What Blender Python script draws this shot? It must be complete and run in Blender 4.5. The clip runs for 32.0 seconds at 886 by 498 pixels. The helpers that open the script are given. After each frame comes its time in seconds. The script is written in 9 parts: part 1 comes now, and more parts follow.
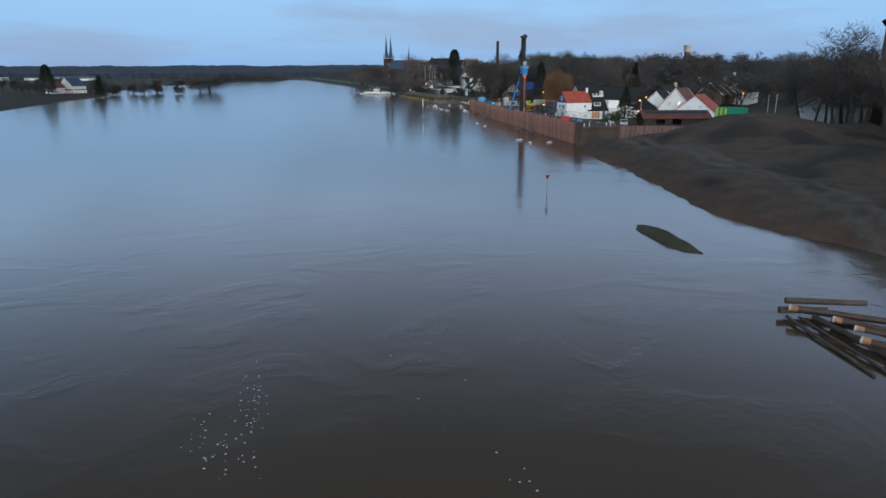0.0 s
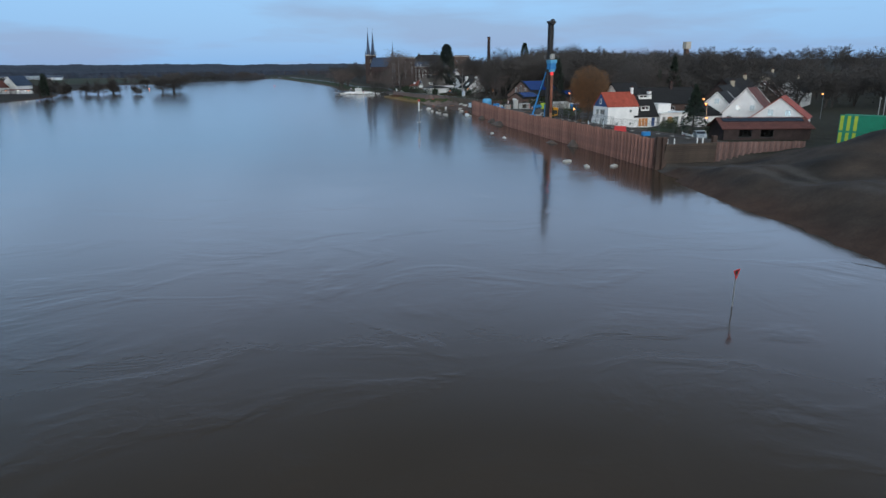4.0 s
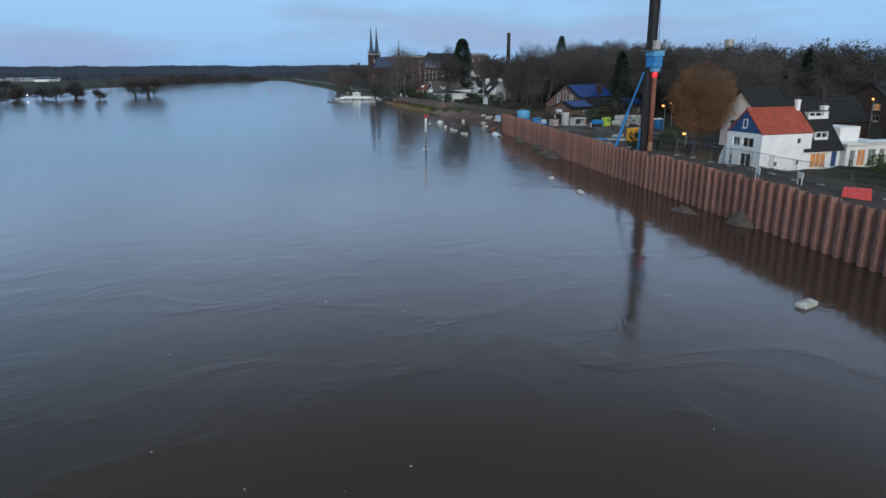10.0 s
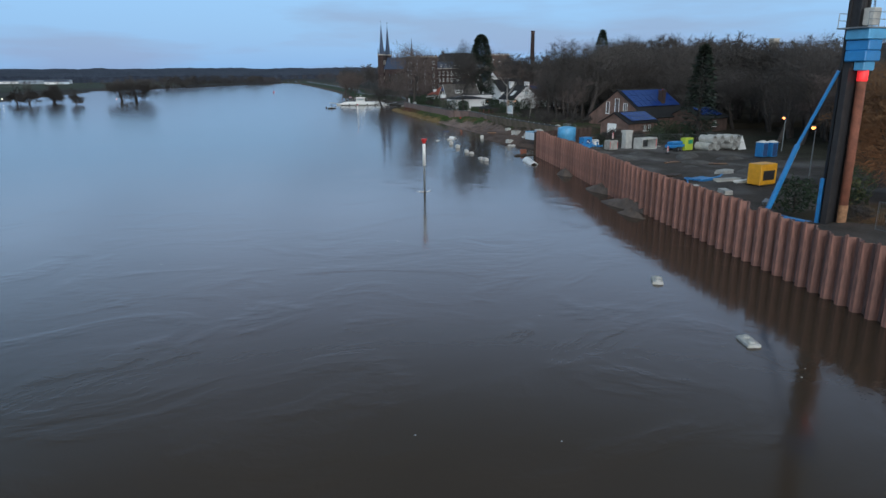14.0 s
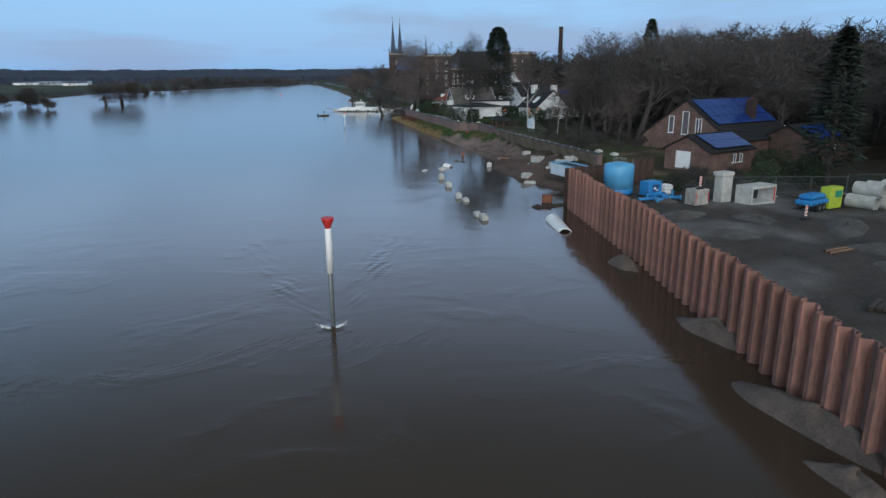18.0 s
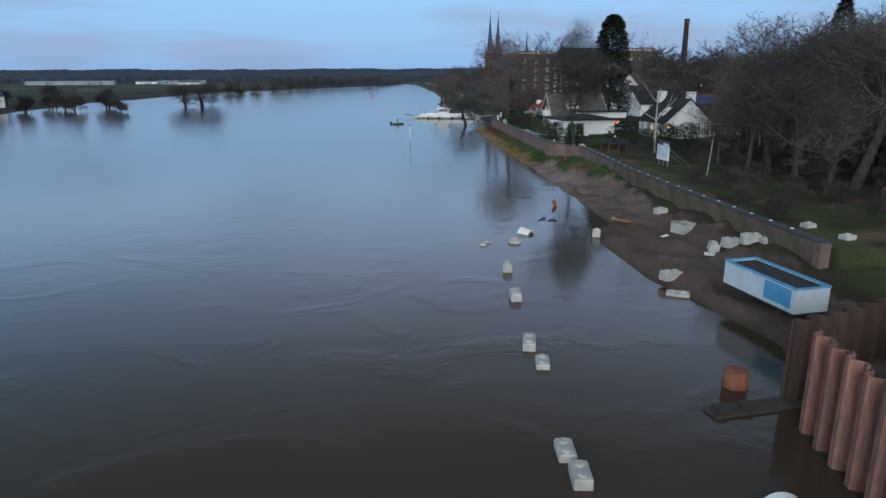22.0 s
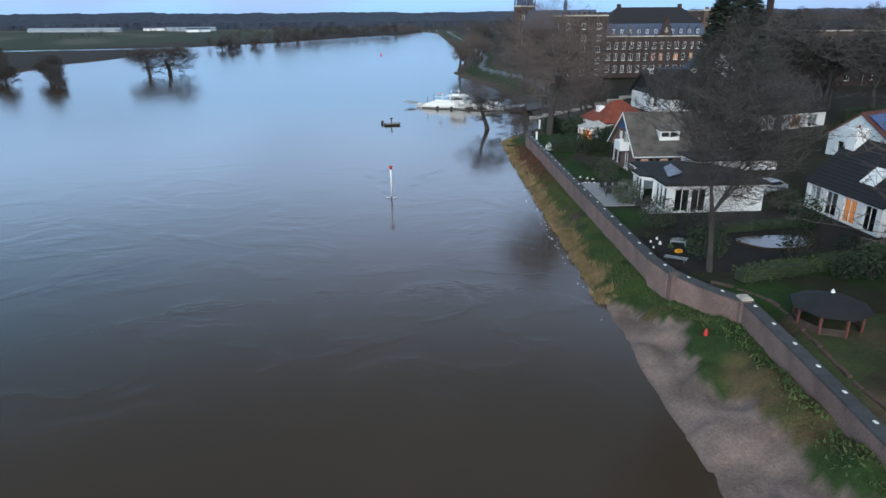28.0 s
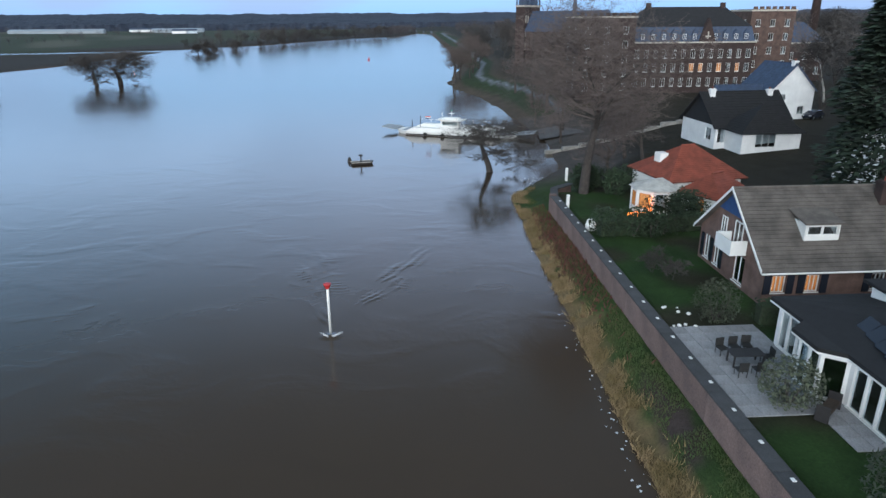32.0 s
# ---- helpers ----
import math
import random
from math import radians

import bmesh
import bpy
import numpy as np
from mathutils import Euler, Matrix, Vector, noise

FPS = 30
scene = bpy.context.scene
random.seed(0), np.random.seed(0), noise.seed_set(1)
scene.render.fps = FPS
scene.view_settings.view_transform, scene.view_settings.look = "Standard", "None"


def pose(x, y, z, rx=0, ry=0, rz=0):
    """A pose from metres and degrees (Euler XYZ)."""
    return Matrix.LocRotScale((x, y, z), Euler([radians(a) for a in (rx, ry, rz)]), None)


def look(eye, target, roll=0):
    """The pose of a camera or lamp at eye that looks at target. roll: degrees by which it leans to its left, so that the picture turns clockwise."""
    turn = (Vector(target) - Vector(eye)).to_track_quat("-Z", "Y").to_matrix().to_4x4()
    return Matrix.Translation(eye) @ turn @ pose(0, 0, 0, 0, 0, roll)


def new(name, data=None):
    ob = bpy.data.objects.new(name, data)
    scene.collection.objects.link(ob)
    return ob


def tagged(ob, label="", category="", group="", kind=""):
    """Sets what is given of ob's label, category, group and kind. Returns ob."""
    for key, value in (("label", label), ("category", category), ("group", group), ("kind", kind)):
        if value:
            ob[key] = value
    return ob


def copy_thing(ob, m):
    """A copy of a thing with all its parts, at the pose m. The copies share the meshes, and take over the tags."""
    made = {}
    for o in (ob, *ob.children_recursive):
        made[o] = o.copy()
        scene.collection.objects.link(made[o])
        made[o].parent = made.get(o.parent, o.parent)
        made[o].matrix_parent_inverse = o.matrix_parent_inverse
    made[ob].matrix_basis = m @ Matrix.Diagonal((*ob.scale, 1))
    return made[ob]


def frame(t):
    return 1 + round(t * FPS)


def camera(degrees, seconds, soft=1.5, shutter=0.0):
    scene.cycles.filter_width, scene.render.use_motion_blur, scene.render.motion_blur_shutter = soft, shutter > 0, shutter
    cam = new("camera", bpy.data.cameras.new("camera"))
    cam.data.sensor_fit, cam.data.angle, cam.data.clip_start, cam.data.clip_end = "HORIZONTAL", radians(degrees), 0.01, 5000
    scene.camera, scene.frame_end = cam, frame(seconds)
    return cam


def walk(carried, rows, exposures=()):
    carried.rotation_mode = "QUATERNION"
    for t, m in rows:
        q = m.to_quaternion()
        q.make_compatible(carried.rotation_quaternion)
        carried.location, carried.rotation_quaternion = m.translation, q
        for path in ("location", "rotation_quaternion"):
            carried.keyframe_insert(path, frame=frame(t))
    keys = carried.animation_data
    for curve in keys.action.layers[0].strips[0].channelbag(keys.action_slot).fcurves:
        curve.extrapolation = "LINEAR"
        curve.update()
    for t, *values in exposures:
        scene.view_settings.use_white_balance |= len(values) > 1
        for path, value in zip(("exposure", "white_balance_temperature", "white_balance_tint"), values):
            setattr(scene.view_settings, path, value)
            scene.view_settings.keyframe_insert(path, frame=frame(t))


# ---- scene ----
cam = camera(69.0, 32.0)
PATH = [
    (0, 0.006, 0.003, 14.892, 74.582, 0.351, -17.078),
    (0.5, 0.853, 5.380, 14.779, 74.575, 0.352, -17.101),
    (1, 1.693, 10.762, 14.663, 74.561, 0.354, -17.207),
    (1.5, 2.525, 16.152, 14.547, 74.560, 0.356, -17.448),
    (2, 3.353, 21.552, 14.429, 74.562, 0.357, -17.802),
    (2.5, 4.197, 26.951, 14.316, 74.550, 0.359, -18.157),
    (3, 5.087, 32.338, 14.215, 74.523, 0.361, -18.428),
    (3.5, 6.051, 37.701, 14.132, 74.508, 0.362, -18.661),
    (4, 7.108, 43.032, 14.067, 74.498, 0.364, -18.839),
    (4.5, 8.268, 48.326, 14.016, 74.466, 0.365, -18.910),
    (5, 9.542, 53.581, 13.976, 74.465, 0.367, -18.921),
    (5.5, 10.930, 58.798, 13.942, 74.504, 0.369, -18.921),
    (6, 12.422, 63.983, 13.908, 74.526, 0.370, -18.925),
    (6.5, 14.006, 69.145, 13.868, 74.534, 0.372, -18.935),
    (7, 15.669, 74.290, 13.822, 74.549, 0.373, -18.921),
    (7.5, 17.396, 79.421, 13.774, 74.558, 0.374, -18.815),
    (8, 19.171, 84.544, 13.734, 74.565, 0.376, -18.640),
    (8.5, 20.978, 89.661, 13.707, 74.580, 0.377, -18.478),
    (9, 22.807, 94.774, 13.695, 74.595, 0.378, -18.323),
    (9.5, 24.644, 99.884, 13.697, 74.608, 0.380, -18.146),
    (10, 26.479, 104.994, 13.712, 74.629, 0.381, -17.924),
    (10.5, 28.306, 110.104, 13.731, 74.656, 0.382, -17.712),
    (11, 30.123, 115.216, 13.740, 74.680, 0.383, -17.524),
    (11.5, 31.926, 120.331, 13.729, 74.695, 0.384, -17.214),
    (12, 33.718, 125.447, 13.694, 74.720, 0.385, -16.850),
    (12.5, 35.503, 130.562, 13.641, 74.774, 0.385, -16.626),
    (13, 37.289, 135.672, 13.575, 74.814, 0.386, -16.535),
    (13.5, 39.090, 140.770, 13.506, 74.826, 0.387, -16.476),
    (14, 40.932, 145.845, 13.446, 74.849, 0.387, -16.325),
    (14.5, 42.842, 150.884, 13.406, 74.854, 0.387, -16.157),
    (15, 44.837, 155.880, 13.394, 74.834, 0.388, -16.049),
    (15.5, 46.912, 160.829, 13.404, 74.882, 0.388, -15.882),
    (16, 49.059, 165.731, 13.427, 74.949, 0.388, -15.704),
    (16.5, 51.265, 170.587, 13.456, 74.918, 0.388, -15.612),
    (17, 53.498, 175.404, 13.486, 74.895, 0.387, -15.318),
    (17.5, 55.723, 180.192, 13.511, 74.933, 0.387, -14.720),
    (18, 57.903, 184.959, 13.529, 74.953, 0.387, -14.060),
    (18.5, 59.993, 189.722, 13.539, 74.962, 0.386, -13.396),
    (19, 61.949, 194.499, 13.542, 74.988, 0.385, -12.643),
    (19.5, 63.726, 199.306, 13.542, 75.015, 0.385, -11.616),
    (20, 65.311, 204.148, 13.551, 75.030, 0.384, -10.146),
    (20.5, 66.712, 209.020, 13.591, 75.032, 0.383, -8.254),
    (21, 67.937, 213.915, 13.684, 75.016, 0.382, -6.603),
    (21.5, 69.008, 218.830, 13.859, 74.984, 0.381, -5.586),
    (22, 69.957, 223.763, 14.151, 74.942, 0.379, -5.029),
    (22.5, 70.819, 228.714, 14.598, 74.904, 0.378, -4.677),
    (23, 71.620, 233.681, 15.214, 74.903, 0.377, -4.371),
    (23.5, 72.369, 238.654, 15.958, 74.982, 0.376, -4.190),
    (24, 73.071, 243.626, 16.783, 74.839, 0.375, -4.031),
    (24.5, 73.731, 248.589, 17.643, 74.031, 0.373, -3.701),
    (25, 74.355, 253.539, 18.493, 72.643, 0.372, -3.333),
    (25.5, 74.948, 258.471, 19.289, 71.147, 0.371, -3.061),
    (26, 75.516, 263.383, 19.990, 70.254, 0.370, -2.905),
    (26.5, 76.065, 268.270, 20.580, 70.021, 0.369, -2.862),
    (27, 76.604, 273.128, 21.054, 70.161, 0.368, -2.896),
    (27.5, 77.140, 277.953, 21.406, 70.289, 0.367, -2.925),
    (28, 77.672, 282.743, 21.650, 70.274, 0.367, -2.938),
    (28.5, 78.196, 287.502, 21.811, 70.197, 0.366, -2.967),
    (29, 78.707, 292.231, 21.913, 70.167, 0.365, -2.973),
    (29.5, 79.197, 296.931, 21.974, 70.197, 0.365, -2.969),
    (30, 79.654, 301.600, 22.002, 70.185, 0.365, -3.042),
    (30.5, 80.064, 306.239, 22.004, 70.200, 0.364, -3.157),
    (31, 80.422, 310.848, 21.985, 70.296, 0.364, -3.251),
    (31.5, 80.735, 315.434, 21.950, 70.335, 0.364, -3.334),
    (32, 81.013, 320.005, 21.902, 70.337, 0.364, -3.294),
]
walk(cam, [(t, pose(x, y, z, rx, ry, rz)) for t, x, y, z, rx, ry, rz in PATH],
     exposures=[(0, 0.07, 6360, 6), (24.0, 0.08, 6360, 6), (26.8, 0.64, 6330, 7), (32, 0.64, 6330, 7)])

# ---- world, sun, exposure ----
world = bpy.data.worlds.new("dusk_sky")
scene.world = world
world.use_nodes = True
wn, wl = world.node_tree.nodes, world.node_tree.links
wn.clear()
w_out = wn.new("ShaderNodeOutputWorld")
w_bg = wn.new("ShaderNodeBackground")
w_sky = wn.new("ShaderNodeTexSky")
w_sky.sky_type = 'NISHITA'
w_sky.sun_disc = False
w_sky.sun_elevation = radians(2.0)
w_sky.sun_rotation = radians(200)
w_sky.ozone_density = 2.0
w_co = wn.new("ShaderNodeTexCoord")
w_sep = wn.new("ShaderNodeSeparateXYZ")
wl.new(w_co.outputs["Generated"], w_sep.inputs[0])
# haze of the twilight sky: pale blue at the horizon, deeper blue above
w_ramp = wn.new("ShaderNodeValToRGB")
w_ramp.color_ramp.elements[0].position = 0.0
w_ramp.color_ramp.elements[0].color = (0.225, 0.435, 0.75, 1)
w_ramp.color_ramp.elements[1].position = 0.52
w_low = w_ramp.color_ramp.elements.new(0.11)
w_low.color = (0.275, 0.50, 0.84, 1)
w_mid = w_ramp.color_ramp.elements.new(0.2)
w_mid.color = (0.70, 0.96, 1.42, 1)
w_high = w_ramp.color_ramp.elements.new(0.34)
w_high.color = (0.57, 0.76, 1.10, 1)
w_ramp.color_ramp.elements[-1].color = (0.10, 0.165, 0.22, 1)
wl.new(w_sep.outputs["Z"], w_ramp.inputs[0])
# soft stretched clouds
w_map = wn.new("ShaderNodeMapping")
w_map.inputs["Scale"].default_value = (1.3, 1.3, 8.0)
w_map.inputs["Location"].default_value = (0.35, 0.1, 0.4)
wl.new(w_co.outputs["Generated"], w_map.inputs[0])
w_noise = wn.new("ShaderNodeTexNoise")
w_noise.inputs["Scale"].default_value = 2.1
w_noise.inputs["Detail"].default_value = 5.0
w_noise.inputs["Roughness"].default_value = 0.5
wl.new(w_map.outputs[0], w_noise.inputs["Vector"])
w_cr = wn.new("ShaderNodeValToRGB")
w_cr.color_ramp.elements[0].position = 0.44
w_cr.color_ramp.elements[0].color = (0, 0, 0, 1)
w_cr.color_ramp.elements[1].position = 0.58
w_cr.color_ramp.elements[1].color = (0.75, 0.75, 0.75, 1)
wl.new(w_noise.outputs["Fac"], w_cr.inputs[0])
w_mix = wn.new("ShaderNodeMix")
w_mix.data_type = 'RGBA'
# the clouds thin out above the horizon belt
w_thin = wn.new("ShaderNodeMapRange")
w_thin.inputs[1].default_value, w_thin.inputs[2].default_value = 0.12, 0.24
w_thin.inputs[3].default_value, w_thin.inputs[4].default_value = 1.0, 0.15
wl.new(w_sep.outputs["Z"], w_thin.inputs[0])
w_cf = wn.new("ShaderNodeMath")
w_cf.operation = 'MULTIPLY'
wl.new(w_cr.outputs["Color"], w_cf.inputs[0])
wl.new(w_thin.outputs[0], w_cf.inputs[1])
wl.new(w_cf.outputs[0], w_mix.inputs[0])
# high up the dusk deepens from the warm east towards the blue-green west
w_side = wn.new("ShaderNodeMapRange")
w_side.inputs[1].default_value, w_side.inputs[2].default_value = -0.6, -0.05
wl.new(w_sep.outputs["X"], w_side.inputs[0])
w_hue = wn.new("ShaderNodeMix")
w_hue.data_type = 'RGBA'
w_hue.inputs[6].default_value, w_hue.inputs[7].default_value = (0.24, 0.50, 0.58, 1), (1.05, 0.98, 0.98, 1)
wl.new(w_side.outputs[0], w_hue.inputs[0])
w_upper = wn.new("ShaderNodeMapRange")
w_upper.inputs[1].default_value, w_upper.inputs[2].default_value = 0.14, 0.38
wl.new(w_sep.outputs["Z"], w_upper.inputs[0])
w_tint = wn.new("ShaderNodeMix")
w_tint.data_type, w_tint.blend_type = 'RGBA', 'MULTIPLY'
wl.new(w_upper.outputs[0], w_tint.inputs[0])
wl.new(w_ramp.outputs["Color"], w_tint.inputs[6])
wl.new(w_hue.outputs[2], w_tint.inputs[7])
wl.new(w_tint.outputs[2], w_mix.inputs[6])
w_mix.inputs[7].default_value = (0.24, 0.35, 0.58, 1)
# the sunset side of the sky, behind the start of the flight, is brighter and warmer
w_glow = wn.new("ShaderNodeMapRange")
w_glow.interpolation_type = 'SMOOTHSTEP'
w_glow.inputs[1].default_value, w_glow.inputs[2].default_value = 0.15, -0.9
w_glow.inputs[3].default_value, w_glow.inputs[4].default_value = 0.0, 1.0
wl.new(w_sep.outputs["Y"], w_glow.inputs[0])
w_west = wn.new("ShaderNodeMix")
w_west.data_type = 'RGBA'
wl.new(w_glow.outputs[0], w_west.inputs[0])
wl.new(w_mix.outputs[2], w_west.inputs[6])
w_west.inputs[7].default_value = (1.05, 1.08, 1.12, 1)
w_bg.inputs["Strength"].default_value = 0.05
w_bg2 = wn.new("ShaderNodeBackground")
w_bg2.inputs["Strength"].default_value = 1.0
w_add = wn.new("ShaderNodeAddShader")
wl.new(w_sky.outputs["Color"], w_bg.inputs["Color"])
wl.new(w_west.outputs[2], w_bg2.inputs["Color"])
wl.new(w_bg.outputs[0], w_add.inputs[0])
wl.new(w_bg2.outputs[0], w_add.inputs[1])
wl.new(w_add.outputs[0], w_out.inputs["Surface"])

sun_data = bpy.data.lights.new("sun", "SUN")
sun_data.energy = 1.3
sun_data.angle = radians(25)
sun_data.color = (0.86, 0.93, 1.0)
sun = new("sun", sun_data)
sun.matrix_world = look((-60, -120, 90), (60, 180, 0))

# ---- materials ----
MATS = {}


def material(name, colour, rough=0.7, metal=0.0, vary=0.25, scale=3.0, fine=40.0, bump=0.15, second=None,
             random=0.0, emit=None, power=0.0, spec=0.5, stretch=(1, 1, 1), contrast=(0.35, 0.65), objspace=True):
    """A surface with two scales of variation, fine relief and, where wanted, a shift from piece to piece."""
    m = bpy.data.materials.new(name)
    m.use_nodes = True
    n, l = m.node_tree.nodes, m.node_tree.links
    b = n["Principled BSDF"]
    b.inputs["Roughness"].default_value = rough
    b.inputs["Metallic"].default_value = metal
    b.inputs["Specular IOR Level"].default_value = spec
    co = n.new("ShaderNodeTexCoord")
    mp = n.new("ShaderNodeMapping")
    mp.inputs["Scale"].default_value = stretch
    l.new(co.outputs["Object"], mp.inputs[0])
    n1 = n.new("ShaderNodeTexNoise")
    n1.inputs["Scale"].default_value = scale
    n1.inputs["Detail"].default_value = 6
    n1.inputs["Roughness"].default_value = 0.6
    n2 = n.new("ShaderNodeTexNoise")
    n2.inputs["Scale"].default_value = fine
    n2.inputs["Detail"].default_value = 4
    l.new(mp.outputs[0], n1.inputs["Vector"])
    l.new(mp.outputs[0], n2.inputs["Vector"])
    second = second or tuple(c * (1 - 1.6 * vary) for c in colour)
    rp = n.new("ShaderNodeValToRGB")
    rp.color_ramp.elements[0].position = contrast[0]
    rp.color_ramp.elements[0].color = (*second, 1)
    rp.color_ramp.elements[1].position = contrast[1]
    rp.color_ramp.elements[1].color = (*colour, 1)
    l.new(n1.outputs["Fac"], rp.inputs[0])
    mx = n.new("ShaderNodeMix")
    mx.data_type, mx.blend_type = 'RGBA', 'OVERLAY'
    mx.inputs[0].default_value = min(1.0, vary * 2)
    l.new(rp.outputs[0], mx.inputs[6])
    l.new(n2.outputs["Fac"], mx.inputs[7])
    last = mx.outputs[2]
    if random:
        oi = n.new("ShaderNodeObjectInfo")
        hs = n.new("ShaderNodeHueSaturation")
        mr = n.new("ShaderNodeMapRange")
        mr.inputs[3].default_value, mr.inputs[4].default_value = 1 - random, 1 + random
        l.new(oi.outputs["Random"], mr.inputs[0])
        l.new(mr.outputs[0], hs.inputs["Value"])
        l.new(last, hs.inputs["Color"])
        last = hs.outputs[0]
    l.new(last, b.inputs["Base Color"])
    if bump:
        bp = n.new("ShaderNodeBump")
        bp.inputs["Strength"].default_value = bump
        bp.inputs["Distance"].default_value = 0.05
        l.new(n2.outputs["Fac"], bp.inputs["Height"])
        l.new(bp.outputs[0], b.inputs["Normal"])
    if emit:
        b.inputs["Emission Color"].default_value = (*emit, 1)
        b.inputs["Emission Strength"].default_value = power
    MATS[name] = m
    return m


def glass(name, colour=(0.7, 0.8, 0.85)):
    m = bpy.data.materials.new(name)
    m.use_nodes = True
    b = m.node_tree.nodes["Principled BSDF"]
    b.inputs["Base Color"].default_value = (*colour, 1)
    b.inputs["Roughness"].default_value = 0.03
    b.inputs["Transmission Weight"].default_value = 1.0
    b.inputs["IOR"].default_value = 1.45
    MATS[name] = m
    return m


def water_material():
    m = bpy.data.materials.new("river_water")
    m.use_nodes = True
    n, l = m.node_tree.nodes, m.node_tree.links
    b = n["Principled BSDF"]
    b.inputs["Roughness"].default_value = 0.115
    b.inputs["IOR"].default_value = 1.33
    co = n.new("ShaderNodeTexCoord")
    # large lazy swirls, drawn out along the current
    mp = n.new("ShaderNodeMapping")
    mp.inputs["Scale"].default_value = (0.85, 1.05, 1.0)
    mp.inputs["Rotation"].default_value = (0, 0, radians(8))
    l.new(co.outputs["Object"], mp.inputs[0])
    big = n.new("ShaderNodeTexNoise")
    big.inputs["Scale"].default_value = 0.13
    big.inputs["Detail"].default_value = 5
    big.inputs["Distortion"].default_value = 1.2
    l.new(mp.outputs[0], big.inputs["Vector"])
    mid = n.new("ShaderNodeTexNoise")
    mid.inputs["Scale"].default_value = 1.45
    mid.inputs["Detail"].default_value = 2.5
    mid.inputs["Distortion"].default_value = 0.7
    l.new(mp.outputs[0], mid.inputs["Vector"])
    fine = n.new("ShaderNodeTexNoise")
    fine.inputs["Scale"].default_value = 3.2
    fine.inputs["Detail"].default_value = 3
    l.new(co.outputs["Object"], fine.inputs["Vector"])
    # patches of rougher water between glassy ones
    patch = n.new("ShaderNodeMapRange")
    patch.inputs[1].default_value, patch.inputs[2].default_value = 0.52, 0.64
    patch.inputs[3].default_value, patch.inputs[4].default_value = 0.10, 0.44
    l.new(big.outputs["Fac"], patch.inputs[0])
    amp = n.new("ShaderNodeMath")
    amp.operation = 'MULTIPLY'
    l.new(patch.outputs[0], amp.inputs[0])
    l.new(mid.outputs["Fac"], amp.inputs[1])
    f2 = n.new("ShaderNodeMath")
    f2.operation = 'MULTIPLY_ADD'
    f2.inputs[1].default_value = 0.055
    l.new(fine.outputs["Fac"], f2.inputs[0])
    l.new(amp.outputs[0], f2.inputs[2])
    # broad low heaves where the current boils up
    heave = n.new("ShaderNodeTexNoise")
    heave.inputs["Scale"].default_value = 0.36
    heave.inputs["Detail"].default_value = 3
    heave.inputs["Distortion"].default_value = 0.9
    l.new(mp.outputs[0], heave.inputs["Vector"])
    lift = n.new("ShaderNodeMapRange")
    lift.inputs[1].default_value, lift.inputs[2].default_value = 0.46, 0.60
    lift.inputs[3].default_value, lift.inputs[4].default_value = 0.05, 0.46
    l.new(big.outputs["Fac"], lift.inputs[0])
    f3 = n.new("ShaderNodeMath")
    f3.operation = 'MULTIPLY_ADD'
    l.new(heave.outputs["Fac"], f3.inputs[0])
    l.new(lift.outputs[0], f3.inputs[1])
    l.new(f2.outputs[0], f3.inputs[2])
    f2 = f3
    bp = n.new("ShaderNodeBump")
    bp.inputs["Strength"].default_value = 0.105
    bp.inputs["Distance"].default_value = 0.3
    l.new(f2.outputs[0], bp.inputs["Height"])
    l.new(bp.outputs[0], b.inputs["Normal"])
    rp = n.new("ShaderNodeValToRGB")
    rp.color_ramp.elements[0].position, rp.color_ramp.elements[1].position = 0.3, 0.7
    rp.color_ramp.elements[0].color = (0.0500, 0.0345, 0.0228, 1)
    rp.color_ramp.elements[1].color = (0.0540, 0.0370, 0.0243, 1)
    l.new(big.outputs["Fac"], rp.inputs[0])
    l.new(rp.outputs[0], b.inputs["Base Color"])
    return m


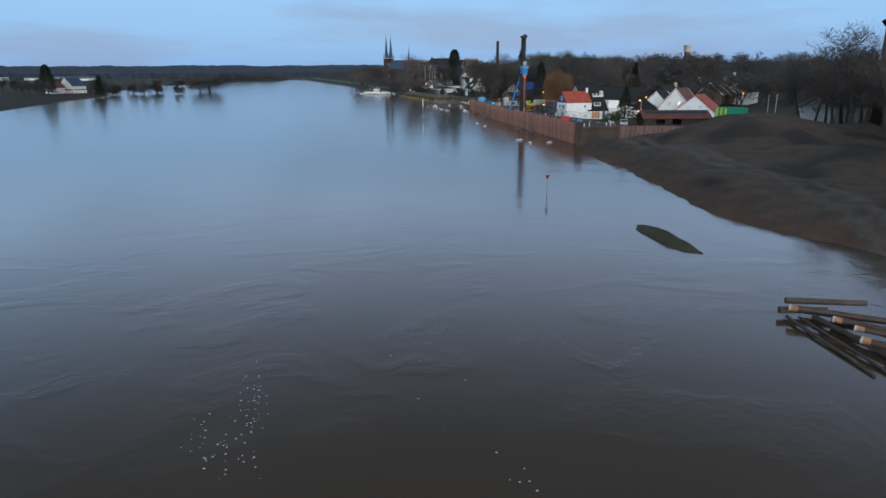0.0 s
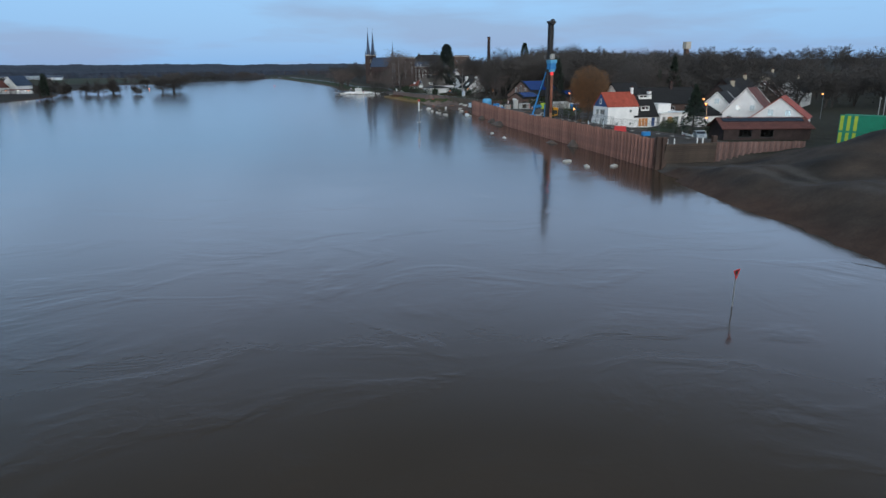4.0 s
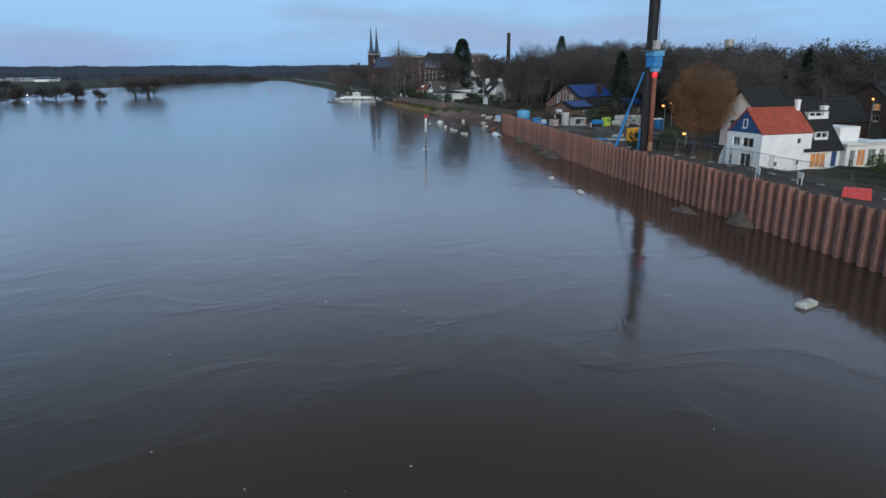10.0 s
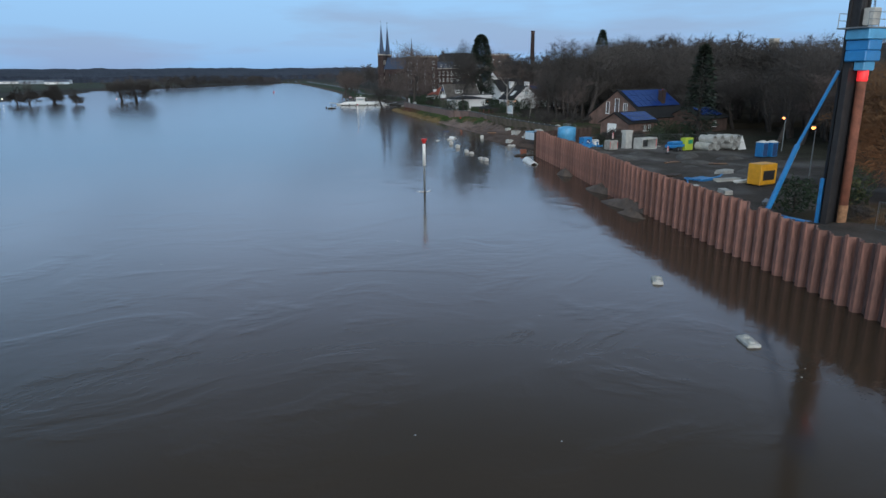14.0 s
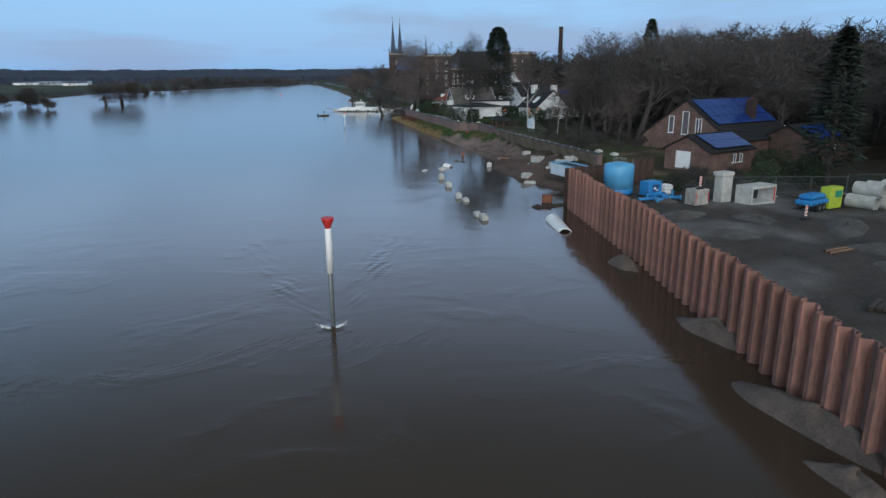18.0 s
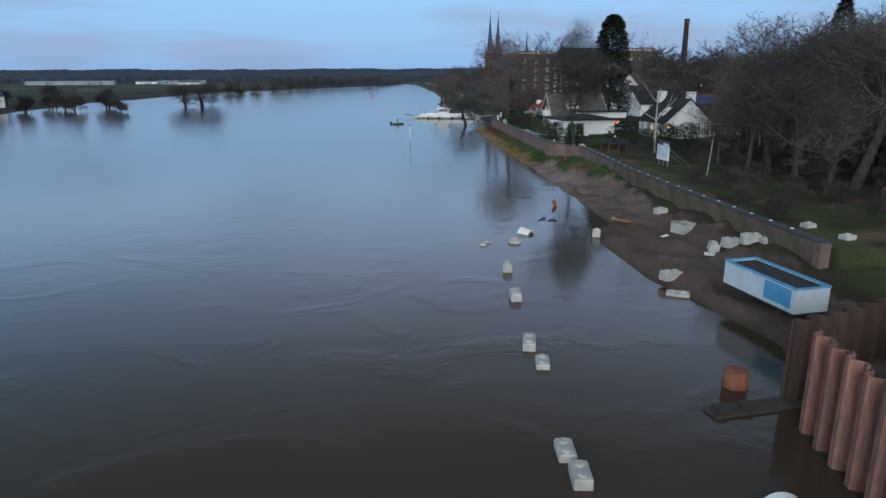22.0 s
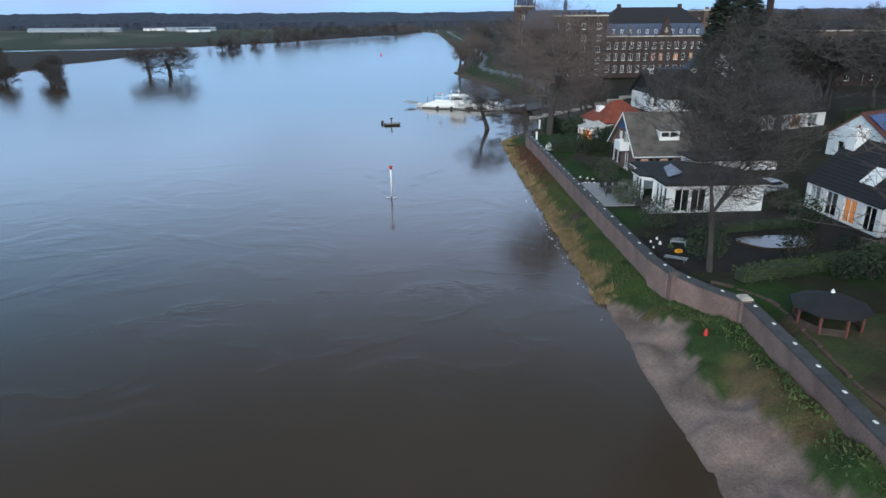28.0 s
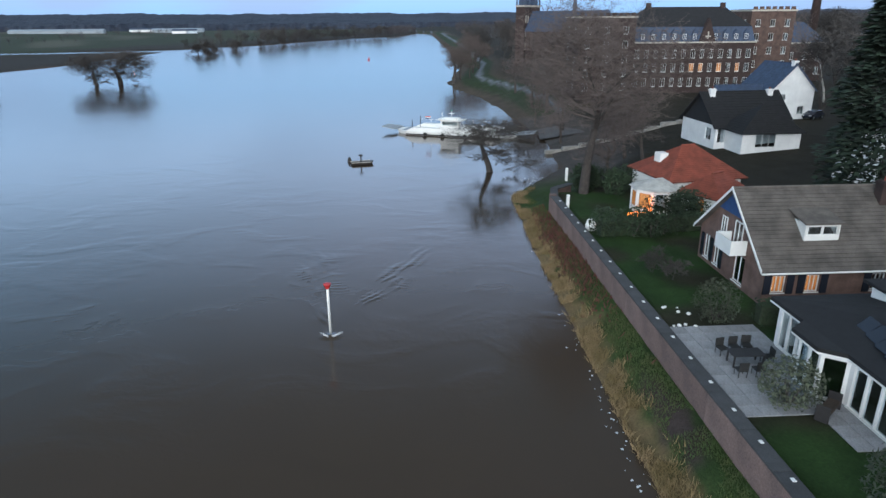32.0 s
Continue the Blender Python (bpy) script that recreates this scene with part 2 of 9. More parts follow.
def ground_material():
    """Grass, bare earth, sand and paving by place; all with grain."""
    m = bpy.data.materials.new("ground_earth_grass")
    m.use_nodes = True
    n, l = m.node_tree.nodes, m.node_tree.links
    b = n["Principled BSDF"]
    b.inputs["Roughness"].default_value = 0.95
    b.inputs["Specular IOR Level"].default_value = 0.15
    at = n.new("ShaderNodeVertexColor")
    at.layer_name = "cover"
    co = n.new("ShaderNodeTexCoord")
    n1 = n.new("ShaderNodeTexNoise")
    n1.inputs["Scale"].default_value = 0.35
    n1.inputs["Detail"].default_value = 8
    n1.inputs["Roughness"].default_value = 0.65
    n2 = n.new("ShaderNodeTexNoise")
    n2.inputs["Scale"].default_value = 6.0
    n2.inputs["Detail"].default_value = 6
    n2.inputs["Roughness"].default_value = 0.7
    l.new(co.outputs["Object"], n1.inputs["Vector"])
    l.new(co.outputs["Object"], n2.inputs["Vector"])
    v = n.new("ShaderNodeMath")
    v.operation = 'MULTIPLY'
    l.new(n1.outputs["Fac"], v.inputs[0])
    l.new(n2.outputs["Fac"], v.inputs[1])
    mr = n.new("ShaderNodeMapRange")
    mr.inputs[1].default_value, mr.inputs[2].default_value = 0.12, 0.40
    mr.inputs[3].default_value, mr.inputs[4].default_value = 0.6, 1.35
    l.new(v.outputs[0], mr.inputs[0])
    mx = n.new("ShaderNodeVectorMath")
    mx.operation = 'SCALE'
    l.new(at.outputs["Color"], mx.inputs[0])
    l.new(mr.outputs[0], mx.inputs["Scale"])
    l.new(mx.outputs[0], b.inputs["Base Color"])
    bp = n.new("ShaderNodeBump")
    bp.inputs["Strength"].default_value = 0.6
    bp.inputs["Distance"].default_value = 0.12
    l.new(n2.outputs["Fac"], bp.inputs["Height"])
    l.new(bp.outputs[0], b.inputs["Normal"])
    return m


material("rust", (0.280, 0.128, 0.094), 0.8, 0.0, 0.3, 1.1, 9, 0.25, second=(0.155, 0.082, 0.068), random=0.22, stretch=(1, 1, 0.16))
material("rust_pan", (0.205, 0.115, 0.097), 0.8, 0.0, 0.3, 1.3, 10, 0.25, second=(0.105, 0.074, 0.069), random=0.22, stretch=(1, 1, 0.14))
material("rust_bright", (0.24, 0.085, 0.05), 0.85, 0.0, 0.25, 2, 20, 0.2)
material("dark_steel", (0.035, 0.032, 0.033), 0.6, 0.2, 0.2, 2, 20, 0.1)
material("brown_steel", (0.075, 0.045, 0.035), 0.7, 0.1, 0.25, 1.2, 14, 0.15, stretch=(1, 1, 0.3))
material("timber_wet", (0.07, 0.05, 0.038), 0.8, 0.0, 0.3, 2, 14, 0.4, random=0.2, stretch=(0.3, 1, 1))
material("log_end", (0.40, 0.20, 0.10), 0.8, 0, 0.3, 4, 20, 0.3)
material("concrete", (0.36, 0.34, 0.31), 0.85, 0, 0.25, 1.5, 25, 0.2, random=0.12)
material("concrete_pale", (0.50, 0.49, 0.46), 0.8, 0, 0.2, 1.5, 25, 0.15, random=0.1)
material("white_paint", (0.78, 0.78, 0.76), 0.6, 0, 0.08, 0.6, 20, 0.08)
material("white_render", (0.80, 0.80, 0.79), 0.8, 0, 0.1, 0.5, 15, 0.15)
material("cream_render", (0.50, 0.43, 0.32), 0.8, 0, 0.12, 0.6, 15, 0.15)
material("brick_dark", (0.050, 0.031, 0.028), 0.9, 0, 0.3, 0.8, 16, 0.3)
material("brick_brown", (0.115, 0.072, 0.059), 0.9, 0, 0.3, 0.8, 16, 0.3)
material("brick_warm", (0.175, 0.108, 0.088), 0.9, 0, 0.3, 0.8, 16, 0.3)
material("brick_garden", (0.20, 0.132, 0.115), 0.9, 0, 0.3, 0.5, 12, 0.35, second=(0.13, 0.09, 0.08), random=0.15)
material("brick_moss", (0.135, 0.098, 0.074), 0.95, 0, 0.35, 0.5, 12, 0.35, second=(0.075, 0.062, 0.038), random=0.15)
material("coping_dark", (0.060, 0.061, 0.064), 0.85, 0, 0.25, 0.8, 14, 0.2, random=0.15)
material("stone_trim", (0.48, 0.44, 0.38), 0.85, 0, 0.2, 2, 25, 0.2)
material("roof_black", (0.013, 0.013, 0.015), 0.85, 0, 0.25, 1.5, 18, 0.3, random=0.15)
material("roof_slate", (0.042, 0.066, 0.12), 0.6, 0, 0.25, 1.2, 18, 0.25)
material("roof_grey", (0.135, 0.118, 0.105), 0.85, 0, 0.3, 0.9, 18, 0.35, random=0.12)
material("roof_red", (0.38, 0.075, 0.045), 0.75, 0, 0.2, 1.0, 18, 0.3, random=0.12)
material("roof_orange", (0.25, 0.062, 0.036), 0.75, 0, 0.25, 1.0, 18, 0.3, random=0.12)
material("roof_brown", (0.15, 0.055, 0.045), 0.8, 0, 0.25, 1.0, 18, 0.3)
material("flat_roof", (0.016, 0.016, 0.018), 0.85, 0, 0.3, 0.8, 10, 0.2)
material("solar_blue", (0.015, 0.045, 0.20), 0.18, 0.1, 0.1, 2, 20, 0.0)
material("blue_boards", (0.03, 0.075, 0.20), 0.6, 0, 0.15, 2, 20, 0.1)
material("blue_paint", (0.03, 0.22, 0.52), 0.4, 0.0, 0.12, 1.2, 20, 0.05)
material("blue_light", (0.10, 0.36, 0.62), 0.45, 0, 0.15, 1.0, 20, 0.05)
material("container_white", (0.58, 0.66, 0.72), 0.5, 0, 0.12, 1.0, 20, 0.05)
material("red_paint", (0.55, 0.03, 0.03), 0.5, 0, 0.12, 2, 20, 0.05)
material("red_glow", (0.6, 0.02, 0.03), 0.5, 0, 0.1, 2, 20, 0.02)
material("yellow_paint", (0.75, 0.36, 0.02), 0.5, 0, 0.12, 2, 20, 0.05)
material("lime_paint", (0.45, 0.55, 0.05), 0.5, 0, 0.12, 2, 20, 0.05)
material("green_paint", (0.02, 0.25, 0.14), 0.5, 0, 0.12, 2, 20, 0.05)
material("grey_steel", (0.25, 0.27, 0.28), 0.5, 0.5, 0.15, 2, 20, 0.05)
material("grey_deck", (0.30, 0.33, 0.36), 0.7, 0, 0.15, 1, 15, 0.1)
material("black_rubber", (0.02, 0.02, 0.02), 0.8, 0, 0.2, 3, 20, 0.1)
material("sand_wet", (0.125, 0.092, 0.074), 0.8, 0, 0.3, 0.7, 9, 0.5)
material("bark", (0.070, 0.058, 0.052), 0.95, 0, 0.3, 2, 16, 0.4, random=0.2)
material("bark_pale", (0.50, 0.47, 0.43), 0.9, 0, 0.3, 3, 16, 0.3)
material("twig", (0.086, 0.076, 0.071), 0.95, 0, 0.2, 1, 10, 0, random=0.25)
material("twig_dark", (0.060, 0.053, 0.049), 0.95, 0, 0.2, 1, 10, 0, random=0.2)
material("twig_warm", (0.128, 0.100, 0.090), 0.95, 0, 0.2, 1, 10, 0, random=0.2)
material("twig_orange", (0.20, 0.105, 0.048), 0.95, 0, 0.25, 0.6, 10, 0, second=(0.12, 0.066, 0.034))
material("needle", (0.034, 0.060, 0.036), 0.9, 0, 0.35, 0.8, 10, 0, random=0.25)
material("leaf_dark", (0.028, 0.050, 0.022), 0.9, 0, 0.35, 1.2, 10, 0, random=0.3)
material("leaf_olive", (0.085, 0.10, 0.065), 0.9, 0, 0.3, 1.2, 10, 0, random=0.2)
material("hedge_leaf", (0.05, 0.075, 0.022), 0.9, 0, 0.3, 1.2, 10, 0, random=0.3)
material("ivy", (0.03, 0.045, 0.02), 0.9, 0, 0.3, 1.2, 10, 0)
material("dry_reed", (0.28, 0.20, 0.11), 0.95, 0, 0.3, 0.6, 8, 0, second=(0.16, 0.12, 0.05))
material("red_shrub", (0.12, 0.045, 0.034), 0.95, 0, 0.3, 0.8, 8, 0)
material("grass_blade", (0.046, 0.082, 0.022), 0.95, 0, 0.3, 0.5, 8, 0, second=(0.07, 0.085, 0.028))
material("drowned_grass", (0.038, 0.042, 0.018), 0.95, 0, 0.35, 1.5, 12, 0.6, second=(0.03, 0.022, 0.014))
material("site_mud", (0.10, 0.09, 0.082), 0.9, 0, 0.35, 0.9, 9, 0.6, second=(0.055, 0.048, 0.042))
material("fence_wire", (0.12, 0.13, 0.135), 0.6, 0.3, 0.2, 2, 20, 0)
# distance haze is put into the ridge's colour as a blue-grey tint
material("forest_hazed", (0.050, 0.060, 0.082), 1.0, 0, 0.3, 0.02, 0.12, 0, spec=0.1, second=(0.034, 0.040, 0.056))
material("far_twig", (0.070, 0.062, 0.064), 1.0, 0, 0.2, 0.05, 2, 0, second=(0.045, 0.042, 0.048))
material("paving", (0.33, 0.33, 0.345), 0.85, 0, 0.2, 0.8, 12, 0.2, random=0.1)
material("road_asphalt", (0.10, 0.095, 0.095), 0.9, 0, 0.25, 0.7, 14, 0.2)
material("foam", (0.75, 0.76, 0.78), 0.9, 0, 0.2, 3, 20, 0.2)
material("curtain_lit", (0.35, 0.16, 0.06), 0.9, 0, 0.1, 3, 20, 0, emit=(1.0, 0.30, 0.06), power=0.34)
material("lamp_glow", (1, 0.5, 0.2), 0.5, 0, 0.05, 3, 20, 0, emit=(1.0, 0.27, 0.05), power=5)
material("lamp_white", (1, 0.9, 0.8), 0.5, 0, 0.05, 3, 20, 0, emit=(1.0, 0.85, 0.65), power=12)
material("string_lights", (1, 0.4, 0.1), 0.5, 0, 0.05, 3, 20, 0, emit=(1.0, 0.20, 0.025), power=4)
material("signal_red", (1, 0.05, 0.05), 0.5, 0, 0.05, 3, 20, 0, emit=(1.0, 0.03, 0.04), power=0.5)
material("car_silver", (0.45, 0.50, 0.55), 0.3, 0.4, 0.05, 2, 20, 0)
material("car_dark", (0.03, 0.035, 0.05), 0.25, 0.3, 0.05, 2, 20, 0)
material("greenhouse", (0.26, 0.30, 0.34), 0.35, 0, 0.1, 0.2, 5, 0)
glass("window_glass")
WATER = water_material()
GROUND = ground_material()

# ---- building helpers ----
class Shape:
    """Collects vertices and faces for one mesh."""

    def __init__(self):
        self.v, self.f = [], []

    def add(self, verts, faces):
        k = len(self.v)
        self.v += [tuple(p) for p in verts]
        self.f += [tuple(i + k for i in f) for f in faces]
        return self

    def box(self, x0, y0, z0, x1, y1, z1, c=0.0):
        if c <= 0:
            return self.add([(x, y, z) for z in (z0, z1) for y in (y0, y1) for x in (x0, x1)],
                            [(0, 2, 3, 1), (4, 5, 7, 6), (0, 1, 5, 4), (1, 3, 7, 5), (3, 2, 6, 7), (2, 0, 4, 6)])
        # a box with worn edges: inset ring, full ring, full ring, inset ring
        rings = []
        for z, d in ((z0, c), (z0 + c, 0), (z1 - c, 0), (z1, c)):
            a = d
            rings.append([(x0 + a + c, y0 + a, z), (x1 - a - c, y0 + a, z), (x1 - a, y0 + a + c, z), (x1 - a, y1 - a - c, z),
                          (x1 - a - c, y1 - a, z), (x0 + a + c, y1 - a, z), (x0 + a, y1 - a - c, z), (x0 + a, y0 + a + c, z)])
        verts = [p for r in rings for p in r]
        faces = [tuple(range(7, -1, -1)), tuple(range(24, 32))]
        for r in range(3):
            for i in range(8):
                faces.append((8 * r + i, 8 * r + (i + 1) % 8, 8 * r + 8 + (i + 1) % 8, 8 * r + 8 + i))
        return self.add(verts, faces)

    def prism(self, poly, z0, z1):
        n = len(poly)
        return self.add([(x, y, z0) for x, y in poly] + [(x, y, z1) for x, y in poly],
                        [tuple(range(n - 1, -1, -1)), tuple(range(n, 2 * n))] + [(i, (i + 1) % n, n + (i + 1) % n, n + i) for i in range(n)])

    def slab(self, quad, t):
        """A plate of thickness t under a flat polygon in space."""
        q = [Vector(p) for p in quad]
        nn = (q[1] - q[0]).cross(q[2] - q[0]).normalized() * t
        n = len(q)
        return self.add(list(q) + [p - nn for p in q], [tuple(range(n)), tuple(range(2 * n - 1, n - 1, -1))] +
                        [((i + 1) % n, i, n + i, n + (i + 1) % n) for i in range(n)])

    def tube(self, p0, p1, r0, r1=None, n=8, cap=True):
        r1 = r0 if r1 is None else r1
        p0, p1 = Vector(p0), Vector(p1)
        d = (p1 - p0).normalized()
        a = d.orthogonal().normalized()
        b = d.cross(a)
        ring = [(math.cos(2 * math.pi * i / n), math.sin(2 * math.pi * i / n)) for i in range(n)]
        verts = [p0 + (a * c + b * s) * r0 for c, s in ring] + [p1 + (a * c + b * s) * r1 for c, s in ring]
        faces = [(i, (i + 1) % n, n + (i + 1) % n, n + i) for i in range(n)]
        if cap:
            faces += [tuple(range(n - 1, -1, -1)), tuple(range(n, 2 * n))]
        return self.add(verts, faces)

    def lathe(self, profile, cx=0, cy=0, n=20):
        verts, faces = [], []
        for r, z in profile:
            verts += [(cx + r * math.cos(2 * math.pi * i / n), cy + r * math.sin(2 * math.pi * i / n), z) for i in range(n)]
        for k in range(len(profile) - 1):
            faces += [(k * n + i, k * n + (i + 1) % n, (k + 1) * n + (i + 1) % n, (k + 1) * n + i) for i in range(n)]
        faces += [tuple(range(n - 1, -1, -1)), tuple(range((len(profile) - 1) * n, len(profile) * n))]
        return self.add(verts, faces)

    def mesh(self, name, mat=None, smooth=False):
        me = bpy.data.meshes.new(name)
        me.from_pydata(self.v, [], self.f)
        if smooth:
            me.polygons.foreach_set("use_smooth", [True] * len(me.polygons))
        if mat:
            me.materials.append(mat if not isinstance(mat, str) else MATS[mat])
        me.update()
        return me


def part(name, shape, mat, parent=None, label="", at=None, smooth=False):
    """One mesh object under a thing or a part."""
    me = shape if isinstance(shape, bpy.types.Mesh) else shape.mesh(name, mat, smooth)
    ob = new(name, me)
    if at is not None:
        ob.matrix_basis = at
    if parent:
        ob.parent = parent
    if label:
        ob["label"] = label
    return ob


def thing(name, label, category, x=0, y=0, z=0, turn=0, group="", kind=""):
    ob = new(name)
    ob.empty_display_size = 0.3
    ob.matrix_basis = pose(x, y, z, 0, 0, turn)
    return tagged(ob, label, category, group, kind)


def single(name, shape, mat, label, category, at=None, group="", kind="", smooth=False):
    return tagged(part(name, shape, mat, None, "", at, smooth), label, category, group, kind)


def interp(table, q):
    """Straight-line reading of a short table of pairs."""
    if q <= table[0][0]:
        return table[0][1]
    for (a, u), (b, v) in zip(table, table[1:]):
        if q <= b:
            return u + (v - u) * (q - a) / (b - a)
    return table[-1][1]


def smooth(a, b, q):
    t = min(1.0, max(0.0, (q - a) / (b - a)))
    return t * t * (3 - 2 * t)

# ---- ground, river, walls ----
SHORE_R = [(-400, 90), (-60, 62), (20, 52), (38, 49.6), (47, 47.5), (53, 46.3), (60, 48), (70, 51), (80, 53.5), (87, 56), (97, 57.3), (112, 62), (122, 66.2),
           (148, 70.0), (170, 73.0), (203, 77.8), (226, 82.9), (246.5, 86.6), (254, 90.6), (261, 89.5), (266, 88.2), (276, 88.1), (281, 89.4), (284, 91.5), (293, 91.4),
           (318, 91.9), (335, 92.5), (356, 92.9), (378, 93.4), (400, 94.3), (406, 97.5), (416, 104), (440, 107), (480, 105), (510, 103), (540, 96), (560, 96),
           (620, 105), (800, 112), (1300, 121), (1500, 80), (4000, 0)]
SHORE_L = [(-400, -100), (300, -92), (400, -91), (480, -84), (570, -91), (631, -99), (674, -93), (770, -93), (830, -92), (880, -86), (950, -40), (1020, -18), (1100, 13), (1200, 75),
           (1450, 112), (1500, 100), (4000, 40)]
WALL = [(122.4, 66.2), (148, 70.0), (170, 73.0), (203, 77.8), (226, 82.9), (246.5, 86.6)]
GWALL = [(262, 98.2), (285, 98.1), (297, 98.3), (306, 98.9), (315, 99.6), (321.5, 100.0), (324.2, 98.3), (327.2, 97.0), (330, 96.6), (345, 96.6), (365, 96.7), (388, 96.9)]


TURF = [(296, 97.6), (306, 97.0), (310, 96.6), (312, 96.4), (315, 95.4), (319, 95.2), (323, 96.4), (327, 94.2), (331, 92.6)]


def bumps(x, y, s, a, k=0.0):
    return a * noise.noise((x / s, y / s, k))


def land(x, y):
    """Height of the ground."""
    dr, dl = x - interp(SHORE_R, y), interp(SHORE_L, y) - x
    if dr < 0 and dl < 0:
        return max(-3.0, -0.3 * min(-dr, -dl) - 0.05)
    if dl >= 0 and dl > dr:
        z = min(0.9, 0.06 * dl) + bumps(x, y, 30, 0.25) + 8 * smooth(400, 1600, dl)
        # a flooded hollow in the meadow
        h = abs(y - interp([(-420, 770), (-200, 811), (-143, 824), (-83, 852)], x)) / 24
        if -420 < x and h < 1:
            z -= 2.0 * (1 - h * h)
        return z
    east = 2.0 * smooth(112, 150, x) * smooth(300, 420, y) + 8 * smooth(180, 420, x) + 14 * smooth(420, 900, x)
    mound = 2.2 * smooth(0, 6.5, dr) + 4.7 * math.exp(-((x - 88) / 13) ** 2 - ((y - 98) / 12) ** 2) + 2.4 * math.exp(-((x - 108) / 14) ** 2 - ((y - 92) / 16) ** 2) + 2.0 * math.exp(-((x - 84) / 10) ** 2 - ((y - 70) / 12) ** 2)
    mound += 1.0 * math.exp(-((x - 66) / 6) ** 2 - ((y - 84) / 7) ** 2) + bumps(x, y, 7, 0.75) + bumps(x, y, 2.5, 0.28, 3)
    mound *= smooth(-0.5, 3, dr) * (1 - 0.72 * math.exp(-((x - 73) / 11) ** 2 - ((y - 118) / 7) ** 2))
    site = (1.9 + (1.3 - 2.0 * smooth(81, 87, x) + 0.7 * smooth(116, 128, x)) * (1 - smooth(178, 190, y)) if dr > 1.1 else -1.2) + (bumps(x, y, 5, 0.3) + bumps(x, y, 1.9, 0.12, 4) if dr > 2 else 0)
    wx = interp(GWALL, y)
    inner = 2.9 if y < 320 else 3.0
    if y < 330:
        beach = min(0.85 + 0.45 * smooth(296, 312, y), (0.15 + 0.3 * (1 - smooth(284, 297, y))) * dr) + (bumps(x, y, 5, 0.32) + bumps(x, y, 1.9, 0.16, 2)) * smooth(0, 2, dr)
        beach += (0.2 + 0.35 * smooth(296, 312, y)) * smooth(94, 97.5, x) + (0.3 * abs(noise.noise((x / 2.2, y / 3.0, 8))) - 0.08 + 0.12 * abs(noise.noise((x / 0.9, y / 1.1, 3)))) * smooth(0.3, 2.5, dr)
        # rills washed down towards the water and low broken scarps
        u = x + 0.35 * (y - 280) + 1.5 * noise.noise((x / 4, y / 6, 12))
        beach += (0.22 * abs(noise.noise((u / 0.9, y / 5.5, 15))) - 0.09) * smooth(0.4, 1.8, dr) * (1 - smooth(300, 312, y))
        beach += 0.24 * smooth(0.02, 0.10, noise.noise((x / 2.6, y / 3.4, 17))) * smooth(0.6, 1.2, dr) - 0.08
        # soil washed up against the foot of the garden wall
        beach += (0.85 + 0.25 * bumps(x, y, 3.5, 1, 7)) * smooth(wx - 2.8, wx - 0.5, x) * (1 - smooth(302, 313, y)) * smooth(258, 264, y)
        beach += 0.25 * smooth(-0.15, 0.2, x - interp(TURF, y) + 0.9 * bumps(x, y, 2, 1)) if y > 296 else 0
    else:
        beach = 1.6 * smooth(0, 3.4, dr) + bumps(x, y, 2, 0.08) * smooth(0, 1, dr)
    if y < 262:
        garden = beach + (1.9 - beach) * smooth(96, 101, x)
    else:
        garden = beach if x < wx + (1.9 if 318 < y < 330 else 0.85) else inner + bumps(x, y, 9, 0.1)
    ramp = min(3.0, 0.14 * dr + 0.25 * max(0, 420 - y) * smooth(2, 12, dr) * 0.1)
    levee = 3.0 * smooth(0, 14, dr) + bumps(x, y, 12, 0.2)
    if y < 118:
        z = mound
    elif y < 123:
        k = max(0.0, (y - 121) / 2)
        z = mound * (1 - k) + site * k
    elif y < 246.5:
        z = site
    elif y < 250:
        k = (y - 246.5) / 3.5
        z = (1.9 if x > 92 else site) * (1 - k) + garden * k if dr > 1.1 else garden
    elif y < 391:
        z = garden
    elif y < 398:
        k = (y - 391) / 7
        z = garden * (1 - k) + max(ramp, 3.0 * smooth(5, 12, dr)) * k
    elif y < 425:
        z = max(ramp, 3.0 * smooth(6, 14, dr) * (1 - smooth(412, 425, y)))
    elif y < 470:
        z = ramp
    else:
        k = smooth(470, 490, y)
        z = ramp * (1 - k) + levee * k
    return z + east


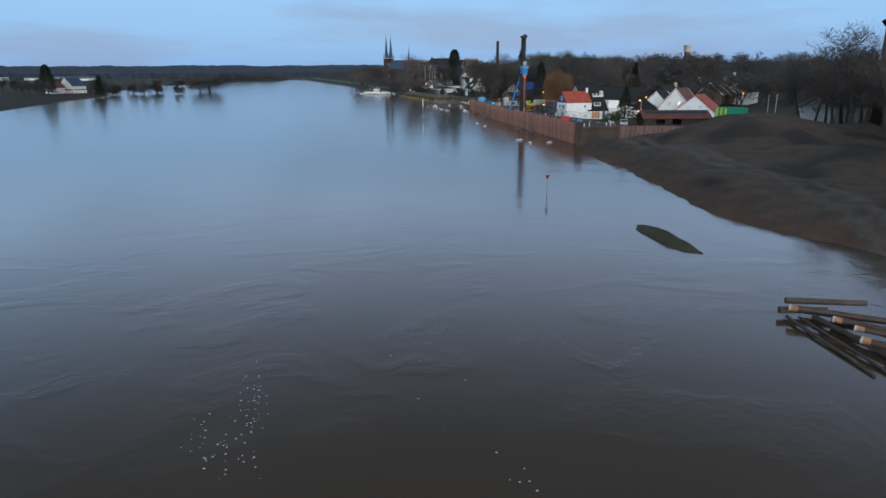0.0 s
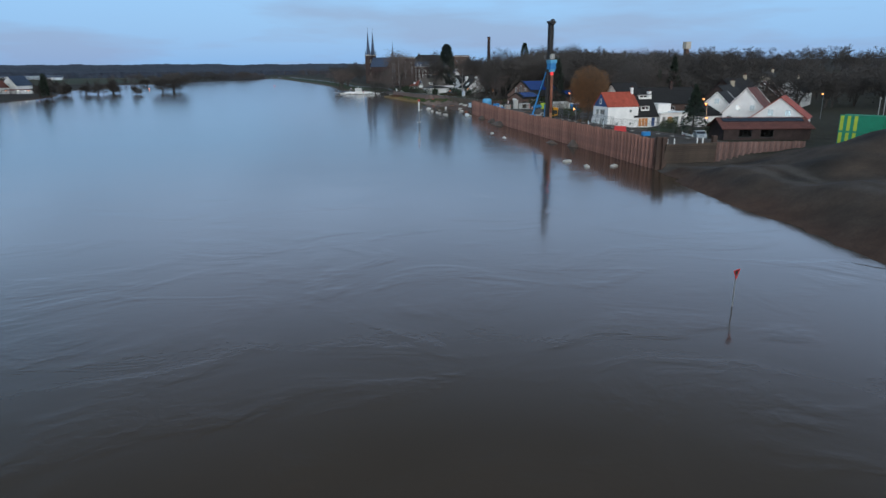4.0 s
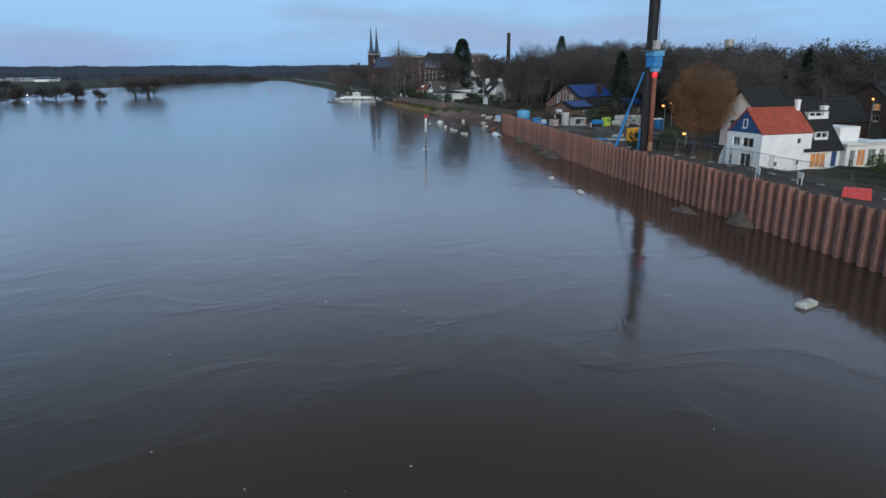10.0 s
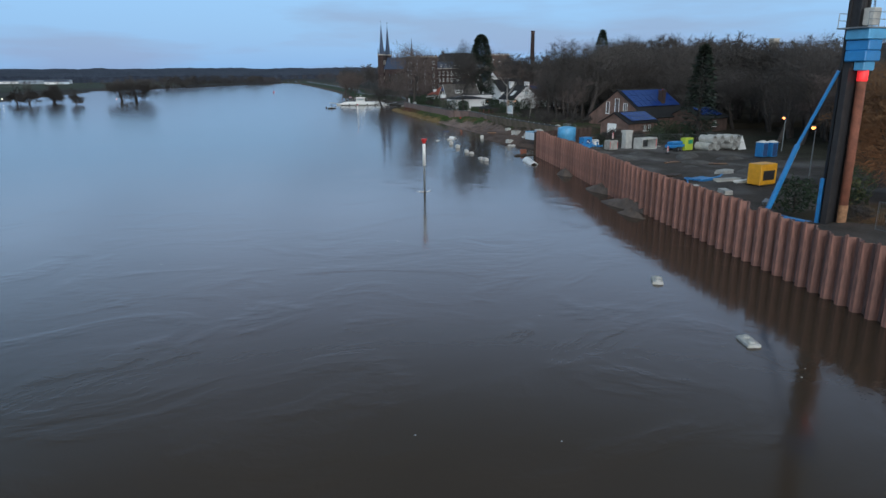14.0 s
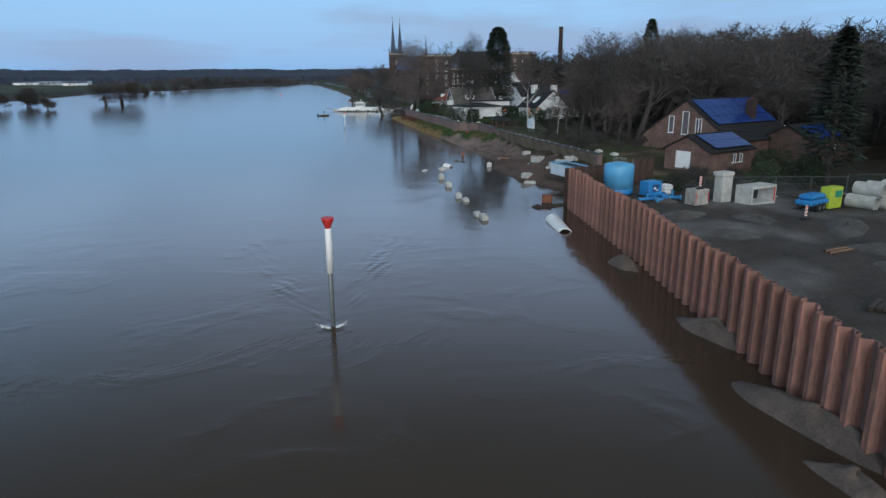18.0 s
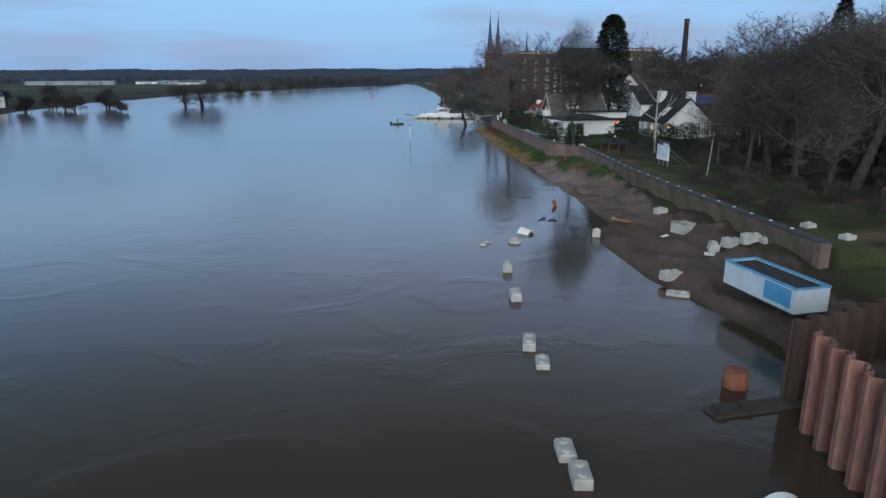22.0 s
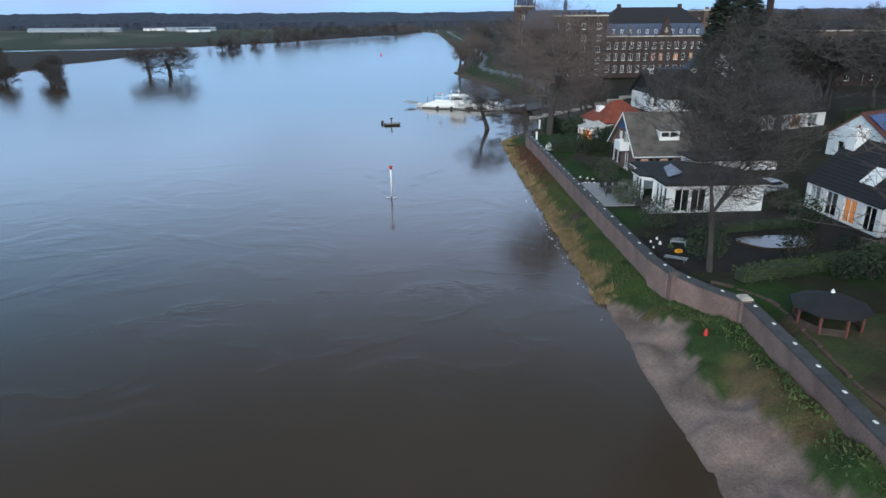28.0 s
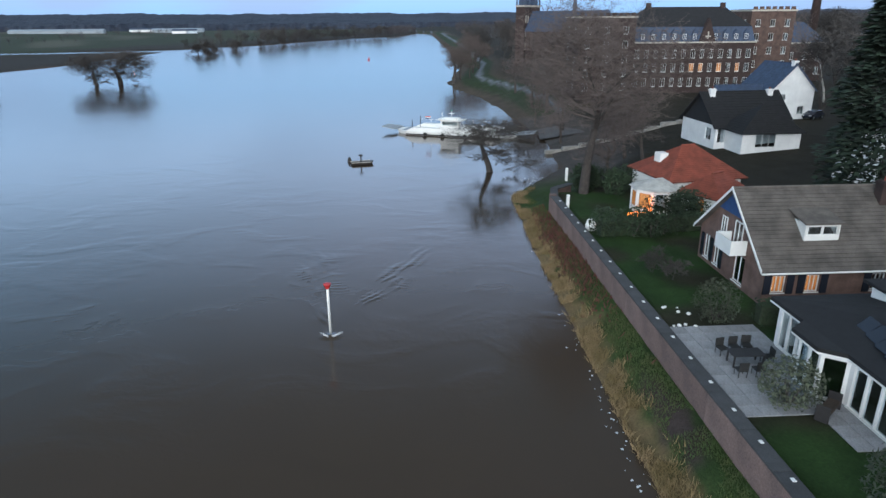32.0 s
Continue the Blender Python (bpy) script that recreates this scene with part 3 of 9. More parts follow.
def cover(x, y):
    """What lies on the ground: its base colour."""
    dr, dl = x - interp(SHORE_R, y), interp(SHORE_L, y) - x
    mud, earth, sand, pale = (0.078, 0.048, 0.036), (0.066, 0.050, 0.040), (0.105, 0.074, 0.061), (0.21, 0.155, 0.135)
    grass, lawn, wood, field, meadow = (0.034, 0.058, 0.018), (0.024, 0.050, 0.014), (0.026, 0.023, 0.016), (0.034, 0.029, 0.024), (0.036, 0.046, 0.026)
    mixc = lambda a, b, k: tuple(u + (v - u) * k for u, v in zip(a, b))
    if dl > dr:
        if dl < 3:
            return mud
        strip = bumps(x + 0.4 * y, y * 0.2, 60, 1.0, 5)
        return mixc(mixc(field, meadow, smooth(60, 130, dl + bumps(x, y, 40, 40))), (0.085, 0.085, 0.06), smooth(0.0, 0.4, strip) * smooth(120, 200, dl))
    if dr < 0:
        return mud
    if y < 118:
        c = mixc(mud, earth, smooth(1, 5, dr + bumps(x, y, 4, 2)))
        c = mixc(c, (0.026, 0.024, 0.022), 0.85 * smooth(0.0, 0.35, bumps(x, y, 8, 1, 9)) * smooth(2, 5, dr))
        # wheel tracks over the mound
        lane = abs(x - interp([(36, 50), (50, 57), (63, 62), (76, 64), (118, 70)], y))
        c = mixc(c, (0.088, 0.078, 0.072), 0.8 * (1 - smooth(0.3, 1.1, abs(lane - 1.3))))
        return mixc(c, wood, smooth(114, 128, x))
    if y < 247:
        c = mixc((0.07, 0.06, 0.053), (0.14, 0.13, 0.124) if y > 190 else (0.085, 0.076, 0.068), smooth(0.05, 0.55, bumps(x, y, 7, 1) + 0.5 * bumps(x, y, 2.5, 1, 2)))
        return mixc(c, (0.040, 0.038, 0.026), smooth(108, 118, x) if y > 190 else smooth(80.5, 84, x))
    wx = interp(GWALL, y)
    if y < 391:
        if x > wx:
            if y < 320:
                return mixc(mixc((0.050, 0.040, 0.028), (0.125, 0.092, 0.058), smooth(-0.1, 0.4, bumps(x, y, 4, 1, 3)) * (1 - smooth(112, 122, x))), (0.055, 0.066, 0.028), smooth(0.0, 0.4, bumps(x, y, 6, 1) + 0.2) * (1 - smooth(110, 120, x)))
            if 328 < y < 345 and (x > interp([(336, 99.3), (338.5, 101.0), (344, 103.4)], y) or y < 336.6 + bumps(x, y, 2, 0.4)):
                return (0.027, 0.024, 0.023)
            return mixc(lawn, (0.030, 0.030, 0.018), smooth(-0.1, 0.35, bumps(x, y, 5, 1) + 0.3 * smooth(107, 116, x) + 0.6 * smooth(112, 118, x)))
        if y < 331 + 2 * bumps(x, y, 2, 1):
            c = mixc(sand, pale, smooth(270, 312, y + 8 * bumps(x, y, 5, 1)))
            u = x + 0.35 * (y - 280) + 1.5 * noise.noise((x / 4, y / 6, 12))
            c = mixc(c, (0.075, 0.052, 0.044), 0.85 * smooth(0.0, 0.4, noise.noise((u / 0.9, y / 5.5, 14))) * smooth(0.5, 1.5, dr) * (1 - 0.7 * smooth(298, 310, y)))
            c = mixc(c, (0.13, 0.10, 0.085), 0.7 * smooth(0.1, 0.4, noise.noise((x / 3.0, y / 3.6, 21))))
            # rusty wet inlet behind the spit
            c = mixc(c, (0.095, 0.032, 0.018), 0.8 * math.exp(-((x - 91.0) / 0.8) ** 2 - ((y - 281 - 0.6 * (91 - x)) / 2.6) ** 2))
            c = mixc(c, (0.05, 0.036, 0.03), 0.7 * (1 - smooth(0.1, 0.7, dr)))
            turf = mixc(mixc((0.05, 0.040, 0.026), (0.105, 0.078, 0.04), smooth(292, 304, y)), grass, smooth(-0.1, 0.35, bumps(x, y, 3, 1, 6) + 0.5 * smooth(312, 320, y) - 0.35 * (1 - smooth(294, 304, y))))
            edge = interp(TURF, y) if y > 296 else wx - 1.3 + 0.4 * smooth(286, 296, y)
            return mixc(c, turf, smooth(-0.13, 0.13, x - edge + 0.9 * bumps(x, y, 2, 1) + 0.35 * bumps(x, y, 0.7, 1, 3)))
        c = mixc((0.16, 0.115, 0.06), grass, smooth(0.9, 1.9, dr + 1.4 * bumps(x, y, 1.8, 1)))
        bare = math.exp(-((x - 95.2) / 0.95) ** 2 - ((y - 349.4) / 4.2) ** 2) + 0.35 * bumps(x, y, 1.5, 1, 4)
        return mixc(c, (0.055, 0.042, 0.038), smooth(0.3, 0.55, bare))
    if y < 470:
        return mixc(mixc(grass, wood, smooth(6, 10, dr)), (0.075, 0.066, 0.060), smooth(400, 412, y) * (1 - smooth(9, 15, dr))) if x < 130 else wood
    c = mixc((0.07, 0.055, 0.04), (0.030, 0.046, 0.020), smooth(4, 6, dr) * (1 - smooth(14, 17, dr)))
    c = mixc(c, (0.16, 0.17, 0.19), 1 - smooth(0.6, 1.5, abs(dr - 11.5 + bumps(x, y, 6, 0.8))))
    return mixc(c, wood, smooth(16, 24, dr))


def spaced(*spans):
    out = []
    for a, b, step in spans:
        out += list(np.arange(a, b, step))
    return out


def build_ground():
    xs = spaced((-5000, -1000, 250), (-1000, -420, 40), (-420, -70, 9), (-70, 40, 10), (40, 66, 1.4), (66, 88, 0.8), (88, 100, 0.42), (100, 104, 0.7), (104, 130, 1.6), (130, 240, 6), (240, 900, 30), (900, 5001, 250))
    ys = spaced((-3000, -200, 200), (-200, 15, 15), (15, 120, 1.4), (120, 248, 1.6), (248, 294, 0.6), (294, 334, 0.36), (334, 425, 1.1), (425, 560, 5), (560, 1100, 10), (1100, 2000, 50), (2000, 6001, 400))
    verts = [(x, y, land(x, y)) for y in ys for x in xs]
    nx, ny = len(xs), len(ys)
    faces = [(j * nx + i, j * nx + i + 1, (j + 1) * nx + i + 1, (j + 1) * nx + i) for j in range(ny - 1) for i in range(nx - 1)]
    me = bpy.data.meshes.new("ground")
    me.from_pydata(verts, [], faces)
    me.polygons.foreach_set("use_smooth", [True] * len(faces))
    col = me.color_attributes.new("cover", 'FLOAT_COLOR', 'POINT')
    flat = np.ones((len(verts), 4), dtype=np.float32)
    flat[:, :3] = [cover(v[0], v[1]) for v in verts]
    col.data.foreach_set("color", flat.ravel())
    me.materials.append(GROUND)
    tagged(new("ground", me), "muddy banks, sandy beach, grass and garden soil along the river", "ground", kind="structure")


def build_water():
    s = Shape().add([(-5000, -3000, 0), (5000, -3000, 0), (5000, 6000, 0), (-5000, 6000, 0)], [(0, 1, 2, 3)])
    ob = single("water", s, None, "swollen brown river with a smooth swirling surface reflecting dusk sky", "water", kind="structure")
    ob.data.materials.append(WATER)


build_ground()
build_water()


def along(table, y):
    return interp(table, y), y


def sheet_pile_mesh(h, w=1.2, d=0.42, t=0.05):
    """One interlocking double pile: two flanges joined by slanted webs."""
    mid = [(0, d), (0.24 * w, d), (0.40 * w, 0), (0.64 * w, 0), (0.80 * w, d), (w, d)]
    front = [(x, y - t / 2) for x, y in mid]
    back = [(x, y + t / 2) for x, y in reversed(mid)]
    s = Shape().prism(front + back, -1.5, h)
    s.tube((0.0, d - 0.06, -1.4), (0.0, d - 0.06, h - 0.02), 0.05, n=5)
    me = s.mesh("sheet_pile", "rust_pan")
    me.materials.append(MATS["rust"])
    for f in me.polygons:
        # the flange and webs that stand proud towards the river take the brighter, more orange rust
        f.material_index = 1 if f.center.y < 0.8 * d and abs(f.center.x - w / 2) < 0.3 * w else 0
    return me


def build_sheet_wall():
    """The river wall of steel piles, each a little higher or lower than the next."""
    base = thing("wall_sheet_piles", "rust-brown corrugated steel sheet pile river wall", "wall", kind="structure")
    meshes = [sheet_pile_mesh(h) for h in (4.22, 4.32, 4.4, 4.28)]
    rng = random.Random(4)
    pts = [(x, y) for y, x in WALL]
    seg, k = 0, 0.0
    for (xa, ya), (xb, yb) in zip(pts, pts[1:]):
        length = math.hypot(xb - xa, yb - ya)
        ang = math.degrees(math.atan2(yb - ya, xb - xa))
        count = max(1, round(length / 1.2))
        for i in range(count):
            q = i / count
            step = 0.45 if 168 < ya + (yb - ya) * q < 184 else 0.0
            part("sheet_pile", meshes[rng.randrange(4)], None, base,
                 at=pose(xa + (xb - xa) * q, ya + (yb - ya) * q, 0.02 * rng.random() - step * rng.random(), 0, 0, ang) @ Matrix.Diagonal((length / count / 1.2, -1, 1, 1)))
    # the return wall inland at the south end, beyond the stop logs
    end = thing("wall_sheet_piles_end", "rusty sheet pile return wall closing off the building site", "wall", kind="structure")
    dull = sheet_pile_mesh(4.3)
    dull.materials[1] = MATS["rust_pan"]
    for i in range(16):
        part("sheet_pile", dull, None, end, at=pose(75.4 + 1.2 * i, 119.6 + 0.12 * i, -0.6 - 0.05 * i, 0, 0, 4))
    far = thing("wall_sheet_piles_inner", "dark steel sheet pile wall across the yard behind the tank", "wall", kind="structure")
    dark = sheet_pile_mesh(3.9)
    dark.materials[0] = dark.materials[1] = MATS["brown_steel"]
    for i in range(12):
        part("sheet_pile", dark, None, far, at=pose(87.3 + 1.128 * i, 248.0 + 0.41 * i, 0, 0, 0, 20))


build_sheet_wall()


def build_stop_logs():
    t = thing("stop_log_gap", "gap in the wall closed with stacked wet timber stop logs", "barrier")
    rng = random.Random(7)
    for k in range(9):
        s = Shape().box(-4.1, -0.16, 0, 4.1, 0.16, 0.3, 0.03)
        part("timber", s, "timber_wet", t, at=pose(70.9 + 0.1 * rng.random(), 120.2 - 0.06 * k, 0.9 + 0.315 * k, 0, 0, -6 + rng.random()))
    for dx in (-3.2, -2.0, 2.0, 3.0):
        part("stake", Shape().box(70.9 + dx - 0.07, 120.9, 3.4, 70.9 + dx + 0.07, 121.04, 4.35, 0.02), "white_paint", t, "short white stake")
    for x, y in ((66.3, 121.2), (66.9, 120.6), (75.0, 119.9)):
        s = Shape().box(-0.16, -0.2, -1, 0.16, 0.2, 4.7).box(-0.34, -0.26, -1, 0.34, -0.2, 4.7).box(-0.34, 0.2, -1, 0.34, 0.26, 4.7)
        part("steel_post", s, "brown_steel", t, at=pose(x, y, 0, 0, 0, -6))


build_stop_logs()


def build_garden_wall():
    """The brick flood wall between the river bank and the gardens, in lengths with coping, piers and small pale cap
    plates.
    """
    w = thing("wall_garden", "long weathered brick flood wall with stone coping along the bank", "wall", kind="structure")
    pts = [(x, y) for y, x in GWALL] + [(97.6, 391.4), (100.2, 393.6)]
    for n, ((xa, ya), (xb, yb)) in enumerate(zip(pts, pts[1:])):
        length = math.hypot(xb - xa, yb - ya)
        ang = math.degrees(math.atan2(yb - ya, xb - xa))
        count = max(1, round(length / 3.2))
        step = length / count
        s = Shape().box(0, -0.22, 0, step, 0.22, 2.72)
        body, mossy = s.mesh("wall_panel", "brick_garden"), s.mesh("wall_panel", "brick_moss")
        cap = Shape().box(0.01, -0.62, 2.72, step - 0.01, 0.25, 2.86, 0.02).mesh("coping_stone", "coping_dark")
        for i in range(count):
            q = i / count
            m = pose(xa + (xb - xa) * q, ya + (yb - ya) * q, 0.65, 0, 0, ang)
            part("wall_panel", mossy if ya + (yb - ya) * q < 303 else body, None, w, at=m)
            part("coping_stone", cap, None, w, at=m)
    # flat white plates at even steps along the coping; they give no light
    lamp = Shape().box(-0.09, -0.13, 0, 0.09, 0.13, 0.04, 0.01).mesh("cap_light", "white_paint")
    for y in np.arange(266, 390, 2.6):
        part("cap_light", lamp, None, w, "small pale plate on the coping", at=pose(interp(GWALL, y) + 0.3, y, 3.512))
    pier = Shape().box(-0.35, -0.4, 0, 0.35, 0.4, 3.12, 0.04)
    for x, y, z in ((100.0, 321.6, 0.5), (97.2, 326.6, 0.4), (97.0, 388.2, 0.5), (98.2, 262.2, 0.3)):
        part("pier", pier, "brick_garden", w, at=pose(x, y, z))
    top = Shape().box(-0.4, -0.45, 0, 0.4, 0.45, 0.14, 0.03).box(-0.25, -0.3, 0.14, 0.25, 0.3, 0.22, 0.02)
    part("pier_cap", top, "stone_trim", w, at=pose(100.0, 321.6, 3.62))


build_garden_wall()

# ---- trees, drawn once and copied ----
def grow(rng, height, spread, levels, start=0.25, twist=0.5, forks=(3, 4), up=0.35, thick=0.028):
    """Branches of a leafless tree as (from, to, radius, radius, level)."""
    out = []

    def limb(p, d, length, r, level):
        steps = 3 if level < 2 else 2
        for i in range(steps):
            d = (d + Vector((rng.gauss(0, twist), rng.gauss(0, twist), rng.gauss(0, twist * 0.6))) * 0.22 + Vector((0, 0, up * 0.12))).normalized()
            q = p + d * (length / steps)
            r2 = r * (0.82 if i < steps - 1 else 0.62)
            out.append((p.copy(), q.copy(), r, r2, level))
            if level + 1 < levels and (level > 0 or i >= steps * start):
                for k in range(rng.randint(*forks) if i else 1):
                    side = Vector((rng.gauss(0, 1), rng.gauss(0, 1), rng.gauss(0.15, 0.5))).normalized()
                    nd = (d * (0.75 - 0.1 * level) + side * spread).normalized()
                    limb(q, nd, length * rng.uniform(0.5, 0.75), r2 * 0.55, level + 1)
            p, r = q, r2

    limb(Vector((0, 0, 0)), Vector((0, 0, 1)), height * 0.55, height * thick, 0)
    return out


def bare_tree(name, label, seed, height, spread=0.9, levels=5, twig="twig", bark="bark", minr=0.012, forks=(2, 3), start=0.3, up=0.35, thick=0.028):
    rng = random.Random(seed)
    limbs = grow(rng, height, spread, levels, start=start, forks=forks, up=up, thick=thick)
    top = max(b[1].z for b in limbs)
    k = height / top
    wood, fine = Shape(), Shape()
    for a, b, r0, r1, lv in limbs:
        a, b = a * k, b * k
        if lv == 0:
            wood.tube(a, b, r0, r1, 9, False)
        elif lv == 1:
            wood.tube(a, b, r0, r1, 6, False)
        elif lv < levels - 1:
            fine.tube(a, b, max(r0, minr), max(r1, minr), 3, False)
        else:
            # twigs: thin slivers
            d = (b - a)
            s = d.orthogonal().normalized() * max(minr, 0.011)
            fine.add([a - s, a + s, b], [(0, 1, 2)])
            for j in range(3):
                e = a + d * rng.uniform(0.2, 0.8)
                w = e + (d.normalized() * 0.5 + Vector((rng.gauss(0, 1), rng.gauss(0, 1), rng.gauss(0.2, 0.7)))).normalized() * d.length * 0.7
                fine.add([e - s * 0.8, e + s * 0.8, w], [(0, 1, 2)])
    t = thing(name, label, "tree")
    trunk = part("trunk", wood, bark, t, smooth=True)
    part("crown", fine, twig, t)
    return t


def twig_cloud(tree, seed, n, rx, rz, z0, mat, size=0.9, w=0.012):
    """Fine outer twigs filling the crown of a bare tree."""
    rng = random.Random(seed)
    s = Shape()
    for p in clump_points(rng, n, rx, rx, rz, z0, 0.3):
        d = (Vector((p.x, p.y, p.z - z0 + 0.5 * rz)).normalized() + Vector((rng.gauss(0, 0.5), rng.gauss(0, 0.5), rng.gauss(0, 0.45)))).normalized() * size * rng.uniform(0.5, 1.4)
        e = d.orthogonal().normalized() * w
        m = p + d * 0.5 + Vector((rng.gauss(0, 0.1), rng.gauss(0, 0.1), rng.gauss(0, 0.1)))
        s.add([p - e, p + e, m], [(0, 1, 2)])
        s.add([m - e * 0.7, m + e * 0.7, p + d], [(0, 1, 2)])
    part("fine_crown", s, mat, tree)


def clump_points(rng, n, rx, ry, rz, z0, shell=0.55):
    pts = []
    while len(pts) < n:
        p = Vector((rng.uniform(-1, 1), rng.uniform(-1, 1), rng.uniform(-1, 1)))
        if shell < p.length < 1:
            k = 1 + 0.22 * noise.noise(p * 2.2 + Vector((rx, ry, rz)))
            pts.append(Vector((p.x * rx * k, p.y * ry * k, z0 + p.z * rz * k)))
    return pts


def leaves(s, rng, pts, size, droop=0.0):
    for p in pts:
        a = Vector((rng.gauss(0, 1), rng.gauss(0, 1), rng.gauss(0, 0.7) - droop)).normalized() * size * rng.uniform(0.6, 1.4)
        b = a.orthogonal().normalized() * size * rng.uniform(0.25, 0.5)
        s.add([p - a, p + b, p + a, p - b], [(0, 1, 2, 3)])
    return s


def bush(name, label, seed, rx, rz, mat, n=700, size=0.14, category="shrub"):
    rng = random.Random(seed)
    t = thing(name, label, category)
    st = Shape()
    for i in range(6):
        st.tube((0, 0, -0.1), (rng.uniform(-0.5, 0.5) * rx, rng.uniform(-0.5, 0.5) * rx, rz * 1.1), 0.05, 0.015, 5)
    part("woody_base", st, "bark", t)
    part("foliage", leaves(Shape(), rng, clump_points(rng, n, rx, rx, rz, rz * 1.0, 0.45), size), mat, t)
    return t


def conifer(name, label, seed, height, width, mat="needle", n=1900, blunt=0.0, size=0.5):
    rng = random.Random(seed)
    t = thing(name, label, "tree")
    tr = Shape().tube((0, 0, -0.3), (0, 0, height * 0.9), height * 0.02, 0.04, 8)
    part("trunk", tr, "bark", t)
    s = Shape()
    for i in range(n):
        q = rng.random() ** 0.75
        lim = (1 - q) * width * (1 - blunt) + width * blunt * math.sqrt(max(0, 1 - q ** 2.4))
        lim *= 1 + 0.28 * noise.noise((q * 9, seed, 0)) + 0.2 * noise.noise((q * 26, seed, 5))
        r, a = lim * rng.uniform(0.45, 1.05), rng.uniform(0, 2 * math.pi)
        p = Vector((r * math.cos(a), r * math.sin(a), height * (0.06 + 0.92 * q)))
        o = Vector((math.cos(a), math.sin(a), -0.35 + 0.5 * rng.random())).normalized() * size * rng.uniform(0.7, 1.5)
        w = Vector((-math.sin(a), math.cos(a), rng.gauss(0, 0.3))) * size * 0.5
        s.add([p - o * 0.5, p + w, p + o, p - w], [(0, 1, 2, 3)])
    part("crown", s, mat, t)
    return t


FAR_TREES = []


def scatter(protos, spots, rng, low=0.8, high=1.2, group="", edge=9999):
    """Copies of the model trees at the spots, each turned and sized a little differently; the models take the first ones. Past x = edge they join the far woods."""
    used = set()
    for i, (x, y) in enumerate(spots):
        p = protos[i] if i < len(protos) else protos[rng.randrange(len(protos))]
        k = rng.uniform(low, high)
        m = pose(x, y, max(-0.9, land(x, y) - 0.1), 0, 0, rng.uniform(0, 360))
        if x > 138 and y < 245:
            k *= 0.66
        wide, deep = k * rng.uniform(0.9, 1.15), k * rng.uniform(0.9, 1.15)
        if x > edge and id(p) in used:
            FAR_TREES.append((x, y, k * 1.25))
            continue
        if id(p) in used:
            q = copy_thing(p, m)
        else:
            q = p
            q.matrix_basis = m
            used.add(id(p))
        q.scale = (wide, deep, k)
        if group:
            q["group"] = group


R = random.Random(11)
wood_a = bare_tree("bare_tree", "tall leafless woodland tree with a dense twiggy crown", 1, 15, 0.85, 6, minr=0.022)
wood_b = bare_tree("bare_tree", "leafless woodland tree with many upright limbs", 2, 17, 0.7, 6, minr=0.022, up=0.8)
wood_c = bare_tree("bare_tree", "broad leafless tree at the wood's edge", 3, 13, 1.0, 6, minr=0.022, twig="twig_warm")
twig_cloud(wood_a, 101, 2600, 4.6, 5.0, 9.0, "twig", 1.1, 0.014)
twig_cloud(wood_b, 102, 2600, 4.2, 6.0, 10.0, "twig", 1.1, 0.014)
twig_cloud(wood_c, 103, 2600, 4.8, 4.4, 7.8, "twig_warm", 1.1, 0.014)
dark_fir = conifer("fir_tree", "dark evergreen fir standing among bare trees", 5, 15, 3.0)


def free_spots(n, x0, x1, y0, y1, keep, rng):
    """Random places in a rectangle that keep clear of the given circles and of each other."""
    out = []
    tries = 0
    while len(out) < n and tries < n * 40:
        tries += 1
        x, y = rng.uniform(x0, x1), rng.uniform(y0, y1)
        if x - interp(SHORE_R, y) < 6:
            continue
        if any((x - a) ** 2 + (y - b) ** 2 < r * r for a, b, r in keep):
            continue
        if any((x - a) ** 2 + (y - b) ** 2 < 9 for a, b in out):
            continue
        out.append((x, y))
    return out


# places of buildings that the woods leave free
CLEAR = [(93, 172, 12), (101, 170, 9), (110, 168, 12), (122, 160, 16), (135, 165, 14), (105, 145, 18), (110, 130, 16), (120, 267, 16), (110, 256, 10),
         (100, 235, 16), (110, 225, 14), (105, 205, 18), (110, 364, 12), (108, 350, 13), (111, 388, 13), (130, 415, 15), (147, 432, 12), (124, 343, 13), (118, 340, 12),
         (148, 480, 24), (128, 505, 22), (165, 500, 20), (185, 500, 24), (128, 590, 22), (140, 560, 24), (105, 322, 8), (104, 300, 7), (140, 380, 13), (150, 365, 12), (128, 350, 10), (150, 200, 12), (160, 180, 12), (211, 248, 11), (136, 151, 9), (147, 163, 10), (131, 181, 9), (170, 178, 10), (188, 214, 10), (160, 150, 10), (142, 135, 9), (102, 118, 6), (121, 248, 12), (130, 254, 10), (112, 246, 7), (139, 388, 11), (137, 367, 10), (168, 207, 9), (176, 212, 9), (118, 401, 13), (125, 406, 12)]
spots = free_spots(120, 108, 150, 205, 325, CLEAR, R) + free_spots(130, 145, 230, 190, 460, CLEAR, R) + free_spots(48, 140, 260, 175, 240, CLEAR + [(130, 150, 30)], R)
spots = [p for p in spots if p[0] > 100 + 0.6 * (p[1] - 283) or p[1] < 283]
spots = [p for i, p in enumerate(spots) if p[0] < 200 or i % 2]
spots += free_spots(9, 112, 160, 390, 470, CLEAR + [(120, 445, 22), (135, 450, 20)], R) + free_spots(34, 126, 165, 285, 336, CLEAR, R) + [(112, 91), (116, 97), (110, 96), (119, 92), (117, 87), (109, 88), (121, 97)]
spots += free_spots(30, 86, 170, -40, 70, [(95, 95, 22)], R) + free_spots(34, 112, 140, 62, 122, [(129, 99, 11)], R)
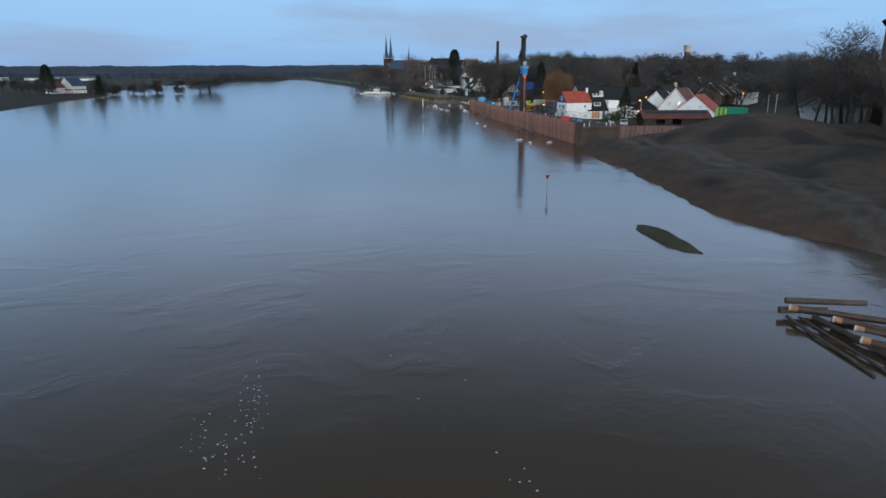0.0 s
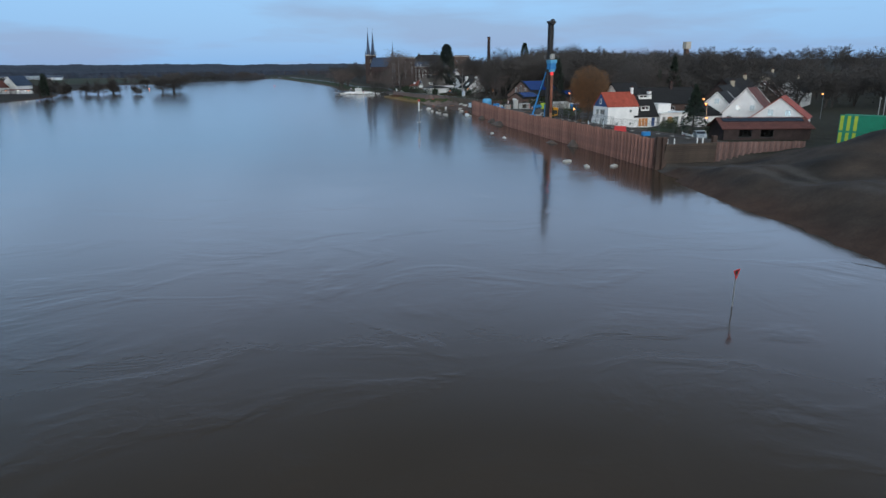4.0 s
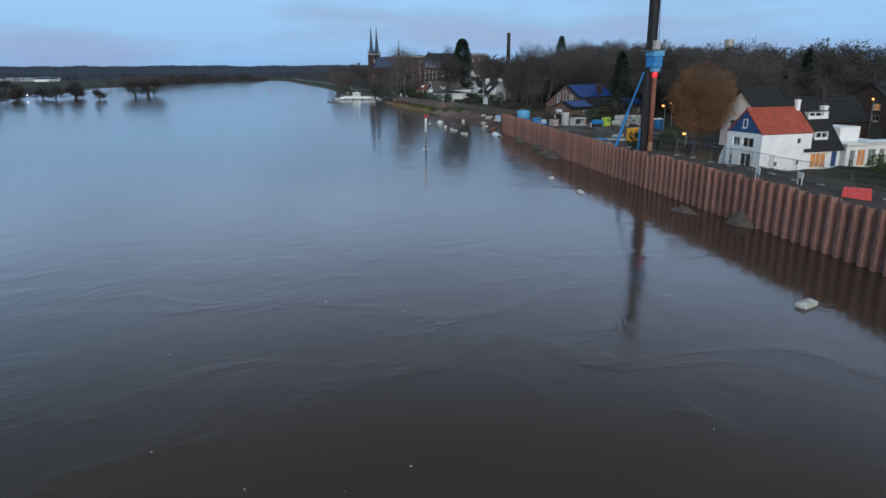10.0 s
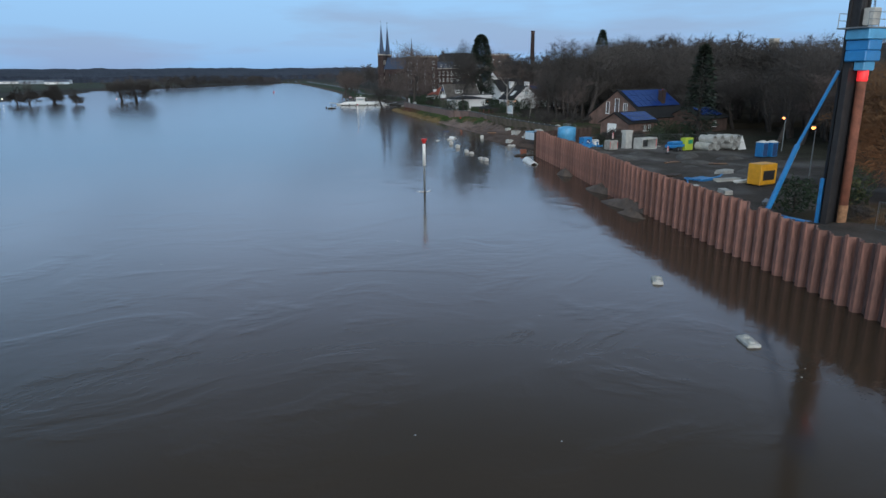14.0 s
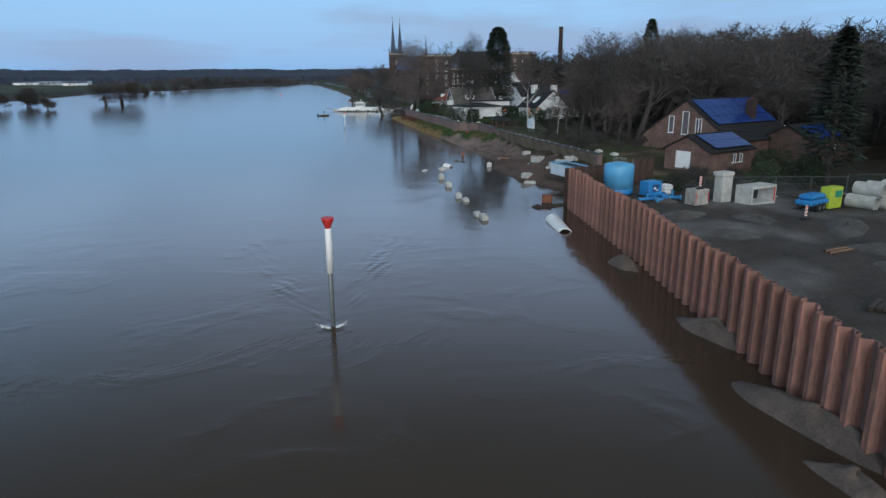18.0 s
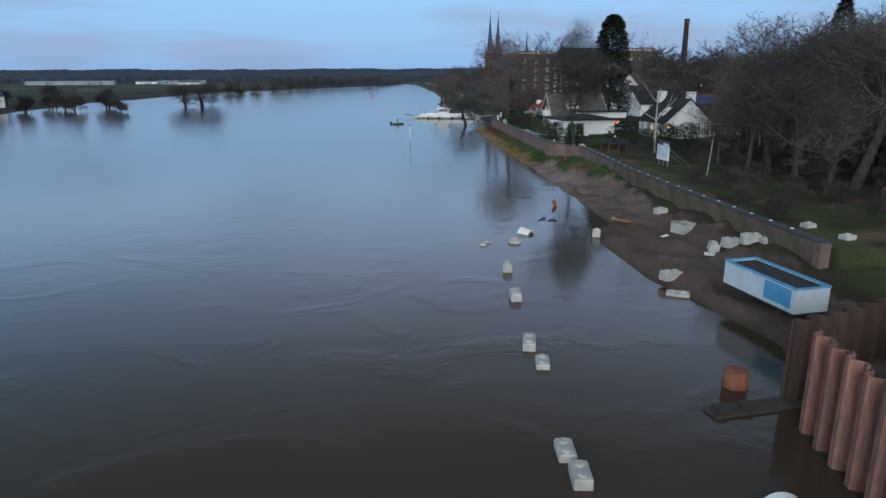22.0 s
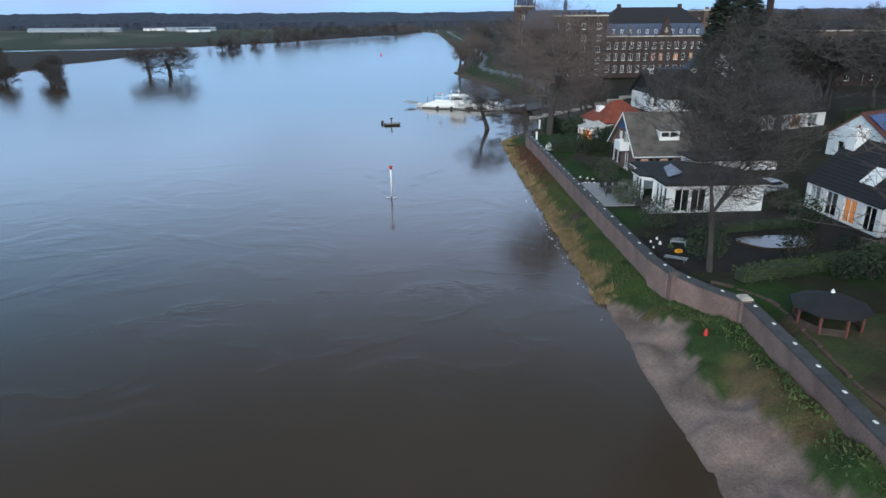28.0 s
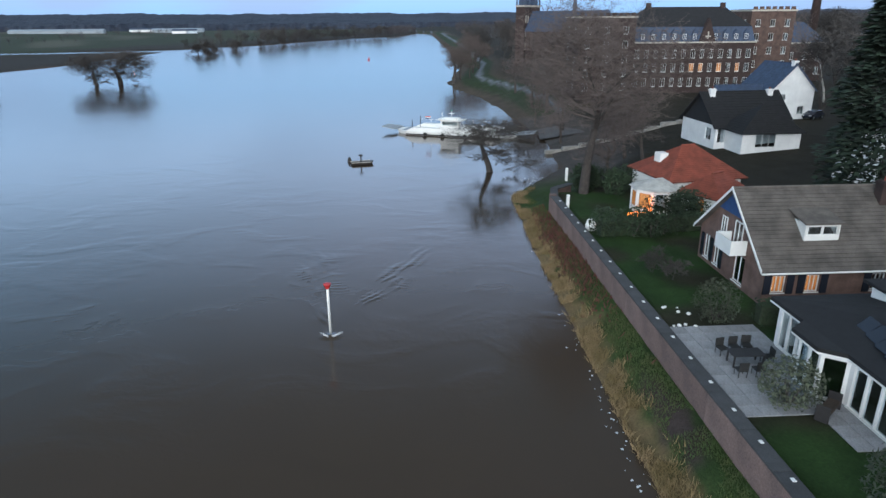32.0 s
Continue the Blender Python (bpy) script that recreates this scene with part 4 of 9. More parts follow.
# unseen trees off to the right, added to darken the reflection by the bank
spots += [p for p in free_spots(60, 78, 135, 22, 92, [(88, 98, 14)], R) if p[1] < p[0] / 1.36 - 2]
scatter([wood_a, wood_b, wood_c, dark_fir] + [wood_a, wood_b, wood_c] * 7, spots, R, 0.7, 1.15, "woods on the slope", 146)

R2 = random.Random(23)
for x, y in free_spots(46, 127, 178, 286, 338, CLEAR + [(a, b, 2.6) for a, b in spots], R2):
    q = copy_thing(R2.choice([wood_a, wood_b, wood_a, wood_b, dark_fir]), pose(x, y, land(x, y) - 0.1, 0, 0, R2.uniform(0, 360)))
    k = R2.uniform(0.75, 1.1)
    q.scale = (k, k, k)
    q["group"] = "woods on the slope"
for x, y in free_spots(16, 138, 188, 318, 362, CLEAR + [(a, b, 2.6) for a, b in spots], R2):
    q = copy_thing(R2.choice([wood_a, wood_b]), pose(x, y, land(x, y) - 0.1, 0, 0, R2.uniform(0, 360)))
    k = R2.uniform(1.15, 1.4)
    q.scale = (k, k, k)
    q["group"] = "woods on the slope"


def far_bare_woods():
    """The bare woods on the slope behind the village, past counting."""
    rng = random.Random(19)
    protos = []
    for k in range(4):
        one = Shape()
        for a, b, r0, r1, lv in grow(rng, 12, 0.9, 5, forks=(2, 3)):
            if lv < 2:
                one.tube(a, b, max(r0, 0.05), max(r1, 0.05), 4, False)
            else:
                d = b - a
                s = d.orthogonal().normalized() * 0.055
                one.add([a - s, a + s, b], [(0, 1, 2)])
                for j in range(3):
                    e = a + d * rng.uniform(0.2, 0.9)
                    w = e + (d.normalized() * 0.6 + Vector((rng.gauss(0, 1), rng.gauss(0, 1), rng.gauss(0.3, 0.6)))).normalized() * max(0.8, d.length)
                    one.add([e - s * 0.8, e + s * 0.8, w], [(0, 1, 2)])
        protos.append(one)
    s = Shape()
    for x, y in free_spots(170, 200, 430, 190, 620, CLEAR, rng) + free_spots(60, 112, 300, 500, 760, CLEAR, rng):
        one, k, g = protos[rng.randrange(4)], rng.uniform(0.9, 1.35) * (0.6 + 0.4 * smooth(230, 420, y)), rng.uniform(0, 6.28)
        c, n, z = k * math.cos(g), k * math.sin(g), land(x, y)
        s.add([(x + c * p[0] - n * p[1], y + n * p[0] + c * p[1], z + k * p[2]) for p in one.v], one.f)
    for x, y, k in FAR_TREES * 2:
        one, g = protos[rng.randrange(4)], rng.uniform(0, 6.28)
        c, n, z = k * math.cos(g), k * math.sin(g), land(x, y) - 0.1
        s.add([(x + c * p[0] - n * p[1], y + n * p[0] + c * p[1], z + k * p[2]) for p in one.v], one.f)
    for i in range(60):
        y = rng.uniform(850, 1250)
        x = interp(SHORE_L, y) + rng.uniform(-35, 5)
        one, k, g = protos[rng.randrange(4)], rng.uniform(0.5, 1.1), rng.uniform(0, 6.28)
        c, n, z = k * math.cos(g), k * math.sin(g), max(-0.2, land(x, y))
        s.add([(x + c * p[0] - n * p[1], y + n * p[0] + c * p[1], z + k * p[2]) for p in one.v], one.f)
    single("bare_woods", s, "twig", "brown leafless woods on the slope behind the village", "woods", kind="stuff")


far_bare_woods()
seq = conifer("giant_sequoia", "very tall dark evergreen with a rounded narrow crown", 8, 24.5, 4.9, n=20000, blunt=0.95, size=0.40)
seq.matrix_basis = pose(121, 371, 3)
fir2 = conifer("tall_fir", "tall dark conical evergreen above the wood", 9, 23, 3.9, n=3000, blunt=0.5, size=0.55)
fir2.matrix_basis = pose(145, 329, 3.6)
fir3 = copy_thing(fir2, pose(115.4, 242.6, 1.9, 0, 0, 70))
fir3.scale = (0.85, 0.85, 0.72)

willow = bare_tree("weeping_willow", "broad willow with dense orange-brown twigs", 21, 12.5, 1.0, 6, twig="twig_orange", minr=0.03, forks=(3, 3), up=0.1)
hang = Shape()
wr_ = random.Random(77)
for wp in clump_points(wr_, 17000, 5.3, 5.3, 5.6, 7.4, 0.2):
    wd = (Vector((wp.x, wp.y, wp.z - 3.0)).normalized() + Vector((wr_.gauss(0, 0.4), wr_.gauss(0, 0.4), wr_.gauss(-0.3, 0.4)))).normalized() * wr_.uniform(0.5, 1.2)
    ws = wd.orthogonal().normalized() * 0.026
    hang.add([wp - ws, wp + ws, wp + wd], [(0, 1, 2)])
part("twig_mass", hang, "twig_orange", willow)
willow.matrix_basis = pose(96.8, 190.5, 1.9)
willow.scale = (0.88, 0.88, 1.0)

plane = bare_tree("big_bare_tree", "large old bare tree with spreading limbs behind the wall", 31, 23.5, 1.25, 6, twig="twig_warm", minr=0.02, forks=(3, 4), up=0.22, start=0.2, thick=0.026)
plane.matrix_basis = pose(101.0, 390.5, 2.7)
twig_cloud(plane, 104, 9000, 8.6, 8.6, 13.6, "twig_warm", 1.0, 0.011)
garden_tree = bare_tree("big_bare_tree", "large bare tree with ivy-dark trunk in a garden", 33, 18.5, 0.62, 6, twig="twig_dark", bark="twig_dark", minr=0.02, forks=(3, 4), thick=0.017, up=0.6)
garden_tree.matrix_basis = pose(100.6, 328.2, 2.9) @ Matrix.Diagonal((0.8, 0.8, 1, 1))
twig_cloud(garden_tree, 105, 15000, 4.2, 7.6, 11.6, "twig_dark", 1.0, 0.016)
scatter([bare_tree("birch_tree", "bare birch with a pale trunk", 35, 15, 0.85, 5, twig="twig_warm", bark="bark_pale", minr=0.016, up=0.7, forks=(3, 3), thick=0.011)],
        [(109.5, 316.8), (133, 334), (129, 322), (168, 452)], R, 1.05, 1.3, "birches")
# the row along the far bank and round the ferry landing
scatter([bare_tree("bank_tree", "bare riverside tree with warm brown twigs", 37, 14, 0.95, 6, twig="twig_warm", minr=0.022),
         bare_tree("bank_tree", "bare riverside tree with a rounded brown crown", 38, 12, 1.0, 6, twig="twig_warm", minr=0.025)],
        [(98, 553), (101, 560), (104, 556), (100, 570), (107, 575), (111, 590), (104, 595), (110, 612), (114, 630), (113, 660), (117, 690), (120, 730), (112, 480), (117, 490),
         (122, 500), (112, 505), (108, 455), (112, 447), (109, 436), (106, 398), (112, 402)], R, 0.75, 1.1, "trees on the river bank")
# flooded trees by the other shore
flood_a = bare_tree("flooded_tree", "broad bare tree standing in the flooded river margin", 40, 8.6, 1.3, 6, twig="twig_dark", bark="twig_dark", minr=0.03, forks=(3, 4), up=0.15, start=0.35, thick=0.045)
twig_cloud(flood_a, 106, 4200, 4.8, 2.7, 5.5, "twig_dark", 1.1, 0.014)
flood_a.matrix_basis = pose(-29.5, 565, -0.8) @ Matrix.Diagonal((1.9, 1.9, 1.35, 1))
copy_thing(flood_a, pose(-23, 569, -0.8, 0, 0, 130) @ Matrix.Diagonal((1.35, 1.35, 1.1, 1)))
copy_thing(flood_a, pose(93.6, 415.5, -0.5, 0, 0, 40) @ Matrix.Diagonal((0.75, 0.75, 0.8, 1)))
scatter([bare_tree("flooded_tree", "bare tree standing in the flooded river margin", 41, 10, 1.15, 6, twig="twig_dark", minr=0.028, forks=(3, 4), up=0.15, start=0.3, thick=0.04),
         bare_tree("flooded_tree", "low spreading bare willow standing in flood water", 42, 8, 1.25, 6, twig="twig_dark", minr=0.028, forks=(3, 4), up=0.1, start=0.3, thick=0.045)],
        [(-60, 548), (-84, 522)], R, 1.0, 1.2, "flooded trees")
scatter([bare_tree("flooded_tree", "bare tree standing in the flooded river margin", 43, 9, 1.2, 6, twig="twig_dark", minr=0.028, forks=(3, 4), up=0.15, start=0.3, thick=0.04)],
        [(-42, 514), (-67, 528), (-75, 538), (-46, 764), (-52, 800), (-46, 838), (-60, 545), (-84, 520), (-90, 480), (-88, 500), (-60, 790),
         (-93, 560), (-70, 850), (-58, 880), (-42, 905), (-30, 940)], R, 0.95, 1.35, "flooded trees")
scatter([bare_tree("shore_tree", "dark bare tree on the far shore", 45, 11, 1.0, 5, twig="twig_dark", minr=0.04, forks=(3, 4))],
        [p for p in [(-100 - 6.5 * i % 47, 455 + 9 * i) for i in range(17)] if abs(p[0] / p[1] + 0.215) > 0.022 or p[1] > 552] + [(-112 - 11 * i, 560 + 7 * i) for i in range(8)], R, 0.8, 1.2, "trees on the far shore")
shore_fir = conifer("shore_pine", "broad dark evergreen beside the inn on the far shore", 44, 21, 6.0, n=4200, blunt=0.6, size=0.8)
shore_fir.matrix_basis = pose(-128, 526, 0.6)
slim_fir = conifer("shore_pine", "slim dark evergreen at the water's edge of the far shore", 46, 14, 2.4, n=2200, blunt=0.7, size=0.6)
slim_fir.matrix_basis = pose(-86.5, 478, 0.0)


def far_forest():
    """The distant wooded ridge: one sheet of small uneven crowns, rising towards the horizon."""
    rng = random.Random(3)
    rows = (1690, 1735, 1780, 1840, 1920, 2010, 2120, 2240, 2370, 2500, 2640, 2790, 2950, 3100)
    rise = [(1690, -2), (1735, 12), (1950, 16), (2250, 26), (2750, 39), (3100, 41)]
    angles = np.arange(-58, 58, 0.055)
    v = []
    for j, d in enumerate(rows):
        for a in angles:
            g = radians(a)
            w = d + 30 * noise.noise((a * 2.1, j * 3.7, 2))
            x, y = 60 + w * math.sin(g), 150 + w * math.cos(g)
            z = interp(rise, d) * (1 + 0.3 * noise.noise((a * 0.09, d / 700, 0)) + 0.12 * noise.noise((a * 0.5, d / 300, 4)))
            z += (2.6 * noise.noise((a * 2.4, j * 5.3, 1)) + 1.8 * abs(noise.noise((a * 6.5, j * 7.7, 6)))) * min(1, j)
            v.append((x, y, z + 2 * min(1, j)))
    n = len(angles)
    f = [(j * n + i, j * n + i + 1, (j + 1) * n + i + 1, (j + 1) * n + i) for j in range(len(rows) - 1) for i in range(n - 1)]
    single("far_woods", Shape().add(v, f), "forest_hazed", "dark wooded ridge along the horizon, tinted with painted haze", "woods", kind="stuff")
    # tree lines and woods at middle distance: feathery bare crowns
    protos = []
    for k in range(6):
        one = Shape()
        one.tube((0, 0, -0.5), (rng.gauss(0, 0.3), rng.gauss(0, 0.3), 7), 0.22, 0.08, 4, False)
        broad, tall = rng.uniform(3.0, 4.6), rng.uniform(4.0, 5.2)
        for p in clump_points(rng, 95, broad, broad, tall, 6.6, 0.15):
            d = (Vector((p.x, p.y, p.z - 3.0)).normalized() + Vector((rng.gauss(0, 0.45), rng.gauss(0, 0.45), rng.gauss(0.1, 0.4)))).normalized() * rng.uniform(1.0, 2.6)
            e = d.orthogonal().normalized() * rng.uniform(0.05, 0.11)
            one.add([p - d * 0.4 - e, p - d * 0.4 + e, p + d * 0.6], [(0, 1, 2)])
        for i in range(7):
            g = rng.uniform(0, 6.28)
            one.tube((0, 0, rng.uniform(2, 4.5)), (broad * 0.75 * math.cos(g), broad * 0.75 * math.sin(g), rng.uniform(6, 9.5)), 0.11, 0.04, 3, False)
        protos.append(one)
    s = Shape()

    def tree(x, y, k):
        one, g = protos[rng.randrange(6)], rng.uniform(0, 6.28)
        c, n_, z = k * math.cos(g), k * math.sin(g), max(-0.3, land(x, y))
        s.add([(x + c * p[0] - n_ * p[1], y + n_ * p[0] + c * p[1], z + k * p[2] * 0.95) for p in one.v], one.f)

    for i in range(520):
        y = 900 + 820 * rng.random() ** 0.8
        off = rng.choice((3, 6, 10, 16, 24, 240, 430, 700))
        tree(interp(SHORE_L, y) - off - rng.uniform(0, 22), y, rng.uniform(0.55, 1.05))
    for i in range(650):
        y = rng.uniform(520, 1500)
        x = interp(SHORE_R, y) + rng.uniform(30, 500)
        if y < 640 and x < 230:
            continue
        tree(x, y, rng.uniform(0.9, 1.5))
    for i in range(800):
        tree(rng.uniform(330, 900), rng.uniform(-50, 760), rng.uniform(0.6, 1.0))
    single("far_tree_lines", s, "far_twig", "bare tree lines and woods fading into dusk distance", "woods", kind="stuff")


far_forest()

# ---- house building kit ----
def wall_shape(w, h, holes, t=0.25, foot=-0.6):
    """An upright wall, its outer face at y = 0 and its foot at z = 0, with openings (centre, sill, width, height) cut through."""
    xs = sorted({-w / 2, w / 2} | {c - a / 2 for c, s, a, b in holes} | {c + a / 2 for c, s, a, b in holes})
    zs = sorted({foot, h} | {s for c, s, a, b in holes} | {s + b for c, s, a, b in holes})
    s = Shape()
    inside = lambda x, z: any(abs(x - c) < a / 2 and q < z < q + b for c, q, a, b in holes)
    for x0, x1 in zip(xs, xs[1:]):
        for z0, z1 in zip(zs, zs[1:]):
            if inside((x0 + x1) / 2, (z0 + z1) / 2):
                continue
            s.add([(x0, 0, z0), (x1, 0, z0), (x1, 0, z1), (x0, 0, z1)], [(0, 1, 2, 3)])
            s.add([(x0, t, z0), (x1, t, z0), (x1, t, z1), (x0, t, z1)], [(3, 2, 1, 0)])
    for c, q, a, b in holes:
        x0, x1, z0, z1 = c - a / 2, c + a / 2, q, q + b
        s.add([(x0, 0, z0), (x1, 0, z0), (x1, 0, z1), (x0, 0, z1), (x0, t, z0), (x1, t, z0), (x1, t, z1), (x0, t, z1)],
              [(0, 4, 5, 1), (1, 5, 6, 2), (2, 6, 7, 3), (3, 7, 4, 0)])
    s.add([(-w / 2, 0, h), (w / 2, 0, h), (w / 2, t, h), (-w / 2, t, h)], [(0, 1, 2, 3)])
    return s


def window(parent, m, w, h, frame="white_paint", lit=False, bars=1, depth=0.08, name="window", sill=True):
    """A window: frame with glazing bars, glass pane, and a lit blind behind it where a lamp burns."""
    f = 0.07 if min(w, h) > 0.5 else 0.05
    n, p = bars + 1, (w - 2 * f - 0.06 * bars) / (bars + 1)
    holes = [(-w / 2 + f + p / 2 + (p + 0.06) * i, f, p, h - 2 * f) for i in range(n)]
    s = wall_shape(w, h, holes, 0.07, 0.0)
    s.v = [(x, y + depth, z) for x, y, z in s.v]
    for a, b in ((-w / 2, 1), (w / 2, 0)):
        q = [(a, depth, 0), (a, depth + 0.07, 0), (a, depth + 0.07, h), (a, depth, h)]
        s.add(q if b else q[::-1], [(3, 2, 1, 0)])
    win = part(name, s, frame, parent, at=m)
    if sill:
        part("sill", Shape().box(-w / 2 - 0.06, -0.07, -0.07, w / 2 + 0.06, depth - 0.003, -0.002), frame, win)
    pane = part("pane", Shape().box(-w / 2 + f, depth + 0.025, f, w / 2 - f, depth + 0.04, h - f), "window_glass", win)
    pane.visible_shadow = False
    if lit:
        part("lit_blind", Shape().box(-w / 2 + f, depth + 0.1, f, w / 2 - f, depth + 0.12, h - f), "curtain_lit", win, "warm lit blind")
    return win


SIDES = {"s": (0, 0, -1), "e": (90, 1, 0), "n": (180, 0, 1), "w": (-90, -1, 0)}


def roof_slope(s, a, b, c, d, step=0.36, lip=0.045, t=0.12):
    """Courses of tiles from the eave a-b up to the ridge d-c, each lapping the one below, as one stepped sheet with an underside."""
    a, b, c, d = (Vector(p) for p in (a, b, c, d))
    n = max(3, int((d - a).length / step))
    up = (b - a).cross(d - a).normalized()
    v, f = [], []
    for i in range(n):
        for q, o in ((i / n, lip), ((i + 1) / n, 0.0)):
            v += [a.lerp(d, q) + up * o, b.lerp(c, q) + up * o]
    m = len(v)
    f += [(k, k + 1, k + 3, k + 2) for k in range(0, m - 2, 2)]
    v += [a - up * t, b - up * t, d - up * t, c - up * t]
    f += [(m + 1, m, m + 2, m + 3), (0, m, m + 1, 1), (m - 2, m - 1, m + 3, m + 2)]
    f += [tuple([m, *range(0, m, 2), m + 2]), tuple([m + 3, *range(m - 1, 0, -2), m + 1])]
    return s.add(v, f)


def house(name, label, x, y, z, turn, w, l, h, r, wall="white_render", roof="roof_black", gable=None, openings=None, over=0.35, step=0.36,
          chimneys=(), hip=0.0, frame="white_paint", trim=None, category="house", group="", inside=True):
    """A house with its ridge along its own y axis. Sides s and n are the gable ends; openings per side: (centre, sill, width, height, kind, bars).
    kind: w window, l lit window, d door, g garage door or panel."""
    t = thing(name, label, category, x, y, z, turn, group)
    openings = openings or {}
    for side, (ang, dx, dy) in SIDES.items():
        width = w if side in "sn" else l
        m = pose(dx * w / 2, dy * l / 2, 0, 0, 0, ang)
        ops = openings.get(side, ())
        low = [o[:4] for o in ops if o[1] + o[3] <= h - 0.05]
        part("wall", wall_shape(width if side in "sn" else width - 0.02, h, low), wall, t, at=m)
        for o in ops:
            cx, sl, ww, hh, kind = o[:5]
            bars = o[5] if len(o) > 5 else 1
            proud = o[:4] not in low
            place = m @ pose(cx, -0.16 if proud else 0, sl)
            if kind in "wl":
                window(t, place, ww, hh, frame, kind == "l", bars)
            else:
                dsh = Shape().box(-ww / 2, 0.06, 0, ww / 2, 0.12, hh)
                if kind == "g":
                    for k in range(1, 5):
                        dsh.box(-ww / 2 + 0.04, 0.045, hh * k / 5 - 0.02, ww / 2 - 0.04, 0.06, hh * k / 5 + 0.02)
                else:
                    dsh.box(-ww / 2 + 0.12, 0.04, 0.2, ww / 2 - 0.12, 0.06, hh * 0.45).box(-ww / 2 + 0.12, 0.04, hh * 0.5, ww / 2 - 0.12, 0.06, hh - 0.15)
                part("door", dsh, frame if kind == "g" else "blue_boards", t, at=place)
    if r > h:
        sl = (r - h) / (w / 2)
        if not hip:
            for side in "sn":
                ang, dx, dy = SIDES[side]
                g = Shape().add([(-w / 2, 0, h), (w / 2, 0, h), (0, 0, r), (-w / 2, 0.25, h), (w / 2, 0.25, h), (0, 0.25, r)],
                                [(0, 1, 2), (5, 4, 3), (0, 3, 4, 1), (1, 4, 5, 2), (2, 5, 3, 0)])
                part("gable", g, gable or wall, t, at=pose(0, dy * l / 2, 0, 0, 0, ang))
        ly, ry = l / 2 + (over if not hip else over), l / 2 - hip + (over if not hip else 0)
        ex, ez = w / 2 + over, h - over * sl
        q = 0.10
        for sgn in (-1, 1):
            a, b = (sgn * ex, -sgn * ly, ez + q), (sgn * ex, sgn * ly, ez + q)
            c, d = (0, sgn * ry, r + q), (0, -sgn * ry, r + q)
            part("roof_slope", roof_slope(Shape(), a, b, c, d, step), roof, t)
        if hip:
            for sgn in (-1, 1):
                a, b = (-sgn * -ex, sgn * ly, ez + q), (-sgn * ex, sgn * ly, ez + q)
                c = (0, sgn * ry, r + q)
                part("roof_slope", roof_slope(Shape(), a, b, (0.01 * -sgn, sgn * ry, r + q), c, step), roof, t)
        part("ridge", Shape().tube((0, -ry, r + q + 0.02), (0, ry, r + q + 0.02), 0.11, n=6), roof, t)
        if trim:
            for sgn in (-1, 1):
                for sx in (-1, 1):
                    a, b = Vector((sx * ex, sgn * (ly + 0.02), ez)), Vector((0, sgn * (ly + 0.02), r))
                    part("barge_board", Shape().slab([a, b, b + Vector((0, 0, 0.24)), a + Vector((0, 0, 0.24))], 0.05), trim, t)
                part("gutter", Shape().tube((sgn * (ex + 0.06), -ly, ez + 0.02), (sgn * (ex + 0.06), ly, ez + 0.02), 0.07, n=6), trim, t)
    else:
        part("flat_roof", Shape().box(-w / 2 - over, -l / 2 - over, h, w / 2 + over, l / 2 + over, h + 0.28, 0.04), roof, t)
    for cx, cy, top, size, mat in chimneys:
        zc = h + (r - h) * (1 - abs(cx) / (w / 2)) - 0.4
        ch = part("chimney", Shape().box(cx - size / 2, cy - size / 2, zc, cx + size / 2, cy + size / 2, top, 0.03).box(cx - size / 2 - 0.06, cy - size / 2 - 0.06, top - 0.25, cx + size / 2 + 0.06, cy + size / 2 + 0.06, top - 0.1), mat, t)
        part("flue", Shape().tube((cx, cy, top), (cx, cy, top + 0.3), 0.12, n=8), "roof_orange", ch)
    return t


def dormer(parent, at, w, h, depth, wall="white_paint", roof="roof_black", panes=2, slope=0.0, lit=False):
    """A dormer whose front stands at the pose; it runs back into the roof."""
    s = Shape().box(-w / 2, 0, 0, -w / 2 + 0.12, depth, h).box(w / 2 - 0.12, 0, 0, w / 2, depth, h).box(-w / 2 + 0.12, 0, 0, w / 2 - 0.12, 0.12, h * 0.35).box(-w / 2 + 0.12, 0, h - 0.12, w / 2 - 0.12, 0.12, h)
    d = part("dormer", s, wall, parent, at=at)
    ww = (w - 0.3) / panes
    for i in range(panes):
        window(d, pose(-w / 2 + 0.15 + ww * (i + 0.5), 0, h * 0.35), ww - 0.04, h * 0.65 - 0.14, "white_paint", lit, 0, 0.03, sill=False)
    part("dormer_roof", Shape().slab([(-w / 2 - 0.15, -0.2, h + 0.1), (w / 2 + 0.15, -0.2, h + 0.1), (w / 2 + 0.15, depth, h + 0.1 + slope), (-w / 2 - 0.15, depth, h + 0.1 + slope)], 0.12), roof, d)
    return d

# ---- river marks, blocks and wrecks in the water ----
def post_mark(x, y, height, label, turn=0, split=0.5, r=0.23, cup=0.46):
    """A slender channel post: steel foot, white tube, red funnel-shaped top mark."""
    t = thing("channel_marker", label, "marker", x, y, 0, turn)
    part("foot", Shape().lathe([(r * 0.74, -2), (r * 0.74, height * split), (r * 0.65, height * split + 0.1)], n=12), "grey_steel", t, "wet grey steel foot", smooth=True)
    part("tube", Shape().lathe([(r, height * split), (r, height * 0.9), (r * 0.45, height * 0.91)], n=14), "white_paint", t, "white painted tube", smooth=True)
    part("top_mark", Shape().lathe([(cup * 0.26, height * 0.895), (cup * 0.45, height * 0.91), (cup, height * 0.985), (cup, height), (cup * 0.8, height)], n=16), "red_paint", t, "red funnel-shaped top mark", smooth=True)
    return t


post_mark(60.05, 219.2, 6.25, "white river marker post with a red top standing in the current", 0, 0.5, 0.18, 0.34)
